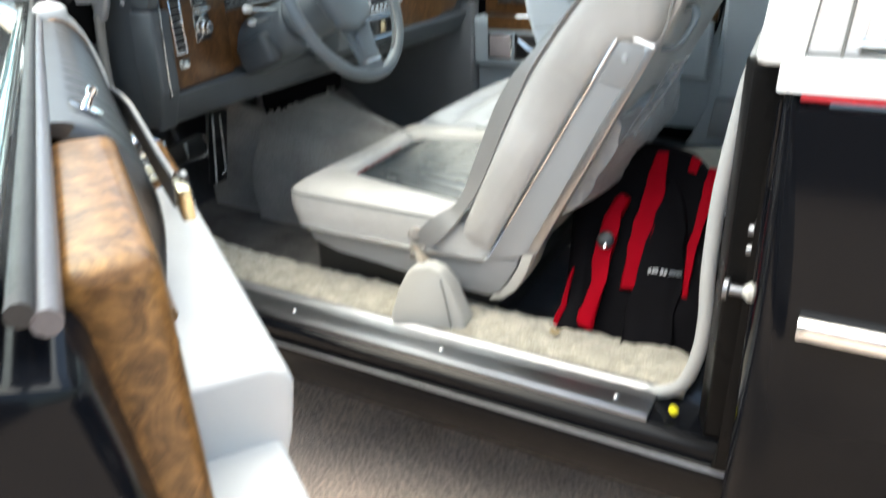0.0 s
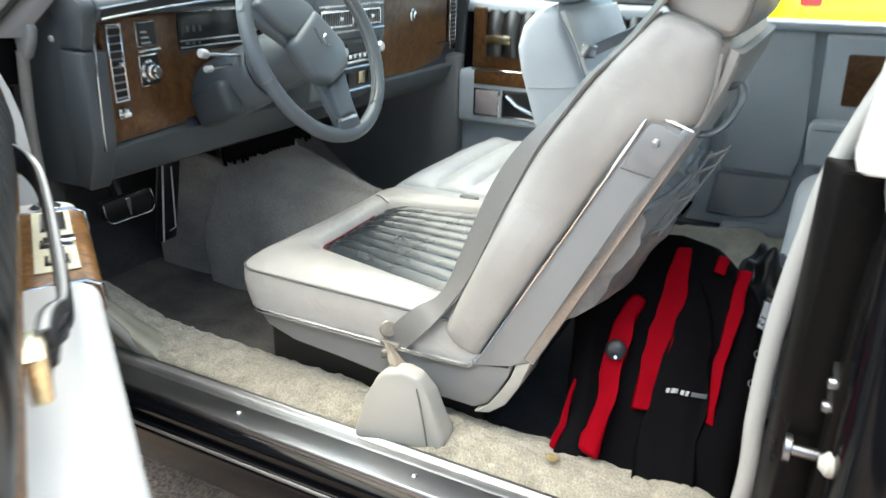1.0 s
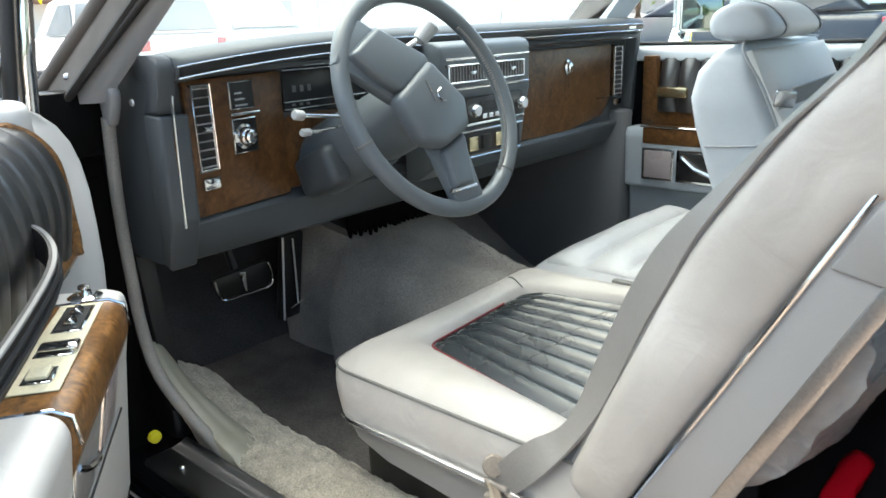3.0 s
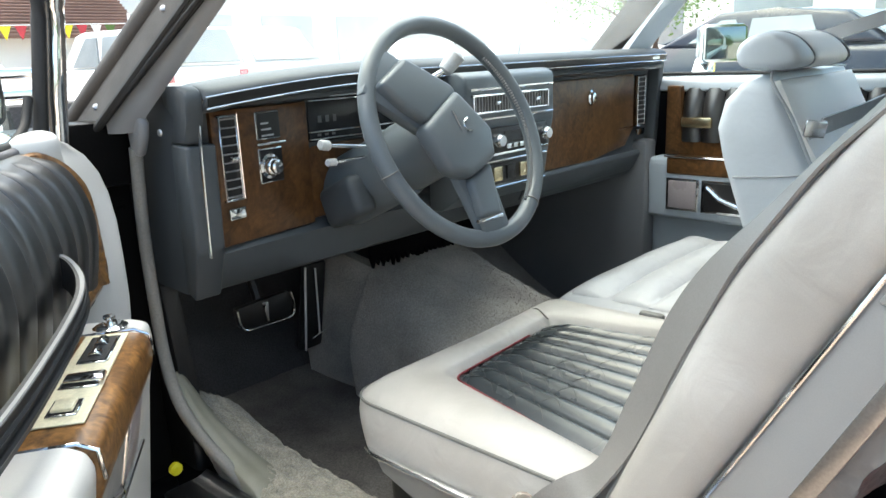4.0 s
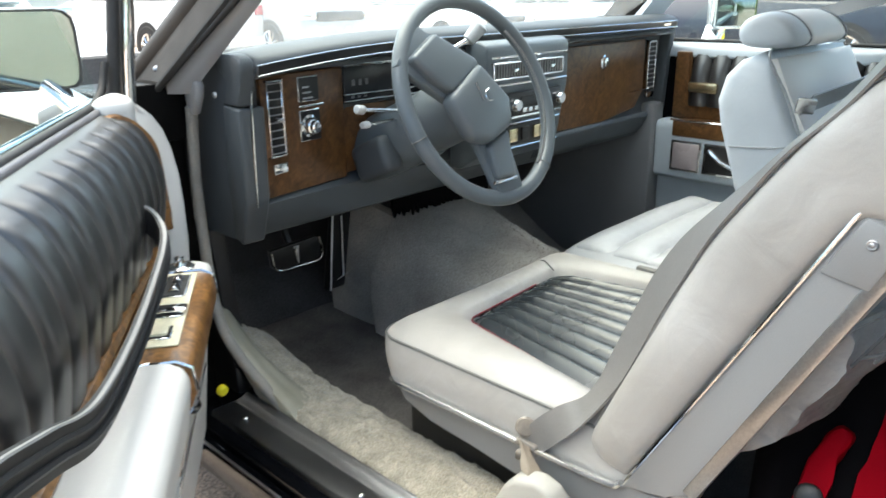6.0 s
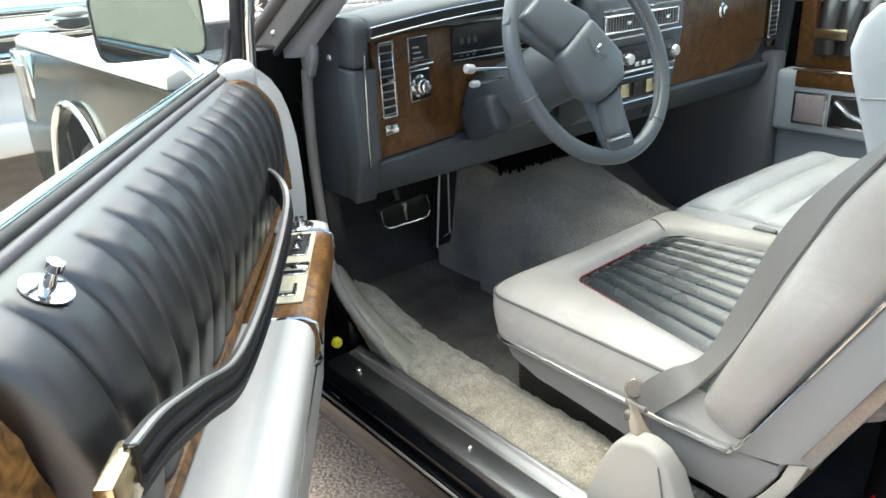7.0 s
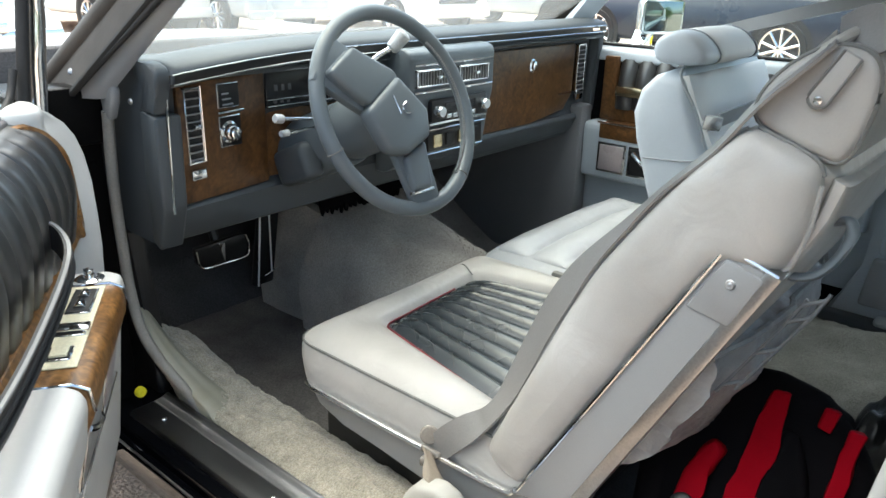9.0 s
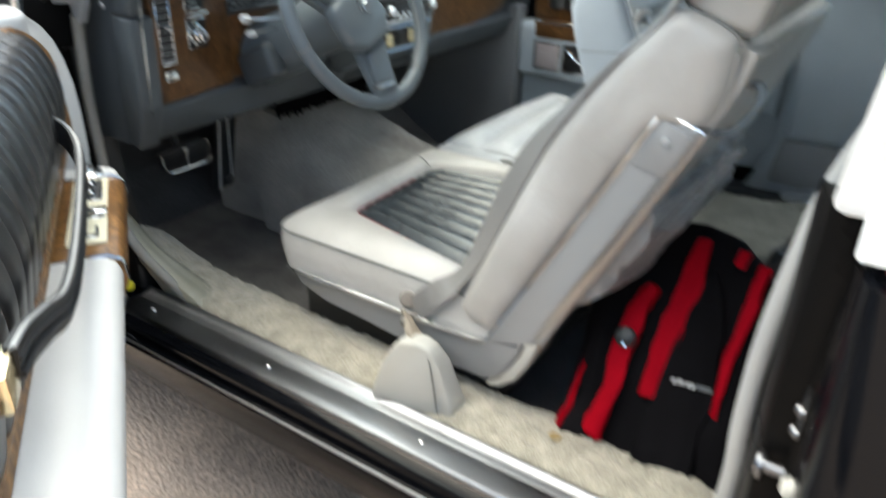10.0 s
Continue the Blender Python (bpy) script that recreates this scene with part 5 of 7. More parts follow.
BOLSTER = [(-0.672, 0.558), (-0.690, 0.605), (-0.711, 0.655), (-0.733, 0.706), (-0.755, 0.757), (-0.776, 0.808), (-0.805, 0.868), (-0.841, 0.925), (-0.882, 0.985), (-0.925, 1.035), (-0.958, 1.068), (-0.990, 1.062), (-1.014, 1.053), (-1.034, 1.038), (-1.036, 1.004), (-1.031, 0.962), (-1.014, 0.925), (-0.960, 0.920), (-0.905, 0.838), (-0.852, 0.738), (-0.800, 0.640), (-0.760, 0.562), (-0.736, 0.520), (-0.708, 0.522), (-0.682, 0.536)]
BOLSTER = [(q.x, q.y) for q in smooth_path([(a, b, 0) for a, b in BOLSTER], 4, True)]
def bolster(i, k, x):
    """Outline drawn in towards the bolster's spine."""
    o = Vector(BOLSTER[i])
    a, b = Vector((-0.722, 0.578)), Vector((-0.960, 1.000))
    t = max(0.0, min(1.0, (o - a).dot(b - a) / (b - a).length_squared))
    p = (a + (b - a) * t).lerp(o, k)
    crease = 0.0065 * noise.noise(Vector((p.x * 11, p.y * 8, 0.5))) + 0.0022 * noise.noise(Vector((p.x * 30, p.y * 22, 1.5)))
    return Vector((x + crease * (1 - k ** 6), p.x, p.y))
sb_mesh = mesh()
loft(sb_mesh, cap=False, rings=[[bolster(i, k, x) for i in range(len(BOLSTER))] for k, x in ((1.0, 0.182), (1.0, 0.168), (0.987, 0.161), (0.957, 0.1545), (0.90, 0.1485), (0.82, 0.1440), (0.70, 0.1402), (0.55, 0.1376), (0.35, 0.1360), (0.17, 0.1352), (0.0, 0.1350))])
part("side_bolster", sb_mesh, WHITE_LEATHER, seat, "puffed and creased white leather side of the backrest", 70)
tube(bm, [bolster(i, 1.0, 0.160) for i in range(0, 41)], 0.0030, 6)
tube(bm, [bolster(i, 1.0, 0.160) for i in range(54, 66)], 0.0030, 6)
part("backrest_piping", bm, EDGE_PIPING, seat)
bm = mesh()
tube(bm, [bolster(i, 1.0, 0.163) for i in range(41, 54)], 0.0024, 6)
part("headrest_seam", bm, PIPING, seat)
# hard rear shell
bm = mesh()
rear = [((p[1][0] + 0.012, p[1][1] + 0.004), (p[1][0] - k, p[1][1] - k * 0.4)) for p, k in zip(prof[4:-1], (0.002, 0.002, 0.003, 0.006, 0.010))]
loft(bm, [superring(0.437, h - 0.012, f, r, 6, 40) for (f, r), h in zip(rear, hw[4:-1])])
part("backrest_shell", bm, WHITE_LEATHER, seat, "white leather back of the backrest")
# headrest
HEAD = [(q.x, q.y) for q in smooth_path([(a, b, 0) for a, b in ((-0.962, 1.074), (-0.958, 1.095), (-0.972, 1.122), (-0.998, 1.146), (-1.028, 1.157), (-1.056, 1.150), (-1.067, 1.125), (-1.064, 1.085), (-1.050, 1.046), (-1.022, 1.048), (-0.988, 1.060))], 4, True)]
bm = mesh()
loft(bm, [[Vector((x, -1.012 + (y + 1.012) * k, 1.10 + (z - 1.10) * k)) for y, z in HEAD] for x, k in ((0.1795, 0.70), (0.180, 0.86), (0.184, 0.95), (0.194, 1.0), (0.30, 1.02), (0.437, 1.03), (0.574, 1.02), (0.68, 1.0), (0.69, 0.95), (0.694, 0.86), (0.6945, 0.70))])
head = part("headrest", bm, WHITE_LEATHER, seat, "white leather headrest", 70)
bm = mesh()
tube(bm, [(0.186, -1.012 + (y + 1.012) * 0.975, 1.10 + (z - 1.10) * 0.975) for y, z in HEAD], 0.0028, 6, True)
part("headrest_piping", bm, PIPING, head)
bm = mesh()
TA, TB = Vector((-1.040, 1.148)), Vector((-1.018, 1.106))
td = (TB - TA).normalized()
tn = Vector((-td.y, td.x))
outline = [TA + tn * 0.0088, *(TB + tn * 0.0100 * math.cos(a) + td * 0.0100 * math.sin(a) for a in [k * math.pi / 10 for k in range(11)]), TA - tn * 0.0088]
prism(bm, [(q.x, q.y) for q in outline], "x", 0.1745, 0.184, 0.0025, 2)
tab = part("guide_tab", bm, WHITE_LEATHER, head, "small leather tab with a snap")
bm = mesh()
lathe(bm, [(0.0046, 0), (0.0040, 0.003), (0.0001, 0.004)], Matrix.Translation((0.1735, -1.018, 1.104)) @ pose(0, 0, 0, 0, -90, 0), 14)
part("snap", bm, CHROME, tab)
bm = mesh()
tube(bm, [(0.1748, q.x, q.y) for q in outline], 0.0016, 6)
part("tab_piping", bm, PIPING, head)
bm = mesh()
tube(bm, smooth_path([(0.200, -1.000, 1.132), (0.188, -1.012, 1.150), (0.215, -1.030, 1.166), (0.245, -1.020, 1.158), (0.230, -1.004, 1.140)], 5, True), 0.006, 8, True)
part("belt_loop", bm, CREAM_PLASTIC, head, "cream belt guide loop")
# base valance and side plate
bm = mesh()
prism(bm, [(-0.283, 0.494), (-0.45, 0.495), (-0.728, 0.502), (-0.800, 0.526), (-0.792, 0.502), (-0.776, 0.466), (-0.757, 0.438), (-0.732, 0.424), (-0.655, 0.427), (-0.459, 0.448), (-0.364, 0.455), (-0.300, 0.470)], "x", 0.142, 0.180, 0.006, 3)
base = part("base_valance", bm, GREY_PLASTIC, seat, "pale grey plastic seat base")
bm = mesh()
prism(bm, [(-0.726, 0.504), (-0.964, 0.943), (-1.018, 0.924), (-0.826, 0.536), (-0.795, 0.524)], "x", 0.1385, 0.176, 0.005, 3)
plate = part("side_plate", bm, GREY_PLASTIC, seat, "pale grey plastic hinge cover on the backrest")
bm = mesh()
prism(bm, [(-0.931, 0.868), (-0.951, 0.905), (-0.966, 0.934), (-1.008, 0.919), (-0.980, 0.858)], "x", 0.1355, 0.150, 0.003)
part("plate_cap", bm, GREY_PLASTIC, plate)
bm = mesh()
lathe(bm, [(0.0056, 0), (0.0056, 0.0012), (0.0046, 0.0022), (0.0030, 0.0018), (0.0020, 0.0026), (0.0001, 0.0028)], Matrix.Translation((0.1355, -0.975, 0.907)) @ pose(0, 0, 0, 0, -90, 0), 14)
part("bolt", bm, BRUSHED, plate, "small metal emblem stud")
bm = mesh()
tube(bm, smooth_path([(0.150, -0.262, 0.497), (0.140, -0.285, 0.500), (0.1375, -0.32, 0.501), (0.1375, -0.50, 0.502), (0.1375, -0.70, 0.504), (0.1385, -0.732, 0.514)], 5), 0.0062, 8, False, 0.8)
part("chrome_strip", bm, BRIGHT_TRIM, base, "chrome strip along the seat base")
bm = mesh()
tube(bm, [(0.140, -0.735, 0.515), (0.1375, -0.85, 0.730), (0.1365, -0.960, 0.938), (0.1365, -0.965, 0.944), (0.137, -0.972, 0.943), (0.139, -1.020, 0.926)], 0.0022, 6)
part("chrome_edge", bm, CHROME, plate)
bm = mesh()
prism(bm, [(-1.024, 0.925), (-0.834, 0.537), (-0.818, 0.545), (-1.008, 0.932)], "x", 0.1368, 0.185, 0.002)
part("rear_strip", bm, WARM_STRIP, plate, "polished strip on the backrest's rear edge")
bm = mesh()
prism(bm, [(-0.804, 0.530), (-0.830, 0.541), (-0.812, 0.488), (-0.790, 0.448), (-0.762, 0.424), (-0.734, 0.417), (-0.738, 0.424), (-0.762, 0.438), (-0.781, 0.466), (-0.797, 0.502)], "x", 0.1405, 0.22, 0.003, 2)
part("base_end", bm, CREAM_PLASTIC, seat, "cream rounded rear end of the seat base")
bm = mesh()
prism(bm, [(-0.820, 0.53), (-0.765, 0.42), (-0.74, 0.42), (-0.74, 0.53)], "x", 0.22, 0.69, 0.01, 2)
part("rear_rail", bm, BLACK_PLASTIC, seat)
bm = mesh()
box(bm, (0.18, -0.74, 0.34), (0.69, -0.27, 0.50), 0.015)
part("seat_frame", bm, BLACK_PLASTIC, seat)
bm = mesh()
prism(bm, [(-0.24, 0.268), (-0.24, 0.31), (-0.34, 0.40), (-0.42, 0.40), (-0.42, 0.268)], "x", 0.185, 0.215, 0.008)
part("seat_track", bm, CREAM_PLASTIC, seat)
# rear grab loop
LOOP = [(0.185, -1.005, 0.922), (0.187, -1.022, 0.915), (0.190, -1.042, 0.921), (0.195, -1.057, 0.940), (0.200, -1.066, 0.966), (0.206, -1.061, 0.981), (0.212, -1.046, 0.976)]
bm = mesh()
tube(bm, smooth_path([(x + 0.012, y, z) for x, y, z in LOOP], 5), 0.0072, 10, False, 0.7)
part("grab_loop", bm, WHEEL_GREY, seat, "blue-grey guide loop behind the backrest")

# the backrest narrows towards its top
def lean_in(ob, most):
    for o in (ob, *ob.children):
        for v in o.data.vertices:
            v.co.x += most * max(0.0, min(1.1, (v.co.z - 0.52) / 0.41))
lean_in(plate, 0.015)
for ob in seat.children:
    if ob.name.split(".")[0] in ("side_bolster", "backrest_piping", "headrest_seam"):
        lean_in(ob, 0.014)

# film pocket hanging from the seat's rear
POCKET = smooth_path([(0, -1.000, 0.805), (0, -1.000, 0.755), (0, -0.985, 0.715), (0, -0.966, 0.677), (0, -0.940, 0.640), (0, -0.912, 0.614), (0, -0.872, 0.594), (0, -0.845, 0.602)], 6)
def pocket(u, v):
    k = v * (len(POCKET) - 1)
    i = min(int(k), len(POCKET) - 2)
    p = POCKET[i].lerp(POCKET[i + 1], k - i)
    x = 0.172 + 0.468 * u
    fold = 0.018 * noise.noise(Vector((u * 6, v * 4, 7))) + 0.016 * abs(noise.noise(Vector((u * 14 + v * 6, v * 5, 3)))) + 0.003 * noise.noise(Vector((u * 30, v * 16 + u * 9, 1)))
    return Vector((x + 0.012 * noise.noise(Vector((v * 4, 1, 1))), p.y + 0.018 - fold + 0.02 * (2 * u - 1) ** 4, p.z + fold * 0.6))
bm = mesh()
thick_surface(bm, pocket, 40, 40, (0, 0.03, 0.008))
tagged(part("seat_back_pocket", bm, CLOUDY, None, "", 80), "crumpled cloudy grey plastic bag behind the driver's seat", "bag")
part("hem", tube(mesh(), [pocket(k / 12, 0) for k in range(13)], 0.005, 6), CLOUDY, bpy.data.objects["seat_back_pocket"])
hang = empty("strap_webbing", "thin grey plastic ladder strap hanging behind the driver's seat", "strap")
pts = smooth_path([(0.185, -0.925, 0.672), (0.185, -0.965, 0.738), (0.188, -1.000, 0.800), (0.192, -1.034, 0.862), (0.198, -1.052, 0.900)], 5)
pts = pts[7:]
across = Vector((0.0, -0.88, 0.48)) * 0.012
for k in (1, -1):
    part("webbing", tube(mesh(), [q + across * k for q in pts], 0.0022, 6), DARK_WEB, hang)
for k in (1, 5, 9, 12):
    bm = mesh()
    q = pts[k]
    tube(bm, [q + Vector((0.0, -0.88, 0.48)) * 0.012, q - Vector((0.0, -0.88, 0.48)) * 0.012], 0.0026, 8, False, 1.0, (1, 0, 0))
    part("cross_bar", bm, DARK_WEB, hang)
# ---- seat belt of the driver ----
belt = empty("driver_seat_belt", "grey webbing seat belt laid over the white driver's seat", "seat belt")
inner_edge = smooth_path([(0.219, -1.012, 1.166), (0.207, -0.99, 1.136), (0.205, -0.957, 1.098), (0.211, -0.914, 1.038), (0.208, -0.865, 0.982), (0.202, -0.824, 0.932), (0.2, -0.763, 0.862), (0.2, -0.727, 0.803), (0.199, -0.698, 0.733), (0.197, -0.672, 0.664), (0.194, -0.656, 0.62), (0.182, -0.64, 0.592), (0.16, -0.612, 0.575), (0.142, -0.588, 0.553), (0.135, -0.562, 0.518)], 7)
outer_edge = smooth_path([(0.175, -1.024, 1.156), (0.163, -1.002, 1.13), (0.161, -0.97, 1.094), (0.167, -0.928, 1.036), (0.165, -0.88, 0.984), (0.166, -0.845, 0.934), (0.165, -0.807, 0.874), (0.164, -0.778, 0.812), (0.164, -0.755, 0.762), (0.163, -0.733, 0.706), (0.161, -0.707, 0.645), (0.15, -0.678, 0.594), (0.142, -0.65, 0.555), (0.138, -0.62, 0.522), (0.135, -0.59, 0.488)], 7)
bp1 = [(a + b) / 2 for a, b in zip(inner_edge, outer_edge)]
wd = [(a - b) / 2 for a, b in zip(inner_edge, outer_edge)]
bm = mesh()
ribbon(bm, bp1, wd)
part("webbing", bm, BELT, belt)
bp2 = smooth_path([(0.215, -1.016, 1.160), (0.20, -1.06, 1.172), (0.17, -1.12, 1.180), (0.13, -1.20, 1.196), (0.08, -1.30, 1.235)], 6)
bm = mesh()
ribbon(bm, bp2, [Vector((0.010, 0.004, 0.018 + 0.006 * math.sin(i * 0.5))) for i in range(len(bp2))])
part("webbing", bm, BELT, belt)
bm = mesh()
rings = []
for c, half, th in (((0.132, -0.572, 0.512), 0.008, 0.004), ((0.122, -0.584, 0.508), 0.009, 0.005), ((0.110, -0.598, 0.506), 0.013, 0.006), ((0.098, -0.612, 0.504), 0.018, 0.008), ((0.090, -0.622, 0.496), 0.021, 0.010)):
    side, face = Vector((-0.30, 0.90, 0.30)).normalized(), Vector((-0.80, -0.40, 0.45)).normalized()
    rings.append([Vector(c) + side * half * math.cos(a) + face * th * math.sin(a) * (1 + 0.35 * math.cos(5 * a)) for a in [k * math.pi / 10 for k in range(20)]])
loft(bm, rings)
wobble(bm, 0.003, 60)
part("webbing", bm, BELT_TAN, belt, "tan webbing gathered into the sill cover")
bm = mesh()
lathe(bm, [(0.0001, -0.003), (0.013, -0.003), (0.0155, 0), (0.013, 0.003), (0.0001, 0.003)], Matrix.Translation((0.135, -0.572, 0.535)) @ pose(0, 0, 0, 70, 20, -60), 16)
part("clip_disc", bm, CLEAR_PLASTIC, belt, "clear amber plastic belt clip")
bm = mesh()
box(bm, (0.128, -0.596, 0.502), (0.146, -0.560, 0.514), 0.004)
box(bm, (0.118, -0.586, 0.486), (0.138, -0.568, 0.502), 0.005)
wobble(bm, 0.006, 45)
part("buckle_guide", bm, CLEAR_PLASTIC, belt)
# cover over the belt reel on the sill
boot = empty("belt_reel_cover", "pale grey moulded belt reel cover on the sill carpet", "cover")
bm = mesh()
prism(bm, [(-0.560, 0.370), (-0.560, 0.395), (-0.578, 0.450), (-0.592, 0.486), (-0.606, 0.500), (-0.640, 0.508), (-0.666, 0.500), (-0.684, 0.470), (-0.714, 0.398), (-0.712, 0.370)], "x", 0.038, 0.118)
for v in bm.verts:
    k = (v.co.z - 0.37) / 0.145
    back = max(0, (-0.655 - v.co.y) / 0.06)
    if v.co.x < 0.06:
        v.co.x += 0.026 * k ** 1.3 + 0.030 * back
    else:
        v.co.x -= 0.018 * k
bmesh.ops.bevel(bm, geom=list(bm.edges), offset=0.009, segments=3, profile=0.5, affect="EDGES", clamp_overlap=True)
part("cover", bm, CREAM_PLASTIC, boot, "", 60)
bm = mesh()
tube(bm, smooth_path([(0.056, -0.692, 0.388), (0.060, -0.682, 0.430), (0.064, -0.672, 0.466), (0.069, -0.664, 0.486), (0.082, -0.660, 0.500)], 5), 0.0016, 5)
part("seam", bm, PIPING, boot)

# ---- passenger seat ----
pseat = empty("bucket_seat", "white leather passenger seat tilted forward, bluish light in its colours", "car seat")
bm = mesh()
rows = [(-0.185, 0.05, 0.02), (-0.192, 0.02, 0.01), (-0.21, 0.006, 0.003), (-0.30, 0, 0), (-0.45, 0, 0), (-0.60, 0, 0.003), (-0.70, 0.02, 0.012)]
def pring(y, sh, dz):
    return [Vector((0.745 + (q.x - SX0) / (SX1 - SX0) * 0.70, q.y, q.z + 0.002)) for q in cushion_ring(y, sh, dz)]
loft(bm, [pring(*r) for r in rows])
for v in bm.verts:
    if v.co.z > 0.55:
        v.co.z += 0.012 * math.sin((v.co.x - 0.745) / 0.70 * math.pi)
part("seat_cushion", bm, SOFT_LEATHER, pseat, "white leather seat cushion with bluish light in its colour", 60)
def prolls(u, v):
    """Soft rolls across the seat's top."""
    x, y = 0.800 + 0.590 * u, -0.215 - 0.40 * v
    k = abs(math.sin(math.pi * v * 4.0 + 0.4))
    e = min(1.0, 8 * min(u, 1 - u), 8 * v + 0.1)
    base = 0.566 + 0.012 * math.sin((x - 0.745) / 0.70 * math.pi)
    return Vector((x, y, base + 0.022 * k ** 0.5 * e ** 0.6 - 0.002 + 0.005 * noise.noise(Vector((x * 9, y * 9, 3)))))
part("seat_top", thick_surface(mesh(), prolls, 40, 60, (0, 0, -0.02)), SOFT_LEATHER, pseat, "white leather seat top with soft rolls", 70)
pp = [((-0.545, 0.60), (-0.70, 0.60), 0.25), ((-0.515, 0.70), (-0.695, 0.70), 0.262), ((-0.495, 0.76), (-0.68, 0.77), 0.265), ((-0.460, 0.86), (-0.645, 0.855), 0.265), ((-0.448, 0.92), (-0.617, 0.905), 0.265), ((-0.460, 0.972), (-0.590, 0.955), 0.258), ((-0.490, 1.004), (-0.572, 0.995), 0.25), ((-0.535, 1.024), (-0.560, 1.020), 0.22)]
bm = mesh()
fine = []
for i in range(len(pp) - 1):
    for k in range(3):
        t = k / 3
        f = [a + (b - a) * t for a, b in zip(pp[i][0], pp[i + 1][0])]
        r = [a + (b - a) * t for a, b in zip(pp[i][1], pp[i + 1][1])]
        fine.append((f, r, pp[i][2] + (pp[i + 1][2] - pp[i][2]) * t))
fine.append(pp[-1])
loft(bm, [superring(1.200, h, f, r, 7, 48) for f, r, h in fine])
part("backrest", bm, SKYLIT_LEATHER, pseat, "white leather backrest with bluish light in its colour", 60)
bm = mesh()
tube(bm, smooth_path([(0.938, -0.690, 0.76), (0.940, -0.640, 0.862), (0.944, -0.600, 0.945), (0.955, -0.555, 1.024), (1.20, -0.556, 1.030), (1.43, -0.556, 1.022)], 5), 0.003, 6)
tube(bm, smooth_path([(0.936, -0.50, 0.825), (0.934, -0.58, 0.832), (0.936, -0.66, 0.842)], 5), 0.002, 6)
part("backrest_piping", bm, PALE_PIPING, pseat)
# lighter white on back and headrest stands for light from the rear window
bm = mesh()
def rear_panel(u, v):
    """White panel let into the back of the seat."""
    x = 0.962 + 0.476 * u
    k = v * (len(pp) - 2) + 0.6
    i = min(int(k), len(pp) - 2)
    y = pp[i][1][0] + (pp[i + 1][1][0] - pp[i][1][0]) * (k - i)
    z = pp[i][1][1] + (pp[i + 1][1][1] - pp[i][1][1]) * (k - i)
    e = min(1.0, 9 * min(u, 1 - u)) * min(1.0, 6 * (1 - v))
    bow = 0.004 + 0.010 * max(0.0, e) ** 0.5 + 0.003 * noise.noise(Vector((u * 4, v * 4, 9)))
    return Vector((x, y - bow, z + 0.4 * bow))
thick_surface(bm, rear_panel, 30, 30, (0, 0.03, -0.008))
part("rear_panel", bm, WHITE_VINYL, pseat, "white leather panel on the seat's back", 60)
hp2 = [(-0.487, 1.040), (-0.480, 1.062), (-0.490, 1.084), (-0.515, 1.098), (-0.545, 1.100), (-0.575, 1.090), (-0.600, 1.068), (-0.609, 1.048), (-0.595, 1.034), (-0.545, 1.028), (-0.505, 1.030)]
hp2 = [(q.x, q.y) for q in smooth_path([(a, b, 0) for a, b in hp2], 4, True)]
def head_ring(x, k):
    return [Vector((x, -0.545 + (y + 0.545) * k, 1.064 + (z - 1.064) * k)) for y, z in hp2]
bm = mesh()
loft(bm, [head_ring(*r) for r in ((1.022, 0.90), (1.024, 1.0), (1.040, 1.035), (1.09, 1.05), (1.14, 1.05), (1.19, 1.04), (1.235, 1.01), (1.249, 0.95), (1.251, 0.90))])
ph = part("headrest", bm, WHITE_VINYL, pseat, "white headrest with bluish light in the colour of its ends", 70)
for side, xs in ((1, ((0.945, 0.45), (0.946, 0.70), (0.950, 0.84), (0.960, 0.93), (0.980, 0.985), (1.005, 1.0), (1.021, 0.985))), (-1, ((1.252, 0.985), (1.260, 0.95), (1.268, 0.82), (1.270, 0.5)))):
    bm = mesh()
    loft(bm, [head_ring(*r) for r in xs])
    part("end_panel", bm, SKYLIT_LEATHER, ph, "white leather end with bluish light in its colour", 70)
    bm = mesh()
    tube(bm, head_ring(1.0215 if side > 0 else 1.2505, 1.0), 0.0022, 6, True)
    part("end_piping", bm, PALE_PIPING, ph)
# folded centre armrest
bm = mesh()
loft(bm, [superring(0.765, hx, (-0.500 - d, 0.632 + 0.026 * k), (-0.80 + d * 0.3, 0.665 + 0.036 * k), 3.5, 32) for k, hx, d in ((-1.2, 0.030, 0.02), (-0.9, 0.042, 0.006), (-0.3, 0.047, 0.0), (0.3, 0.047, 0.0), (0.8, 0.042, 0.008), (1.1, 0.030, 0.025))])
arm = tagged(part("centre_armrest", bm, WHITE_LEATHER, None, "", 70), "white leather folding centre armrest between the front seats", "armrest")
bm = mesh()
tube(bm, [v for v in superring(0.765, 0.0465, (-0.502, 0.641), (-0.80, 0.677), 3.5, 40)], 0.0025, 6, True)
part("armrest_piping", bm, PIPING, arm)
bm = mesh()
box(bm, (0.712, -0.47, 0.575), (0.730, -0.42, 0.592), 0.006, 2)
tagged(part("belt_buckle", bm, PIPING), "grey belt buckle between the seats", "belt buckle")
# passenger belt
pb = empty("passenger_seat_belt", "pale grey webbing belt across the passenger seat with a bright buckle", "seat belt")
pts = smooth_path([(0.930, -0.648, 0.926), (1.05, -0.652, 0.930), (1.20, -0.652, 0.934), (1.38, -0.648, 0.940), (1.47, -0.655, 0.944)], 5)
bm = mesh()
ribbon(bm, pts, [Vector((0.002, -0.010, 0.020))] * len(pts))
part("webbing", bm, BELT_PALE, pb)
bm = mesh()
box(bm, (-0.019, -0.005, -0.016), (0.019, 0.005, 0.016), 0.004, 2, Matrix.Translation((0.925, -0.648, 0.926)) @ pose(0, 0, 0, 10, 6, -55))
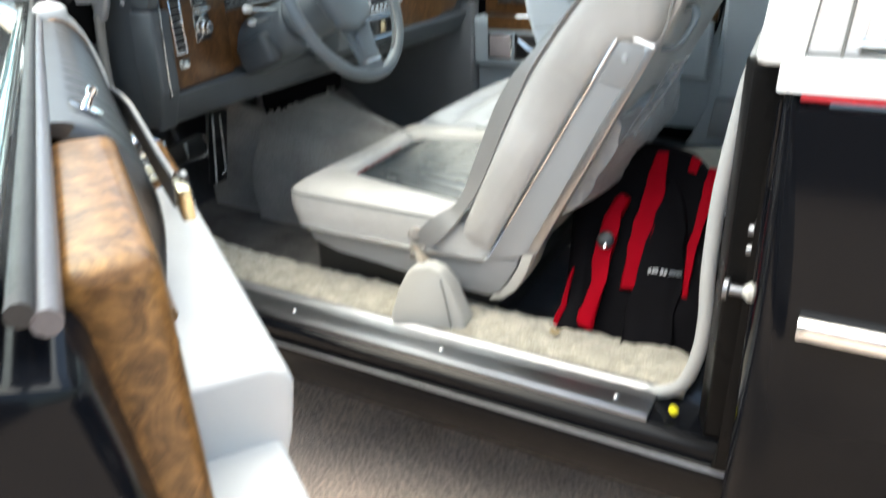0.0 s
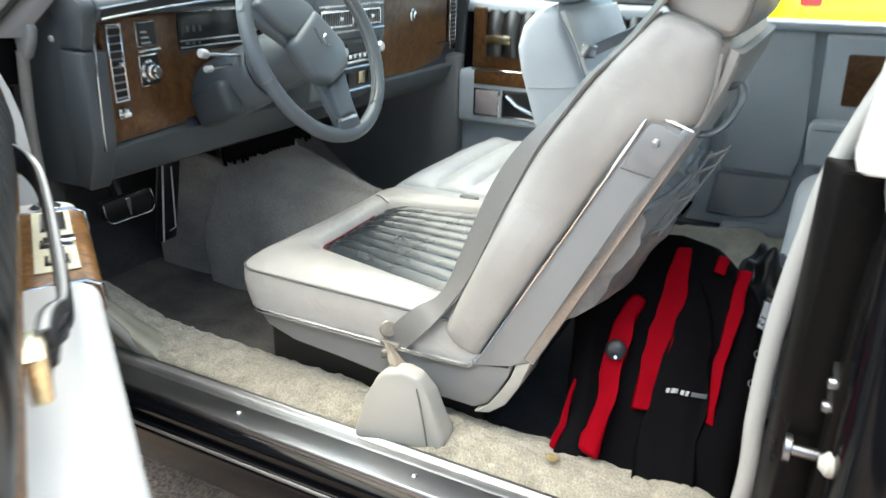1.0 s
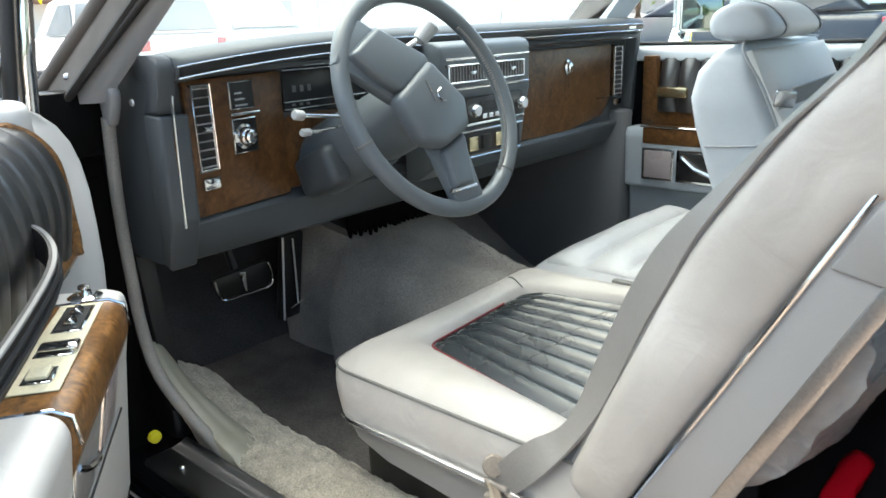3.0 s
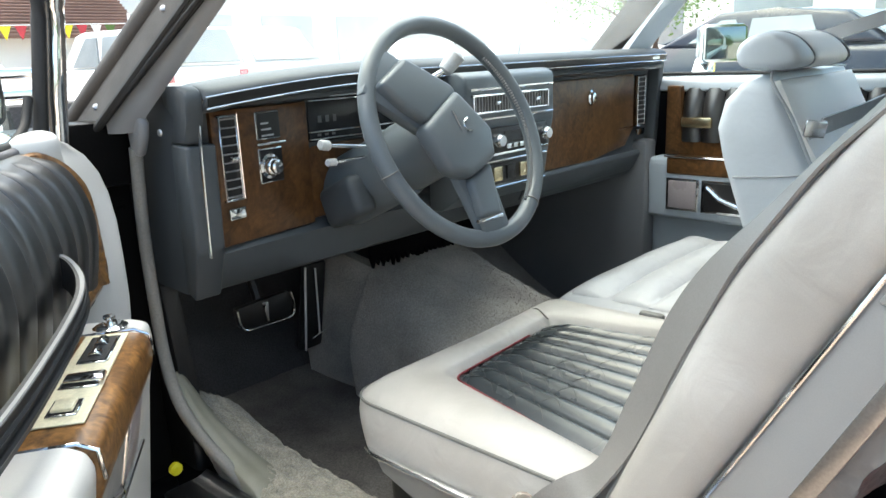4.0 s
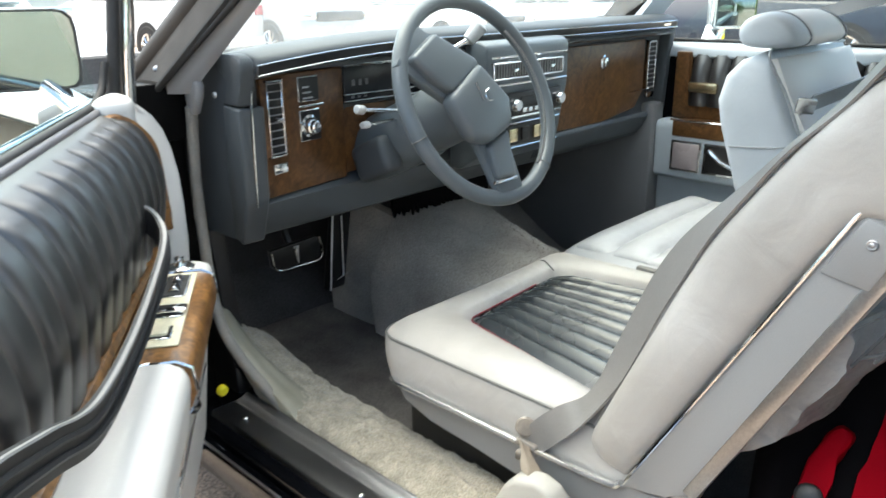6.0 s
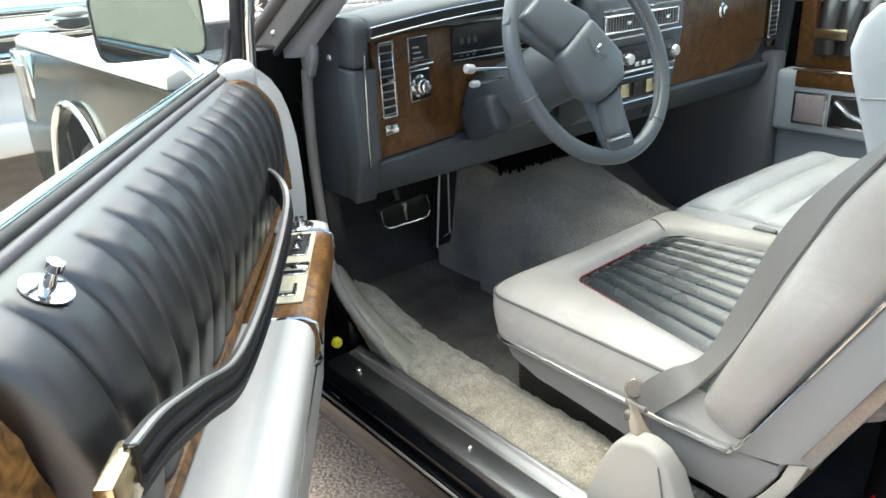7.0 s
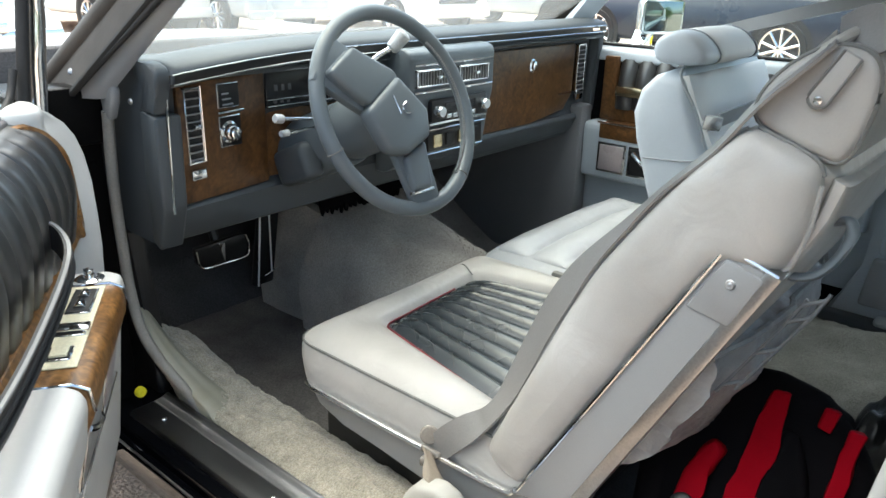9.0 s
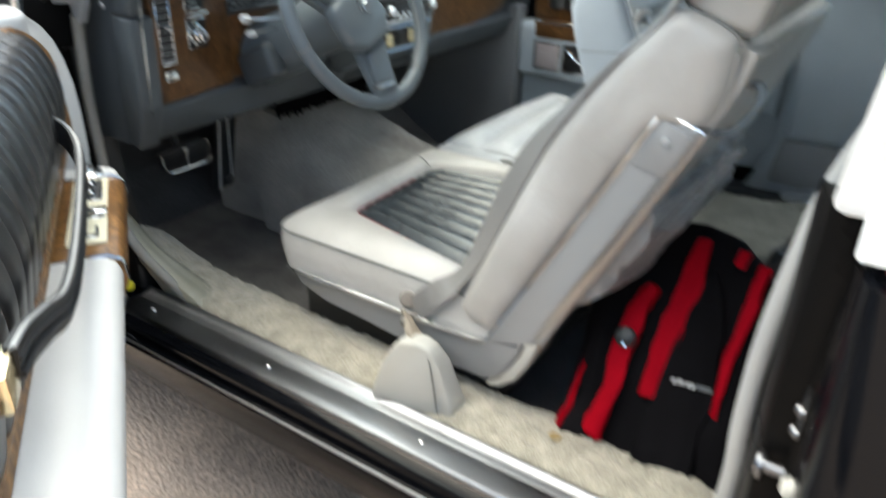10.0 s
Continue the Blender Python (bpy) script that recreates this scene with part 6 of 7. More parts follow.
part("buckle", bm, BRIGHT_TRIM, pb, "square bright metal buckle")
pts = smooth_path([(1.37, -0.41, 1.058), (1.44, -0.48, 1.082), (1.455, -0.67, 1.138), (1.47, -0.85, 1.190), (1.48, -1.10, 1.265)], 5)
bm = mesh()
ribbon(bm, pts, [Vector((0.006, -0.005, 0.018))] * len(pts))
part("webbing", bm, BELT_PALE, pb)

# ---- rear seat, rug, backpack ----
rs = empty("rear_bench", "white leather rear bench seat", "car seat")
bm = mesh()
prism(bm, [(-1.165, 0.31), (-1.140, 0.46), (-1.140, 0.55), (-1.165, 0.59), (-1.22, 0.604), (-1.75, 0.52), (-1.78, 0.31)], "x", 0.52, 1.40, 0.045, 5)
part("seat_cushion", bm, SKYLIT_LEATHER, rs, "", 60)
bm = mesh()
prism(bm, [(-1.68, 0.46), (-1.72, 0.50), (-1.90, 0.95), (-1.95, 1.0), (-2.02, 0.98), (-2.02, 0.46)], "x", 0.12, 1.47, 0.03, 4)
part("backrest", bm, WHITE_LEATHER, rs, "", 60)
def rug(u, v):
    x, y = 0.30 + 1.15 * u, -1.22 + 0.40 * v
    z = 0.285 + 0.165 * math.exp(-((x - CX - 0.25) / 0.36) ** 4) + 0.018 * noise.noise(Vector((x * 9, y * 9, 4))) + 0.006 * noise.noise(Vector((x * 40, y * 40, 8)))
    z += 0.016 * max(0, math.sin(x * 16 + y * 24)) ** 2
    return Vector((x, y, z))
bm = mesh()
thick_surface(bm, rug, 70, 40, (0, 0, -0.02))
tagged(part("rear_rug", bm, SHEEPSKIN, None, "", 80), "rumpled pale green-grey pile rug on the rear floor", "rug")

bag = empty("backpack", "black backpack with bright red panels standing behind the driver's seat", "backpack")
BN = Vector((-0.83, -0.10, 0.55)).normalized()
BU = Vector((0, 0, 1)).cross(BN).normalized()   # across, towards the front of the car is minus
BV = BN.cross(BU).normalized()
BM = Matrix(((*BU, 0), (*BV, 0), (*BN, 0), (0, 0, 0, 1))).transposed()
BM.translation = Vector((0.233, -1.054, 0.501))
def bag_local(p):
    d = Vector(p) - BM.translation
    return d.dot(BU), d.dot(BV)
def bag_outline(sx, sz):
    out = []
    for k in range(44):
        a = k * 2 * math.pi / 44
        c, s = math.cos(a), math.sin(a)
        x = 0.145 * math.copysign(abs(c) ** 0.5, c) * (1 - 0.16 * max(0, s) ** 2)
        y = 0.245 * math.copysign(abs(s) ** 0.55, s)
        out.append((x * sx, y * sz))
    return out
BC = (-0.045, 0.01)
bm = mesh()
rings = []
for w, sx, sz in ((-0.20, 0.90, 0.93), (-0.17, 1.0, 0.99), (-0.06, 1.02, 1.0), (-0.03, 0.99, 0.99), (-0.012, 0.93, 0.95), (-0.004, 0.80, 0.86)):
    rings.append([BM @ Vector((BC[0] + x, BC[1] + y, w)) for x, y in bag_outline(sx, sz)])
loft(bm, rings)
wobble(bm, 0.018, 11)
wobble(bm, 0.007, 34)
part("body", bm, BLACK_FABRIC, bag, "", 70)
def bag_panel(name, poly, mat, w0=-0.012, w1=0.004, bev=0.004, label="", parent=None):
    b = mesh()
    prism(b, poly, "z", w0, w1, bev, 2, BM)
    bmesh.ops.subdivide_edges(b, edges=[e for e in b.edges if e.calc_length() > 0.03], cuts=3, use_grid_fill=True)
    wobble(b, 0.007, 22)
    wobble(b, 0.003, 60)
    return part(name, b, mat, parent or bag, label)
def strip(pts, half):
    """A band polygon along local points."""
    l, r = [], []
    for i, p in enumerate(pts):
        a, b = Vector(pts[max(0, i - 1)]), Vector(pts[min(len(pts) - 1, i + 1)])
        n2 = (b - a).normalized()
        h = half[i] if isinstance(half, (list, tuple)) else half
        l.append((p[0] - n2.y * h, p[1] + n2.x * h))
        r.append((p[0] + n2.y * h, p[1] - n2.x * h))
    return l + r[::-1]
def loc(*pts):
    return [bag_local(p) for p in pts]
inner = loc((0.354, -1.003, 0.692), (0.334, -1.004, 0.662), (0.30, -1.004, 0.612), (0.25, -0.996, 0.535), (0.204, -0.996, 0.468))
bag_panel("red_band", strip(inner, [0.010, 0.015, 0.018, 0.018, 0.018]), RED_FABRIC, -0.02, 0.008, 0.004, "bright red band")
outer = loc((0.352, -1.100, 0.676), (0.315, -1.097, 0.615), (0.27, -1.093, 0.55), (0.219, -1.095, 0.472))
bag_panel("red_band", strip(outer, [0.010, 0.009, 0.008, 0.006]), RED_FABRIC, -0.02, 0.006, 0.003, "bright red band")
strap = loc((0.300, -0.955, 0.618), (0.272, -0.940, 0.575), (0.246, -0.938, 0.538), (0.20, -0.940, 0.47), (0.150, -0.932, 0.398))
sb = bag_panel("shoulder_strap", strip(strap, [0.012, 0.018, 0.015, 0.014, 0.016]), RED_FABRIC, -0.004, 0.022, 0.007, "red padded shoulder strap")
bm = mesh()
lathe(bm, [(0.0165, 0), (0.0165, 0.008), (0.012, 0.011), (0.0001, 0.0105)], BM @ Matrix.Translation((*strap[2], 0.022)), 20)
part("round_clip", bm, BLACK_PLASTIC, sb, "round black clip")
bm = mesh()
lathe(bm, [(0.004, 0), (0.003, 0.003), (0.0001, 0.003)], BM @ Matrix.Translation((strap[2][0] + 0.002, strap[2][1] - 0.013, 0.033)), 8)
part("rivet", bm, CHROME, sb)
pk = bag_panel("front_pocket", [(-0.062, -0.235), (0.028, -0.235), (0.034, -0.02), (0.026, 0.12), (0.0, 0.185), (-0.022, 0.18), (-0.040, 0.05), (-0.058, -0.06)], BLACK_FABRIC, -0.02, 0.010, 0.008, "black front pocket")
side = loc((0.21, -0.885, 0.50), (0.17, -0.880, 0.44), (0.140, -0.872, 0.395))
bag_panel("red_edge", strip(side, [0.003, 0.004, 0.005]), RED_FABRIC, -0.03, -0.004, 0.003)
for k, w in enumerate((0.0065, 0.0085, 0.0030, 0.0065, 0.0065)):
    x, w = -0.026 + 0.0062 * k, w * 0.62
    bag_panel("lettering_bar", [(x, -0.003), (x + w, -0.003), (x + w, 0.0035), (x, 0.0035)], GREY_LETTER, 0.008, 0.0145, 0.0)
bag_panel("lettering_bar", [(0.007, -0.003), (0.030, -0.003), (0.030, 0.003), (0.007, 0.003)], DARK_WEB, 0.008, 0.013, 0.0)
for p in ((0.316, -1.140, 0.613), (0.262, -1.142, 0.530), (0.285, -1.142, 0.57)):
    bm = mesh()
    x, y = bag_local(p)
    tube(bm, [BM @ Vector((x + 0.0035 * math.cos(a), y + 0.0055 * math.sin(a), 0.006)) for a in [k * math.pi / 6 for k in range(12)]], 0.0012, 6, True)
    part("zip_ring", bm, SCUFF, bag, "small metal ring on the zip")
bm = mesh()
x, y = bag_local((0.32, -1.142, 0.62))
prism(bm, [(x - 0.010, y - 0.02), (x + 0.008, y - 0.024), (x + 0.012, y + 0.02), (x - 0.004, y + 0.024)], "z", 0.0, 0.004, 0.001, 1, BM)
part("foil_tag", bm, SCUFF, bag, "small silver foil tag")


bag_panel("red_tag", [(0.018, 0.205), (0.034, 0.200), (0.037, 0.226), (0.022, 0.230)], RED_FABRIC, -0.03, 0.002, 0.003, "small red tag")
jacket = mesh()
bmesh.ops.create_icosphere(jacket, subdivisions=5, radius=1.0)
for v in jacket.verts:
    c = v.co.copy()
    k = 1 + 0.30 * noise.noise(c * 2.1) + 0.10 * abs(noise.noise(c * 4.0 + Vector((3, 1, 2))))
    v.co = Vector((0.47 + 0.10 * c.x * k, -1.125 + 0.050 * c.y * k, 0.560 + 0.105 * c.z * k))
tagged(part("crumpled_jacket", jacket, SHINY_BLACK, None, "", 80), "crumpled shiny black jacket stuffed behind the backpack", "jacket")

# ---- driver's door, open ----
ANG = radians(34.5)
DD, DN = Vector((-math.sin(ANG), -math.cos(ANG), 0)), Vector((math.cos(ANG), -math.sin(ANG), 0))
DM = Matrix(((*DD, 0), (*DN, 0), (0, 0, 1, 0), (0, 0, 0, 1))).transposed()
door = empty("driver_door", "open driver's door with pleated black leather, burl wood and pale vinyl trim", "car door", DM)
bm = mesh()
prism(bm, [(-0.25, 0.27), (-0.265, 0.60), (-0.245, 0.93), (-0.18, 0.972), (-0.14, 0.962), (-0.12, 0.80), (-0.10, 0.70), (-0.075, 0.40), (-0.10, 0.27)], "x", 0.02, 1.36, 0.012, 2)
part("door_shell", bm, BLACK_PAINT, door, "black painted door shell")
# pale vinyl panel that rounds up to the sill at the hinge end
bm = mesh()
rings = []
for z, uo, wo in ((0.70, 0.045, -0.060), (0.76, 0.045, -0.056), (0.82, 0.044, -0.056), (0.87, 0.036, -0.059), (0.91, 0.018, -0.068), (0.94, 0.012, -0.078), (0.965, 0.022, -0.090), (0.985, 0.045, -0.104), (0.995, 0.065, -0.115)):
    ring = [(0.125, -0.112), (0.100, -0.100), (0.078, min(-0.088, wo - 0.014)), (uo + 0.012, wo), (uo + 0.002, wo - 0.002), (uo - 0.010, wo - 0.012), (uo - 0.016, wo - 0.035), (uo - 0.010, -0.150), (0.125, -0.155)]
    rings.append([q.copy() for q in smooth_path([(a, b, z) for a, b in ring], 4, True)])
for k, z in ((0.90, 1.000), (0.70, 1.0045), (0.35, 1.007)):
    mid = sum(rings[-1], Vector()) / len(rings[-1]) if k == 0.90 else mid
    if k == 0.90:
        last = [q.copy() for q in rings[-1]]
    rings.append([Vector((mid.x + (q.x - mid.x) * k, mid.y + (q.y - mid.y) * k, z)) for q in last])
loft(bm, rings)
part("front_panel", bm, DOOR_LEATHER, door, "pale vinyl panel at the hinge end", 60)
# pleats of black leather
NPL = 15
UA, UB = 0.100, 0.957
ROLL = smooth_path([(0, -0.080, 0.792), (0, -0.073, 0.83), (0, -0.068, 0.865), (0, -0.069, 0.895), (0, -0.076, 0.924), (0, -0.088, 0.950), (0, -0.104, 0.969), (0, -0.122, 0.979), (0, -0.138, 0.983), (0, -0.156, 0.984)], 5)
def pleat_field(u, v):
    """Rolls of padded leather, sewn down between, rounding over to the sill."""
    x = UA + (UB - UA) * u
    ph = (u * NPL) % 1.0
    k = v * (len(ROLL) - 1)
    i = min(int(k), len(ROLL) - 2)
    p = ROLL[i].lerp(ROLL[i + 1], k - i)
    t = (ROLL[i + 1] - ROLL[i]).normalized()
    out = Vector((0, t.z, -t.y))
    dip = 1 - (1 - abs(2 * ph - 1) ** 4.5) ** 0.60
    fade = math.sin(min(1.0, max(0.0, 0.80 - v) / 0.30) * math.pi / 2) * (0.5 + 0.5 * min(1.0, v / 0.3))
    q = p - out * (0.022 * dip * fade)
    return Vector((x, q.y, q.z))
bm = mesh()
thick_surface(bm, pleat_field, NPL * 16, 48, (0, -0.012, -0.012))
part("pleated_panel", bm, BLACK_LEATHER, door, "pleated black leather panel", 60)
# wood frame round the pleats
bm = mesh()
tube(bm, smooth_path([(0.170, -0.152, 0.968), (0.125, -0.118, 0.972), (0.094, -0.088, 0.93), (0.089, -0.081, 0.86), (0.089, -0.080, 0.79)], 6), 0.011, 8, False, 0.9)
tube(bm, [(0.089, -0.088, 0.792), (0.30, -0.087, 0.785), (0.60, -0.086, 0.783), (0.97, -0.086, 0.783)], 0.011, 8)
part("wood_frame", bm, GOLDEN_WOOD, door, "burl wood frame round the pleats")
bm = mesh()
prism(bm, [(0.958, 0.78), (0.955, 0.88), (0.962, 0.93), (0.985, 0.975), (1.28, 0.98), (1.30, 0.78)], "y", -0.15, -0.096, 0.012, 3)
part("wood_panel", bm, GOLDEN_WOOD, door, "burl wood panel at the door's rear")
bm = mesh()
tube(bm, [(0.125, -0.085, 0.778), (0.60, -0.083, 0.777), (1.02, -0.083, 0.777)], 0.003, 6)
part("chrome_line", bm, CHROME, door)
# armrest
bm = mesh()
prism(bm, [(-0.105, 0.64), (-0.102, 0.770), (-0.090, 0.777), (-0.020, 0.778), (-0.004, 0.770), (0.002, 0.755), (-0.006, 0.70), (-0.026, 0.64), (-0.044, 0.56)], "x", 0.548, 1.10, 0.010, 3)
part("armrest", bm, DOOR_LEATHER, door, "pale vinyl armrest", 60)
bm = mesh()
prism(bm, [(-0.105, 0.60), (-0.102, 0.762), (-0.092, 0.770), (-0.025, 0.770), (-0.006, 0.763), (-0.003, 0.74), (-0.034, 0.60)], "x", 0.196, 0.262, 0.014, 4)
part("armrest_front", bm, DOOR_LEATHER, door, "", 60)
bm = mesh()
prism(bm, [(-0.100, 0.70), (-0.098, 0.772), (-0.070, 0.775), (-0.014, 0.775), (0.001, 0.771), (0.006, 0.760), (0.006, 0.735), (-0.01, 0.70)], "x", 0.262, 0.548, 0.006, 3)
arm_wood = part("switch_housing", bm, GOLDEN_WOOD, door, "burl wood switch housing on the armrest")
bm = mesh()
prism(bm, [(0.272, -0.064), (0.272, -0.016), (0.508, -0.014), (0.508, -0.064)], "z", 0.7755, 0.7775, 0.0008, 1)
ivory = part("switch_plate", bm, IVORY, arm_wood, "ivory switch plate")
for z in (0.262, 0.548):
    bm = mesh()
    tube(bm, [(z, -0.092, 0.774), (z, -0.012, 0.776), (z, 0.004, 0.768), (z, 0.007, 0.74)], 0.002, 6)
    part("chrome_band", bm, CHROME, arm_wood)
for x0, x1, w0, w1 in ((0.285, 0.365, -0.054, -0.022), (0.398, 0.430, -0.056, -0.018), (0.458, 0.492, -0.052, -0.024)):
    b = part("switch_bezel", box(mesh(), (x0, w0, 0.777), (x1, w1, 0.7795), 0.001, 1), CHROME, ivory)
    part("recess", box(mesh(), (x0 + 0.003, w0 + 0.003, 0.779), (x1 - 0.003, w1 - 0.003, 0.7802)), BLACK_PLASTIC, b)
    if x0 < 0.3:
        for c in (0.308, 0.342):
            part("toggle", prism(mesh(), [(-0.046, 0.780), (-0.040, 0.7865), (-0.035, 0.7865), (-0.030, 0.780)], "x", c - 0.009, c + 0.009, 0.0015), CHROME, b)
    elif x0 < 0.44:
        part("lever", box(mesh(), (0.4045, -0.052, 0.780), (0.4245, -0.014, 0.7855), 0.002), CHROME, b)
    else:
        part("button", box(mesh(), (x0 + 0.0042, w0 + 0.0042, 0.779), (x1 - 0.0042, w1 - 0.0042, 0.784), 0.002), IVORY, b)
bm = mesh()
lathe(bm, [(0.021, 0), (0.021, 0.003), (0.016, 0.006), (0.009, 0.006), (0.008, 0.010), (0.0035, 0.009), (0.003, 0.012), (0.007, 0.013), (0.007, 0.017), (0.0001, 0.018)], pose(0.195 + 0.035, -0.045, 0.770), 20)
part("mirror_knob", bm, CHROME, door, "small chrome remote mirror knob")
# lower panel with reflector, pull cup and pocket
bm = mesh()
prism(bm, [(-0.10, 0.40), (-0.066, 0.40), (-0.052, 0.45), (-0.028, 0.64), (-0.016, 0.70), (-0.10, 0.70)], "x", 0.15, 1.33, 0.010, 3)
part("lower_panel", bm, DOOR_LEATHER, door, "pale vinyl lower door panel", 60)
bm = mesh()
box(bm, (0.285, -0.010, 0.625), (0.372, 0.002, 0.735), 0.003)
refl = part("reflector", bm, CHROME, door, "chrome-edged pink door lamp")
bm = mesh()
box(bm, (0.291, -0.004, 0.632), (0.366, 0.004, 0.728), 0.003)
part("lens", bm, RED_LENS, refl)
bm = mesh()
box(bm, (0.395, -0.010, 0.62), (0.535, 0.002, 0.738), 0.003)
cup = part("handle_cup", bm, CHROME, door, "chrome door handle cup")
part("cup_hollow", box(mesh(), (0.402, -0.004, 0.628), (0.528, 0.0035, 0.730), 0.002), BRUSHED, cup)
part("inner_handle", tube(mesh(), smooth_path([(0.408, 0.002, 0.65), (0.43, 0.007, 0.655), (0.49, 0.007, 0.682), (0.52, 0.002, 0.70)], 5), 0.0045, 8), CHROME, cup)
bm = mesh()
tube(bm, [(0.23, -0.029, 0.612), (0.60, -0.029, 0.612), (1.20, -0.029, 0.612)], 0.003, 6)
part("chrome_line", bm, CHROME, door)
# the lamp and the handle cup follow the panel's slope
for ob in (refl, *refl.children, cup, *cup.children):
    for v in ob.data.vertices:
        v.co.y -= 0.004 + 0.22 * (0.735 - v.co.z)
# pull strap
pull = smooth_path([(0.30, -0.092, 0.872), (0.302, -0.066, 0.866), (0.325, -0.047, 0.846), (0.40, -0.040, 0.832), (0.60, -0.036, 0.826), (0.76, -0.036, 0.838), (0.85, -0.042, 0.868), (0.92, -0.045, 0.893), (0.965, -0.047, 0.902)], 7)
bm = mesh()
ribbon(bm, pull, [Vector((0, 0.002, 0.017))] * len(pull), 0.0045)
for off in (-0.006, 0.006):
    tube(bm, [q + Vector((0, 0.005, off)) for q in pull], 0.003, 6)
ps = part("pull_strap", bm, STRAP_BLACK, door, "black leather pull strap")
# thin pale line along the strap's upper edge
bm = mesh()
ribbon(bm, [p + Vector((0, 0.003, 0.0165)) for p in pull], [Vector((0, 0.0028, 0.0006))] * len(pull), 0.0010)
part("strap_edge", bm, GREY_PLASTIC, ps, "pale upper edge of the strap")
bm = mesh()
box(bm, (0.955, -0.056, 0.886), (0.998, -0.044, 0.917), 0.003)
part("strap_end", bm, GOLD, ps, "gilt metal strap end")
bm = mesh()
lathe(bm, [(0.0165, 0), (0.0165, 0.0015), (0.008, 0.003), (0.005, 0.003), (0.0035, 0.013), (0.0055, 0.015), (0.0055, 0.021), (0.0001, 0.022)], pose(0.874, -0.112, 0.9745, -30), 20)
part("lock_button", bm, CHROME, door, "chrome lock button in a round collar")
# glass, frame, seals
bm = mesh()
prism(bm, [(0.07, 0.985), (1.33, 0.985), (1.22, 1.36), (0.60, 1.365), (-0.02 + 0.42, 1.33), (-0.02 + 0.10, 1.03)], "y", -0.162, -0.158)
dg_ob = part("window_glass", bm, GLASS, door, "clear door window glass", 40, False)
dg_ob.visible_shadow = False
bm = mesh()
tube(bm, smooth_path([(1.34, -0.149, 0.984), (0.9, -0.149, 0.984), (0.5, -0.149, 0.984), (0.15, -0.148, 0.984), (0.10, -0.147, 0.987), (0.075, -0.144, 0.998)], 4), 0.0068, 10)
part("sill_bead", bm, SEAL_GREY, door, "grey rubber bead along the sill")
bm = mesh()
tube(bm, smooth_path([(1.34, -0.158, 0.990), (0.9, -0.158, 0.990), (0.5, -0.158, 0.990), (0.16, -0.157, 0.991), (0.10, -0.155, 0.996), (0.062, -0.150, 1.014), (0.042, -0.145, 1.05)], 4), 0.0062, 10)
part("window_seal", bm, RUBBER, door, "black rubber window seal")
bm = mesh()
tube(bm, [(0.03, -0.176, 0.987), (0.5, -0.177, 0.988), (1.34, -0.177, 0.988)], 0.0085, 10)
part("window_trim", bm, CHROME, door)
for pts, r, mat, nm in (([(0.030, -0.142, 0.985), (0.022, -0.134, 1.06), (0.010, -0.118, 1.20), (0.09, -0.090, 1.29), (0.34, -0.075, 1.345), (0.70, -0.065, 1.365), (1.24, -0.065, 1.36)], 0.010, RUBBER, "frame_seal"),
                        ([(-0.012, -0.134, 0.955), (-0.016, -0.124, 1.06), (-0.018, -0.106, 1.20), (0.07, -0.078, 1.305), (0.33, -0.060, 1.365), (0.70, -0.050, 1.385), (1.24, -0.050, 1.38)], 0.0155, CHROME, "window_frame")):
    bm = mesh()
    tube(bm, smooth_path(pts, 6), r, 12)
    part(nm, bm, mat, door)
# outer mirror
oct8 = ((-1, -0.8), (-0.8, -1), (0.8, -1), (1, -0.8), (1, 0.8), (0.8, 1), (-0.8, 1), (-1, 0.8))
MIR = Matrix.Translation((0.0265, -0.2705, 1.0705)) @ pose(0, 0, 0, 0, 0, 17)
mirror_corner = [(0.062, -0.061), (0.076, -0.059), (0.084, -0.050), (0.087, -0.030), (0.087, 0.030), (0.084, 0.048), (0.074, 0.058), (0.060, 0.061)]
mirror_shape = mirror_corner + [(-a, b) for a, b in reversed(mirror_corner)]
mir = part("door_mirror", loft(mesh(), [[MIR @ Vector((d, a * k, b * k)) for a, b in mirror_shape] for d, k in ((-0.085, 0.55), (-0.070, 0.80), (-0.030, 0.97), (0.0, 1.0), (0.004, 0.985), (0.004, 0.945), (0.0, 0.93))]), BLACK_PLASTIC, door, "black-framed door mirror", 30)
part("mirror_face", loft(mesh(), [[MIR @ Vector((d, a * 0.94, b * 0.93)) for a, b in mirror_shape] for d in (-0.001, 0.0022)]), MIRROR, mir, "mirror glass")
part("mirror_stem", loft(mesh(), [[Vector((0.045 * ca * k + 0.0, w + 0.012 * sa * k, z + 0.018 * sa * k)) for ca, sa in ((math.cos(q * math.pi / 8), math.sin(q * math.pi / 8)) for q in range(16))] for w, z, k in ((-0.19, 0.965, 1.1), (-0.205, 0.980, 0.9), (-0.225, 0.998, 0.75), (-0.245, 1.018, 0.7))]), CHROME, mir)

# ---- passenger door, closed ----
pd = empty("passenger_door", "closed passenger door with black pleats, burl wood and blue-grey trim", "car door")
part("door_shell", box(mesh(), (1.535, -0.905, 0.27), (1.72, 0.12, 0.965), 0.02), BLACK_PAINT, pd)
part("sill_pad", prism(mesh(), [(1.53, 0.955), (1.535, 0.985), (1.56, 1.0), (1.62, 1.0), (1.62, 0.955)], "y", -0.905, 0.05, 0.008, 3), BLUE_PANEL, pd)
part("trim_panel", prism(mesh(), [(1.555, 0.40), (1.53, 0.42), (1.52, 0.60), (1.54, 0.78), (1.545, 0.965), (1.60, 0.965), (1.60, 0.40)], "y", -0.900, 0.04, 0.008), BLUE_PANEL, pd)
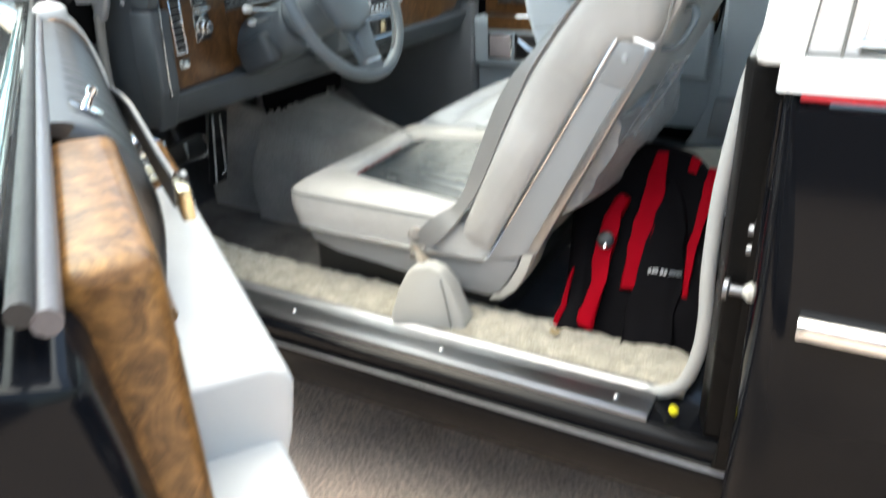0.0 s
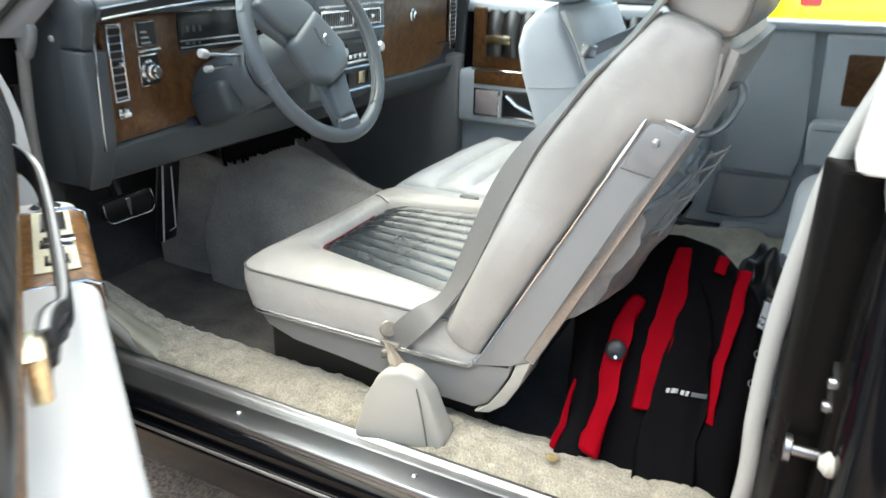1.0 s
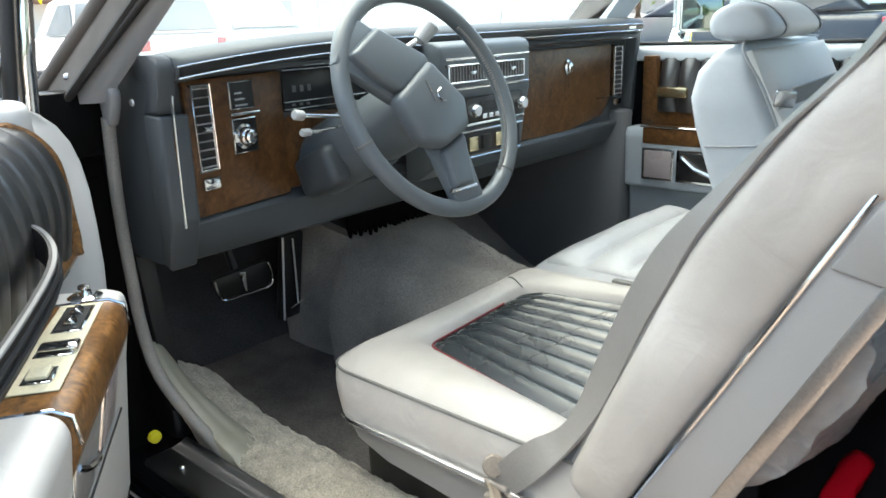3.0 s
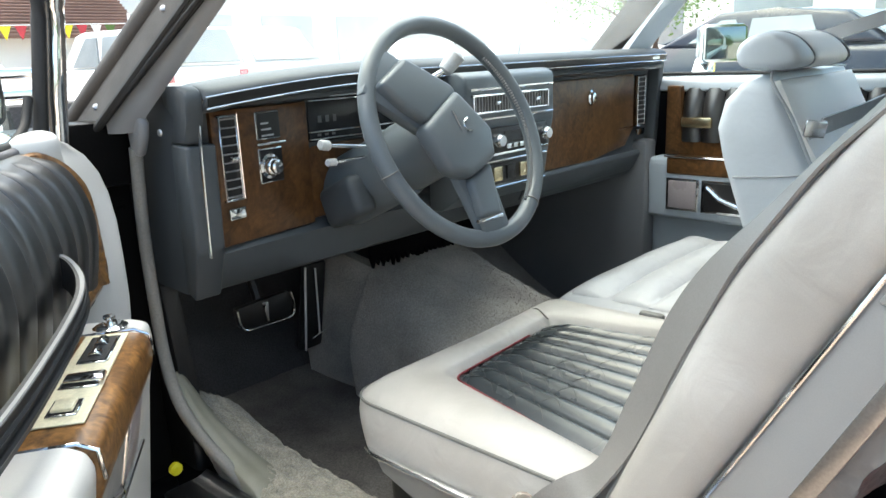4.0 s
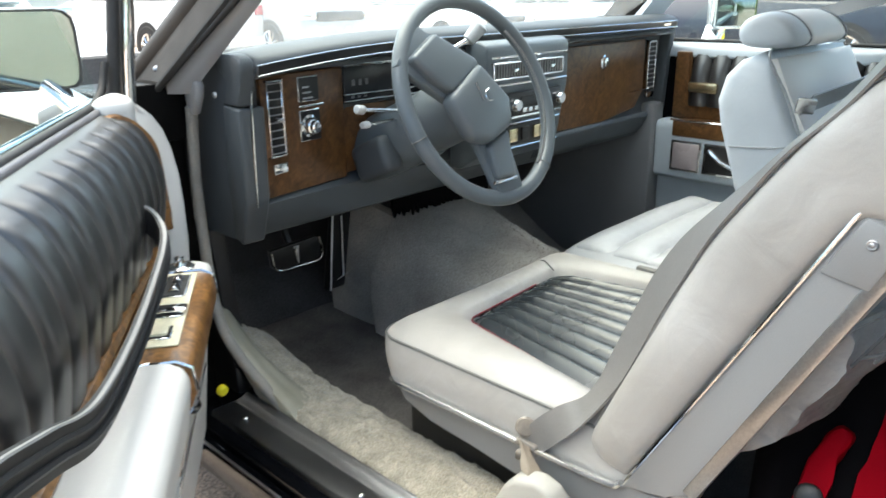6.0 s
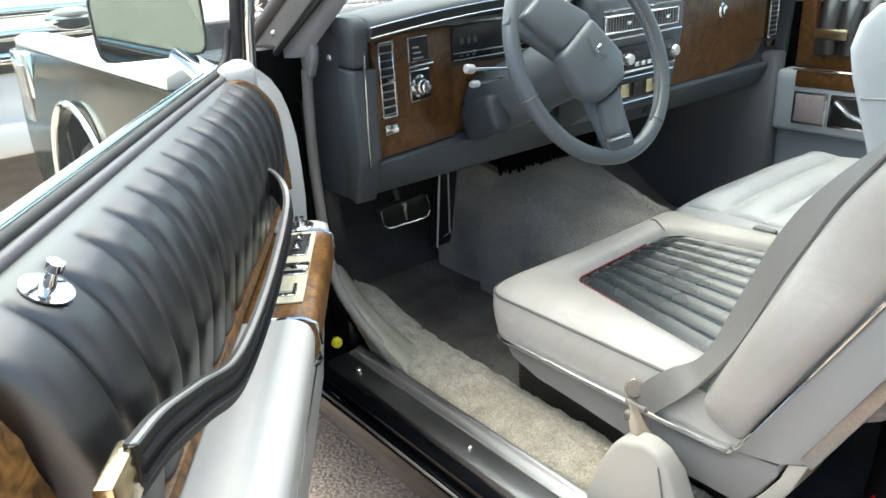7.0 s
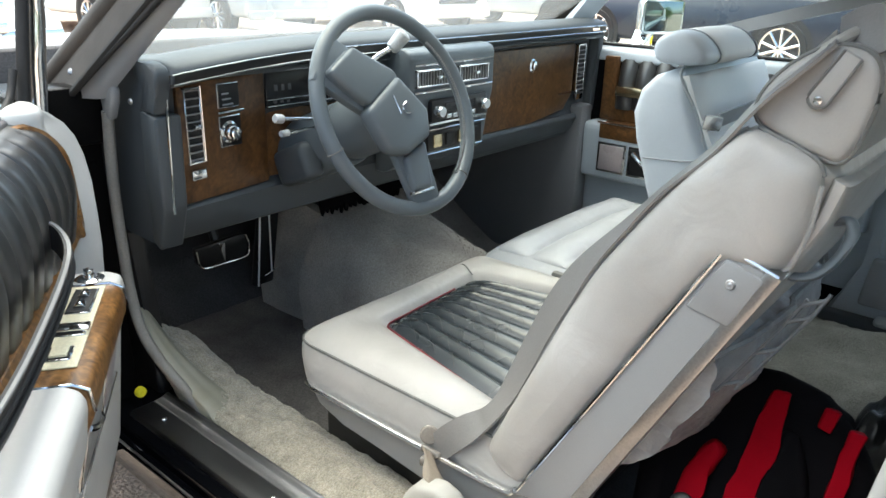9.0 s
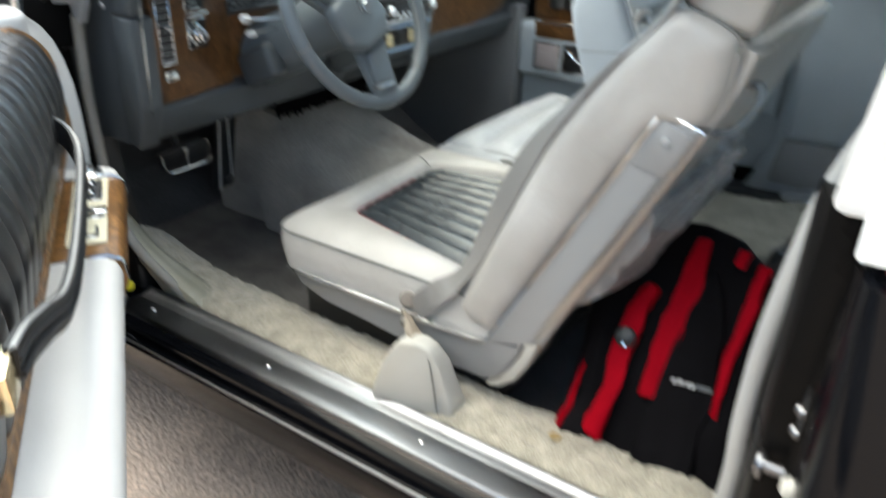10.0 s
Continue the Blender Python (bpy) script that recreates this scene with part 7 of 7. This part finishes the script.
def ppleat(u, v):
    y = -0.118 - 0.76 * u
    ph = (u * 13) % 1.0
    b = 1 - abs(2 * ph - 1) ** 2.4
    z = 0.815 + 0.150 * v
    return Vector((1.522 - 0.022 * b * math.sin(math.pi * (0.2 + 0.6 * v)) + 0.02 * v ** 2, y, z))
part("pleated_panel", thick_surface(mesh(), ppleat, 13 * 12, 10, (0.02, 0, 0)), BLACK_LEATHER, pd, "pleated black leather panel", 60)
wf = mesh()
prism(wf, [(-0.070, 0.775), (-0.070, 0.972), (-0.116, 0.972), (-0.116, 0.812), (-0.89, 0.812), (-0.89, 0.775)], "x", 1.518, 1.545, 0.005)
part("wood_frame", wf, WOOD, pd, "burl wood frame")
part("handle", box(mesh(), (1.495, -0.215, 0.856), (1.525, -0.125, 0.886), 0.005), GOLD, pd, "gilt pull handle")
part("armrest", prism(mesh(), [(1.47, 0.60), (1.465, 0.755), (1.475, 0.772), (1.545, 0.772), (1.545, 0.58)], "y", -0.88, -0.045, 0.012, 3), BLUE_PANEL, pd, "blue-grey armrest")
part("switch_housing", box(mesh(), (1.458, -0.50, 0.728), (1.53, -0.105, 0.776), 0.006), WOOD, pd)
part("chrome_line", tube(mesh(), [(1.457, -0.10, 0.778), (1.457, -0.5, 0.778)], 0.003, 6), CHROME, pd)
lampb = part("door_lamp", box(mesh(), (1.456, -0.205, 0.625), (1.475, -0.108, 0.718), 0.003), CHROME, pd, "chrome-edged pink door lamp")
part("lens", box(mesh(), (1.453, -0.198, 0.632), (1.470, -0.115, 0.711), 0.003), RED_LENS, lampb)
cup = part("handle_cup", box(mesh(), (1.456, -0.36, 0.625), (1.475, -0.212, 0.718), 0.003), CHROME, pd)
part("cup_hollow", box(mesh(), (1.454, -0.352, 0.632), (1.470, -0.220, 0.711), 0.002), BLACK_PLASTIC, cup)
part("inner_handle", tube(mesh(), [(1.452, -0.23, 0.70), (1.446, -0.27, 0.67), (1.452, -0.34, 0.645)], 0.008, 8), CHROME, cup)
g2 = part("window_glass", prism(mesh(), [(0.02, 0.985), (-0.92, 0.985), (-0.95, 1.34), (-0.40, 1.34)], "x", 1.578, 1.582), GLASS, pd, "clear side window", 40, False)
g2.visible_shadow = False
part("window_trim", tube(mesh(), [(1.572, 0.04, 1.001), (1.572, -0.92, 1.001)], 0.006, 8), CHROME, pd)
part("window_seal", tube(mesh(), [(1.56, 0.04, 1.003), (1.56, -0.92, 1.003)], 0.005, 8), RUBBER, pd)
PMM = pose(1.75, -0.125, 1.084, 0, 0, -35)
pm = part("door_mirror", loft(mesh(), [[PMM @ Vector((0.074 * a * s1, 0.045 - 0.07 * k, 0.055 * b * s1)) for a, b in oct8] for k, s1 in ((0.0, 0.72), (0.4, 0.95), (0.9, 1.0), (1.0, 0.97))]), CHROME, pd, "chrome door mirror", 30)
part("mirror_face", box(mesh(), (-0.064, -0.0295, -0.046), (0.064, -0.024, 0.046), 0.002, 2, PMM), MIRROR, pm, "mirror glass")
part("mirror_stem", prism(mesh(), [(1.66, 0.955), (1.76, 0.955), (1.76, 1.04), (1.72, 1.045)], "y", -0.11, -0.06, 0.008), CHROME, pm)


# ---- outside ----
bm = mesh()
n = 60
half = [-600, -200, -60, -20, -6] + [-3 + 0.12 * k for k in range(56)] + [5, 8, 14, 30, 80, 240, 600]
gv = [[bm.verts.new((x - 0.5, y - 0.3, (0.006 * noise.noise(Vector((x * 2.2, y * 2.2, 0))) if abs(x) < 4 and abs(y) < 4 else 0.0))) for y in half] for x in half]
for i in range(len(half) - 1):
    for j in range(len(half) - 1):
        bm.faces.new((gv[i][j], gv[i + 1][j], gv[i + 1][j + 1], gv[i][j + 1]))
tagged(part("ground", bm, ASPHALT), "worn brown gritty ground of a car park", "ground", "", "structure")
rnd = random.Random(11)
verts, faces = [], []
for i in range(5200):
    x, y = rnd.uniform(-1.5, -0.05), rnd.uniform(-1.9, 0.25)
    s = rnd.uniform(0.001, 0.004) * (2.2 if rnd.random() < 0.03 else 1)
    k = len(verts)
    z = 0.003
    for a, b, c in ((1, 0, 0), (0, 1, 0), (-1, 0, 0), (0, -1, 0), (0, 0, 1)):
        verts.append((x + a * s * rnd.uniform(0.6, 1.3), y + b * s * rnd.uniform(0.6, 1.3), z + c * s * 0.8 + 0.002 * noise.noise(Vector((x * 2, y * 2, 0)))))
    faces += [(k, k + 1, k + 4), (k + 1, k + 2, k + 4), (k + 2, k + 3, k + 4), (k + 3, k, k + 4)]
me = bpy.data.meshes.new("gravel")
me.from_pydata(verts, [], faces)
me.materials.append(SPECK)
tagged(new("gravel", me), "loose pale gravel grains on the asphalt", "gravel", "", "stuff")


def parked_car(name, label, m, paint, length=4.5, width=1.8, height=1.45, kind="saloon", rim_mat=CHROME, rim_r=0.22):
    """A parked car, its nose towards +y of m, standing on the ground."""
    c = empty(name, label, "car", m)
    L, W, H = length / 2, width / 2, height
    belt = 0.62 * H if kind == "suv" else 0.64 * H
    if kind == "estate":
        belt = 0.70 * H
        body = [(-L, 0.32), (-L - 0.03, 0.6), (-L + 0.03, belt - 0.04), (L - 1.25, belt), (L - 0.25, belt - 0.13), (L, 0.62), (L - 0.03, 0.3)]
        cab = [(-L + 0.25, belt - 0.02), (-L + 0.75, H - 0.09), (-0.65, H), (0.15, H - 0.02), (L - 1.2, belt - 0.02)]
    elif kind == "suv":
        body = [(-L, 0.35), (-L - 0.03, 0.6), (-L, belt), (L - 0.9, belt + 0.02), (L - 0.1, belt - 0.12), (L, 0.6), (L - 0.02, 0.35)]
        cab = [(-L + 0.05, belt), (-L + 0.25, H - 0.03), (0.5, H), (0.75, H - 0.05), (L - 1.05, belt)]
    else:
        body = [(-L, 0.32), (-L - 0.02, 0.6), (-L + 0.08, belt), (L - 1.1, belt), (L - 0.1, belt - 0.18), (L, 0.55), (L - 0.03, 0.3)]
        cab = [(-L + 0.6, belt), (-L + 1.2, H - 0.02), (0.2, H), (0.5, H - 0.04), (L - 1.2, belt)]
    b = mesh()
    prism(b, body, "x", -W, W, 0.09, 3)
    part("body", b, paint, c, "", 50)
    b = mesh()
    prism(b, cab, "x", -W + 0.10, W - 0.10, 0.06, 3)
    for v in b.verts:
        if v.co.z > belt + 0.05:
            v.co.x *= 1 - 0.16 * (v.co.z - belt) / (H - belt)
    part("cabin", b, paint, c, "", 50)
    cy = [p[0] for p in cab]
    for s in (-1, 1):
        for y0, y1 in ((cy[0] + (0.35 if kind == "suv" else 0.75), -0.35), (-0.27, cy[-1] - 0.55)):
            b = mesh()
            z0, z1 = belt + 0.05, H - 0.12
            x0, x1 = (W - 0.092) * s, (W - 0.092) * (1 - 0.13) * s
            q = [Vector((x0, y0, z0)), Vector((x0, y1, z0)), Vector((x1, y1 - (0.42 if y1 > 0 else 0), z1)), Vector((x1, y0 + 0.15, z1))]
            vs = [b.verts.new(p) for p in q] + [b.verts.new(p + Vector((0.02 * s, 0, 0.004))) for p in q]
            for f in ((0, 1, 2, 3), (4, 5, 6, 7), (0, 1, 5, 4), (1, 2, 6, 5), (2, 3, 7, 6), (3, 0, 4, 7)):
                b.faces.new([vs[i] for i in f])
            part("side_window", b, SKY_GLASS, c)
    for y0, y1, s in ((cy[-1], cy[-2], 1), (cy[0], cy[1], -1)):
        b = mesh()
        q = []
        for yy, zz, t in ((y0, belt + 0.05, 0.1), (y1, H - 0.09, 0.9)):
            w = (W - 0.2) * (1 - 0.16 * t)
            q += [(-w, yy + (y1 - y0) * 0.06 + 0.012 * s, zz), (w, yy + (y1 - y0) * 0.06 + 0.012 * s, zz)]
        vs = [b.verts.new(q[i]) for i in (0, 1, 3, 2)] + [b.verts.new(Vector(q[i]) + Vector((0, 0.025 * s, 0.015))) for i in (0, 1, 3, 2)]
        for f in ((0, 1, 2, 3), (4, 5, 6, 7), (0, 1, 5, 4), (1, 2, 6, 5), (2, 3, 7, 6), (3, 0, 4, 7)):
            b.faces.new([vs[i] for i in f])
        part("windscreen" if s > 0 else "rear_window", b, SKY_GLASS, c)
    wr = 0.36 if kind in ("suv", "estate") else 0.31
    for s in (-1, 1):
        for y in (-L + 0.85, L - 0.85):
            mw = Matrix.Translation((s * (W - 0.10), y, wr)) @ pose(0, 0, 0, 0, 90 * s, 0)
            part("wheel_arch", lathe(mesh(), [(0.0001, 0.085), (wr + 0.05, 0.085), (wr + 0.05, 0.103), (0.0001, 0.103)], mw, 28), BLACK_PLASTIC, c)
            w = part("wheel", lathe(mesh(), [(0.10, -0.1), (wr - 0.03, -0.1), (wr, -0.06), (wr, 0.08), (wr - 0.03, 0.115), (rim_r + 0.01, 0.115), (rim_r, 0.09), (0.05, 0.05), (0.0001, 0.05)], mw, 28), TYRE, c)
            b = mesh()
            lathe(b, [(rim_r - 0.02, 0.10), (rim_r + 0.005, 0.12), (rim_r + 0.005, 0.09), (rim_r - 0.02, 0.085)], mw, 28)
            for k in range(10):
                a = k * math.pi / 5
                tube(b, [mw @ Vector((0.03 * math.cos(a), 0.03 * math.sin(a), 0.10)), mw @ Vector(((rim_r - 0.01) * math.cos(a), (rim_r - 0.01) * math.sin(a), 0.105))], 0.018, 6)
            lathe(b, [(0.055, 0.09), (0.05, 0.125), (0.0001, 0.128)], mw, 12)
            part("rim", b, rim_mat, w)
        part("tail_lamp", box(mesh(), (s * (W - 0.15) - 0.12, -L - 0.035, belt - 0.25), (s * (W - 0.15) + 0.12, -L + 0.05, belt - 0.08), 0.02), RED_PAINT, c)
        part("headlamp", box(mesh(), (s * (W - 0.22) - 0.16, L - 0.10, belt - 0.32), (s * (W - 0.22) + 0.16, L + 0.01, belt - 0.20), 0.02), CHROME, c)
    part("grille", box(mesh(), (-0.5, L - 0.06, belt - 0.36), (0.5, L + 0.012, belt - 0.20), 0.015), BLACK_PLASTIC, c)
    for y in (-L, L):
        part("bumper", box(mesh(), (-W + 0.03, y - 0.06, 0.32), (W - 0.03, y + 0.06, 0.48), 0.04, 3), paint, c)
    return c


parked_car("estate_car", "dark navy estate car with large chrome wheels", Matrix.Translation((10.3, 2.95, 0)) @ pose(0, 0, 0, 0, 0, -7.7), NAVY_PAINT, 4.5, 1.8, 1.50, "estate", CHROME, 0.26)
parked_car("hatchback", "bright yellow hatchback parked in the row", Matrix.Translation((11.1, -0.11, 0)) @ pose(0, 0, 0, 0, 0, -50), YELLOW_PAINT, 4.0, 1.75, 1.42)
for i, (x, y, rz, paint, lab, k) in enumerate((
        (-1.8, 13.5, 185, WHITE_PAINT, "white saloon parked across the lot", "saloon"),
        (1.6, 12.5, 178, SILVER_PAINT, "silver saloon parked across the lot", "saloon"),
        (6.0, 12.6, 3, WHITE_PAINT, "white estate car parked with its tail lamps this way", "suv"),
        (7.8, 11.6, 180, SILVER_PAINT, "silver estate car parked across the lot", "suv"),
        (11.0, 10.4, 176, WHITE_PAINT, "white saloon parked across the lot", "saloon"),
        (14.2, 9.0, 180, SILVER_PAINT, "silver saloon parked across the lot", "saloon"),
        (-4.4, 16.0, 184, RED_PAINT, "red saloon parked across the lot", "saloon"),
        (17.0, 4.5, 95, WHITE_PAINT, "white van-like car at the lot's edge", "suv"))):
    parked_car("parked_car", lab, Matrix.Translation((x, y, 0)) @ pose(0, 0, 0, 0, 0, rz), paint, 4.6, 1.8, 1.75 if k == "suv" else 1.45, k)
# pickup facing the car
pk = parked_car("pickup_truck", "white pickup truck with a wide chrome grille", Matrix.Translation((0.25, 5.65, 0)) @ pose(0, 0, 0, 0, 0, 181), WHITE_PAINT, 5.4, 1.95, 1.72, "suv")
for z in (0.78, 0.88, 0.98, 1.08):
    part("grille_bar", box(mesh(), (-0.62, 2.70, z - 0.028), (0.62, 2.76, z + 0.028), 0.012), CHROME, pk)
part("badge", lathe(mesh(), [(0.0001, 0.03), (0.11, 0.03), (0.13, 0.015), (0.13, 0)], Matrix.Translation((0, 2.755, 0.93)) @ pose(0, 0, 0, -90) @ Matrix.Diagonal((1, 0.42, 1, 1)), 24), CHROME, pk, "plain oval chrome badge")

# unseen dark wall, added to cut light and reflections from the driver's side
bm = mesh()
box(bm, (-8.4, -16, 0), (-8.0, 9, 3.6), 0.02)
tagged(part("wall_west", bm, DARK_WALL), "unseen dark wall added to cut light from the driver's side", "wall", "", "structure")
# building across the lot
bld = empty("shop_building", "long pale low building across the car park", "building")
part("wall", box(mesh(), (-16, 26, 0), (36, 34, 4.2), 0.05), PALE_WALL, bld)
part("roof", box(mesh(), (-16.4, 25.5, 4.2), (36.4, 34.4, 4.6), 0.05), WHITE_PAINT, bld)
for k in range(12):
    w = part("window", box(mesh(), (-14 + 4 * k, 25.94, 0.9), (-11.4 + 4 * k, 26.02, 3.0), 0.02), BRIGHT_GLASS, bld)
    part("window_frame", box(mesh(), (-14.1 + 4 * k, 25.9, 0.8), (-11.3 + 4 * k, 25.97, 0.9), 0.02), WHITE_PAINT, w)
# made-up building: its pale walls stand for overexposed white over the horizon
eb = empty("warehouse", "pale backdrop building added for the blown-out white beyond the cars", "building")
part("wall", box(mesh(), (36, -30, 0), (44, 24, 5.0), 0.05), PALE_WALL, eb)
part("roof", box(mesh(), (35.6, -30.4, 5.0), (44.4, 24.4, 5.3), 0.05), WHITE_PAINT, eb)
for k in range(8):
    part("window", box(mesh(), (35.94, -26 + 6 * k, 1.2), (36.03, -22.5 + 6 * k, 3.2), 0.02), SKY_GLASS, eb)
hs = empty("house", "brown-roofed house beyond the car park", "house")
part("wall", box(mesh(), (-1.5, 20, 0), (9.4, 25, 2.0), 0.03), PALE_WALL, hs)
part("roof", prism(mesh(), [(19.4, 1.95), (22.5, 4.2), (25.4, 1.95)], "x", -2.0, 9.7, 0.03), BROWN_ROOF, hs)
for k in range(26):
    part("roof_course", box(mesh(), (-2.0, 19.42 + 0.12 * k, 1.98 + 0.087 * k), (9.7, 19.52 + 0.12 * k, 2.03 + 0.087 * k), 0.01), BROWN_ROOF, hs)
# bunting
bt = empty("bunting", "string of bright pennants over the car park", "bunting")
part("cord", tube(mesh(), [(-8 + k * 0.9, 17.2, 2.16 - 0.10 * math.sin(math.pi * k / 18)) for k in range(19)], 0.012, 6), WHITE_PAINT, bt)
for x in (-8.0, 8.2):
    part("pole", tube(mesh(), [(x, 17.2, 0), (x, 17.2, 2.4)], 0.04, 8), WHITE_PAINT, bt)
for k in range(48):
    x = -7.8 + 0.33 * k
    z = 2.14 - 0.10 * math.sin(math.pi * (x + 8) / 16.2)
    b = mesh()
    prism(b, [(x - 0.13, z), (x + 0.13, z), (x, z - 0.30)], "y", 17.195, 17.205)
    part("pennant", b, (YELLOW_PAINT, RED_PAINT, WHITE_PAINT, LEAF)[k % 4], bt)


def tree(label, x, y, h, seed):
    r = random.Random(seed)
    t = empty("tree", label, "tree", Matrix.Translation((x, y, 0)))
    b = mesh()
    tube(b, smooth_path([(0, 0, 0), (0.05, 0.02, h * 0.2), (-0.04, 0.05, h * 0.4), (0.05, 0, h * 0.7)], 4), [0.16 - 0.009 * i for i in range(13)], 8)
    tips = []
    for k in range(16):
        a, z = r.uniform(0, 6.28), h * r.uniform(0.25, 0.65)
        l = h * r.uniform(0.18, 0.32)
        e = Vector((math.cos(a) * l, math.sin(a) * l, z + l * r.uniform(0.3, 0.9)))
        tube(b, smooth_path([(0, 0, z), tuple(e * 0.5 + Vector((0, 0, z * 0.5 + 0.1))), tuple(e)], 3), [0.05, 0.045, 0.04, 0.035, 0.03, 0.02, 0.012], 6)
        tips.append(e)
    part("trunk", b, BARK, t)
    vs, fs = [], []
    for e in tips:
        for q in range(260):
            p = e + Vector((r.gauss(0, 0.42), r.gauss(0, 0.42), r.gauss(0, 0.36)))
            s = r.uniform(0.05, 0.11)
            u = Vector((r.uniform(-1, 1), r.uniform(-1, 1), r.uniform(-0.6, 0.6))).normalized() * s
            w = u.orthogonal().normalized() * s * 0.5
            k = len(vs)
            vs += [tuple(p - u), tuple(p + w), tuple(p + u), tuple(p - w)]
            fs.append((k, k + 1, k + 2, k + 3))
    me = bpy.data.meshes.new("crown")
    me.from_pydata(vs, [], fs)
    me.materials.append(LEAF)
    cr = new("crown", me)
    cr.parent = t
    return t


tree("young street tree with bright green leaves", 21.0, 10.4, 6.0, 3)
tree("young street tree with bright green leaves", 26.0, 12.4, 6.8, 4)
tree("low bushy green tree behind the parked car", 1.3, -9.5, 2.3, 5)
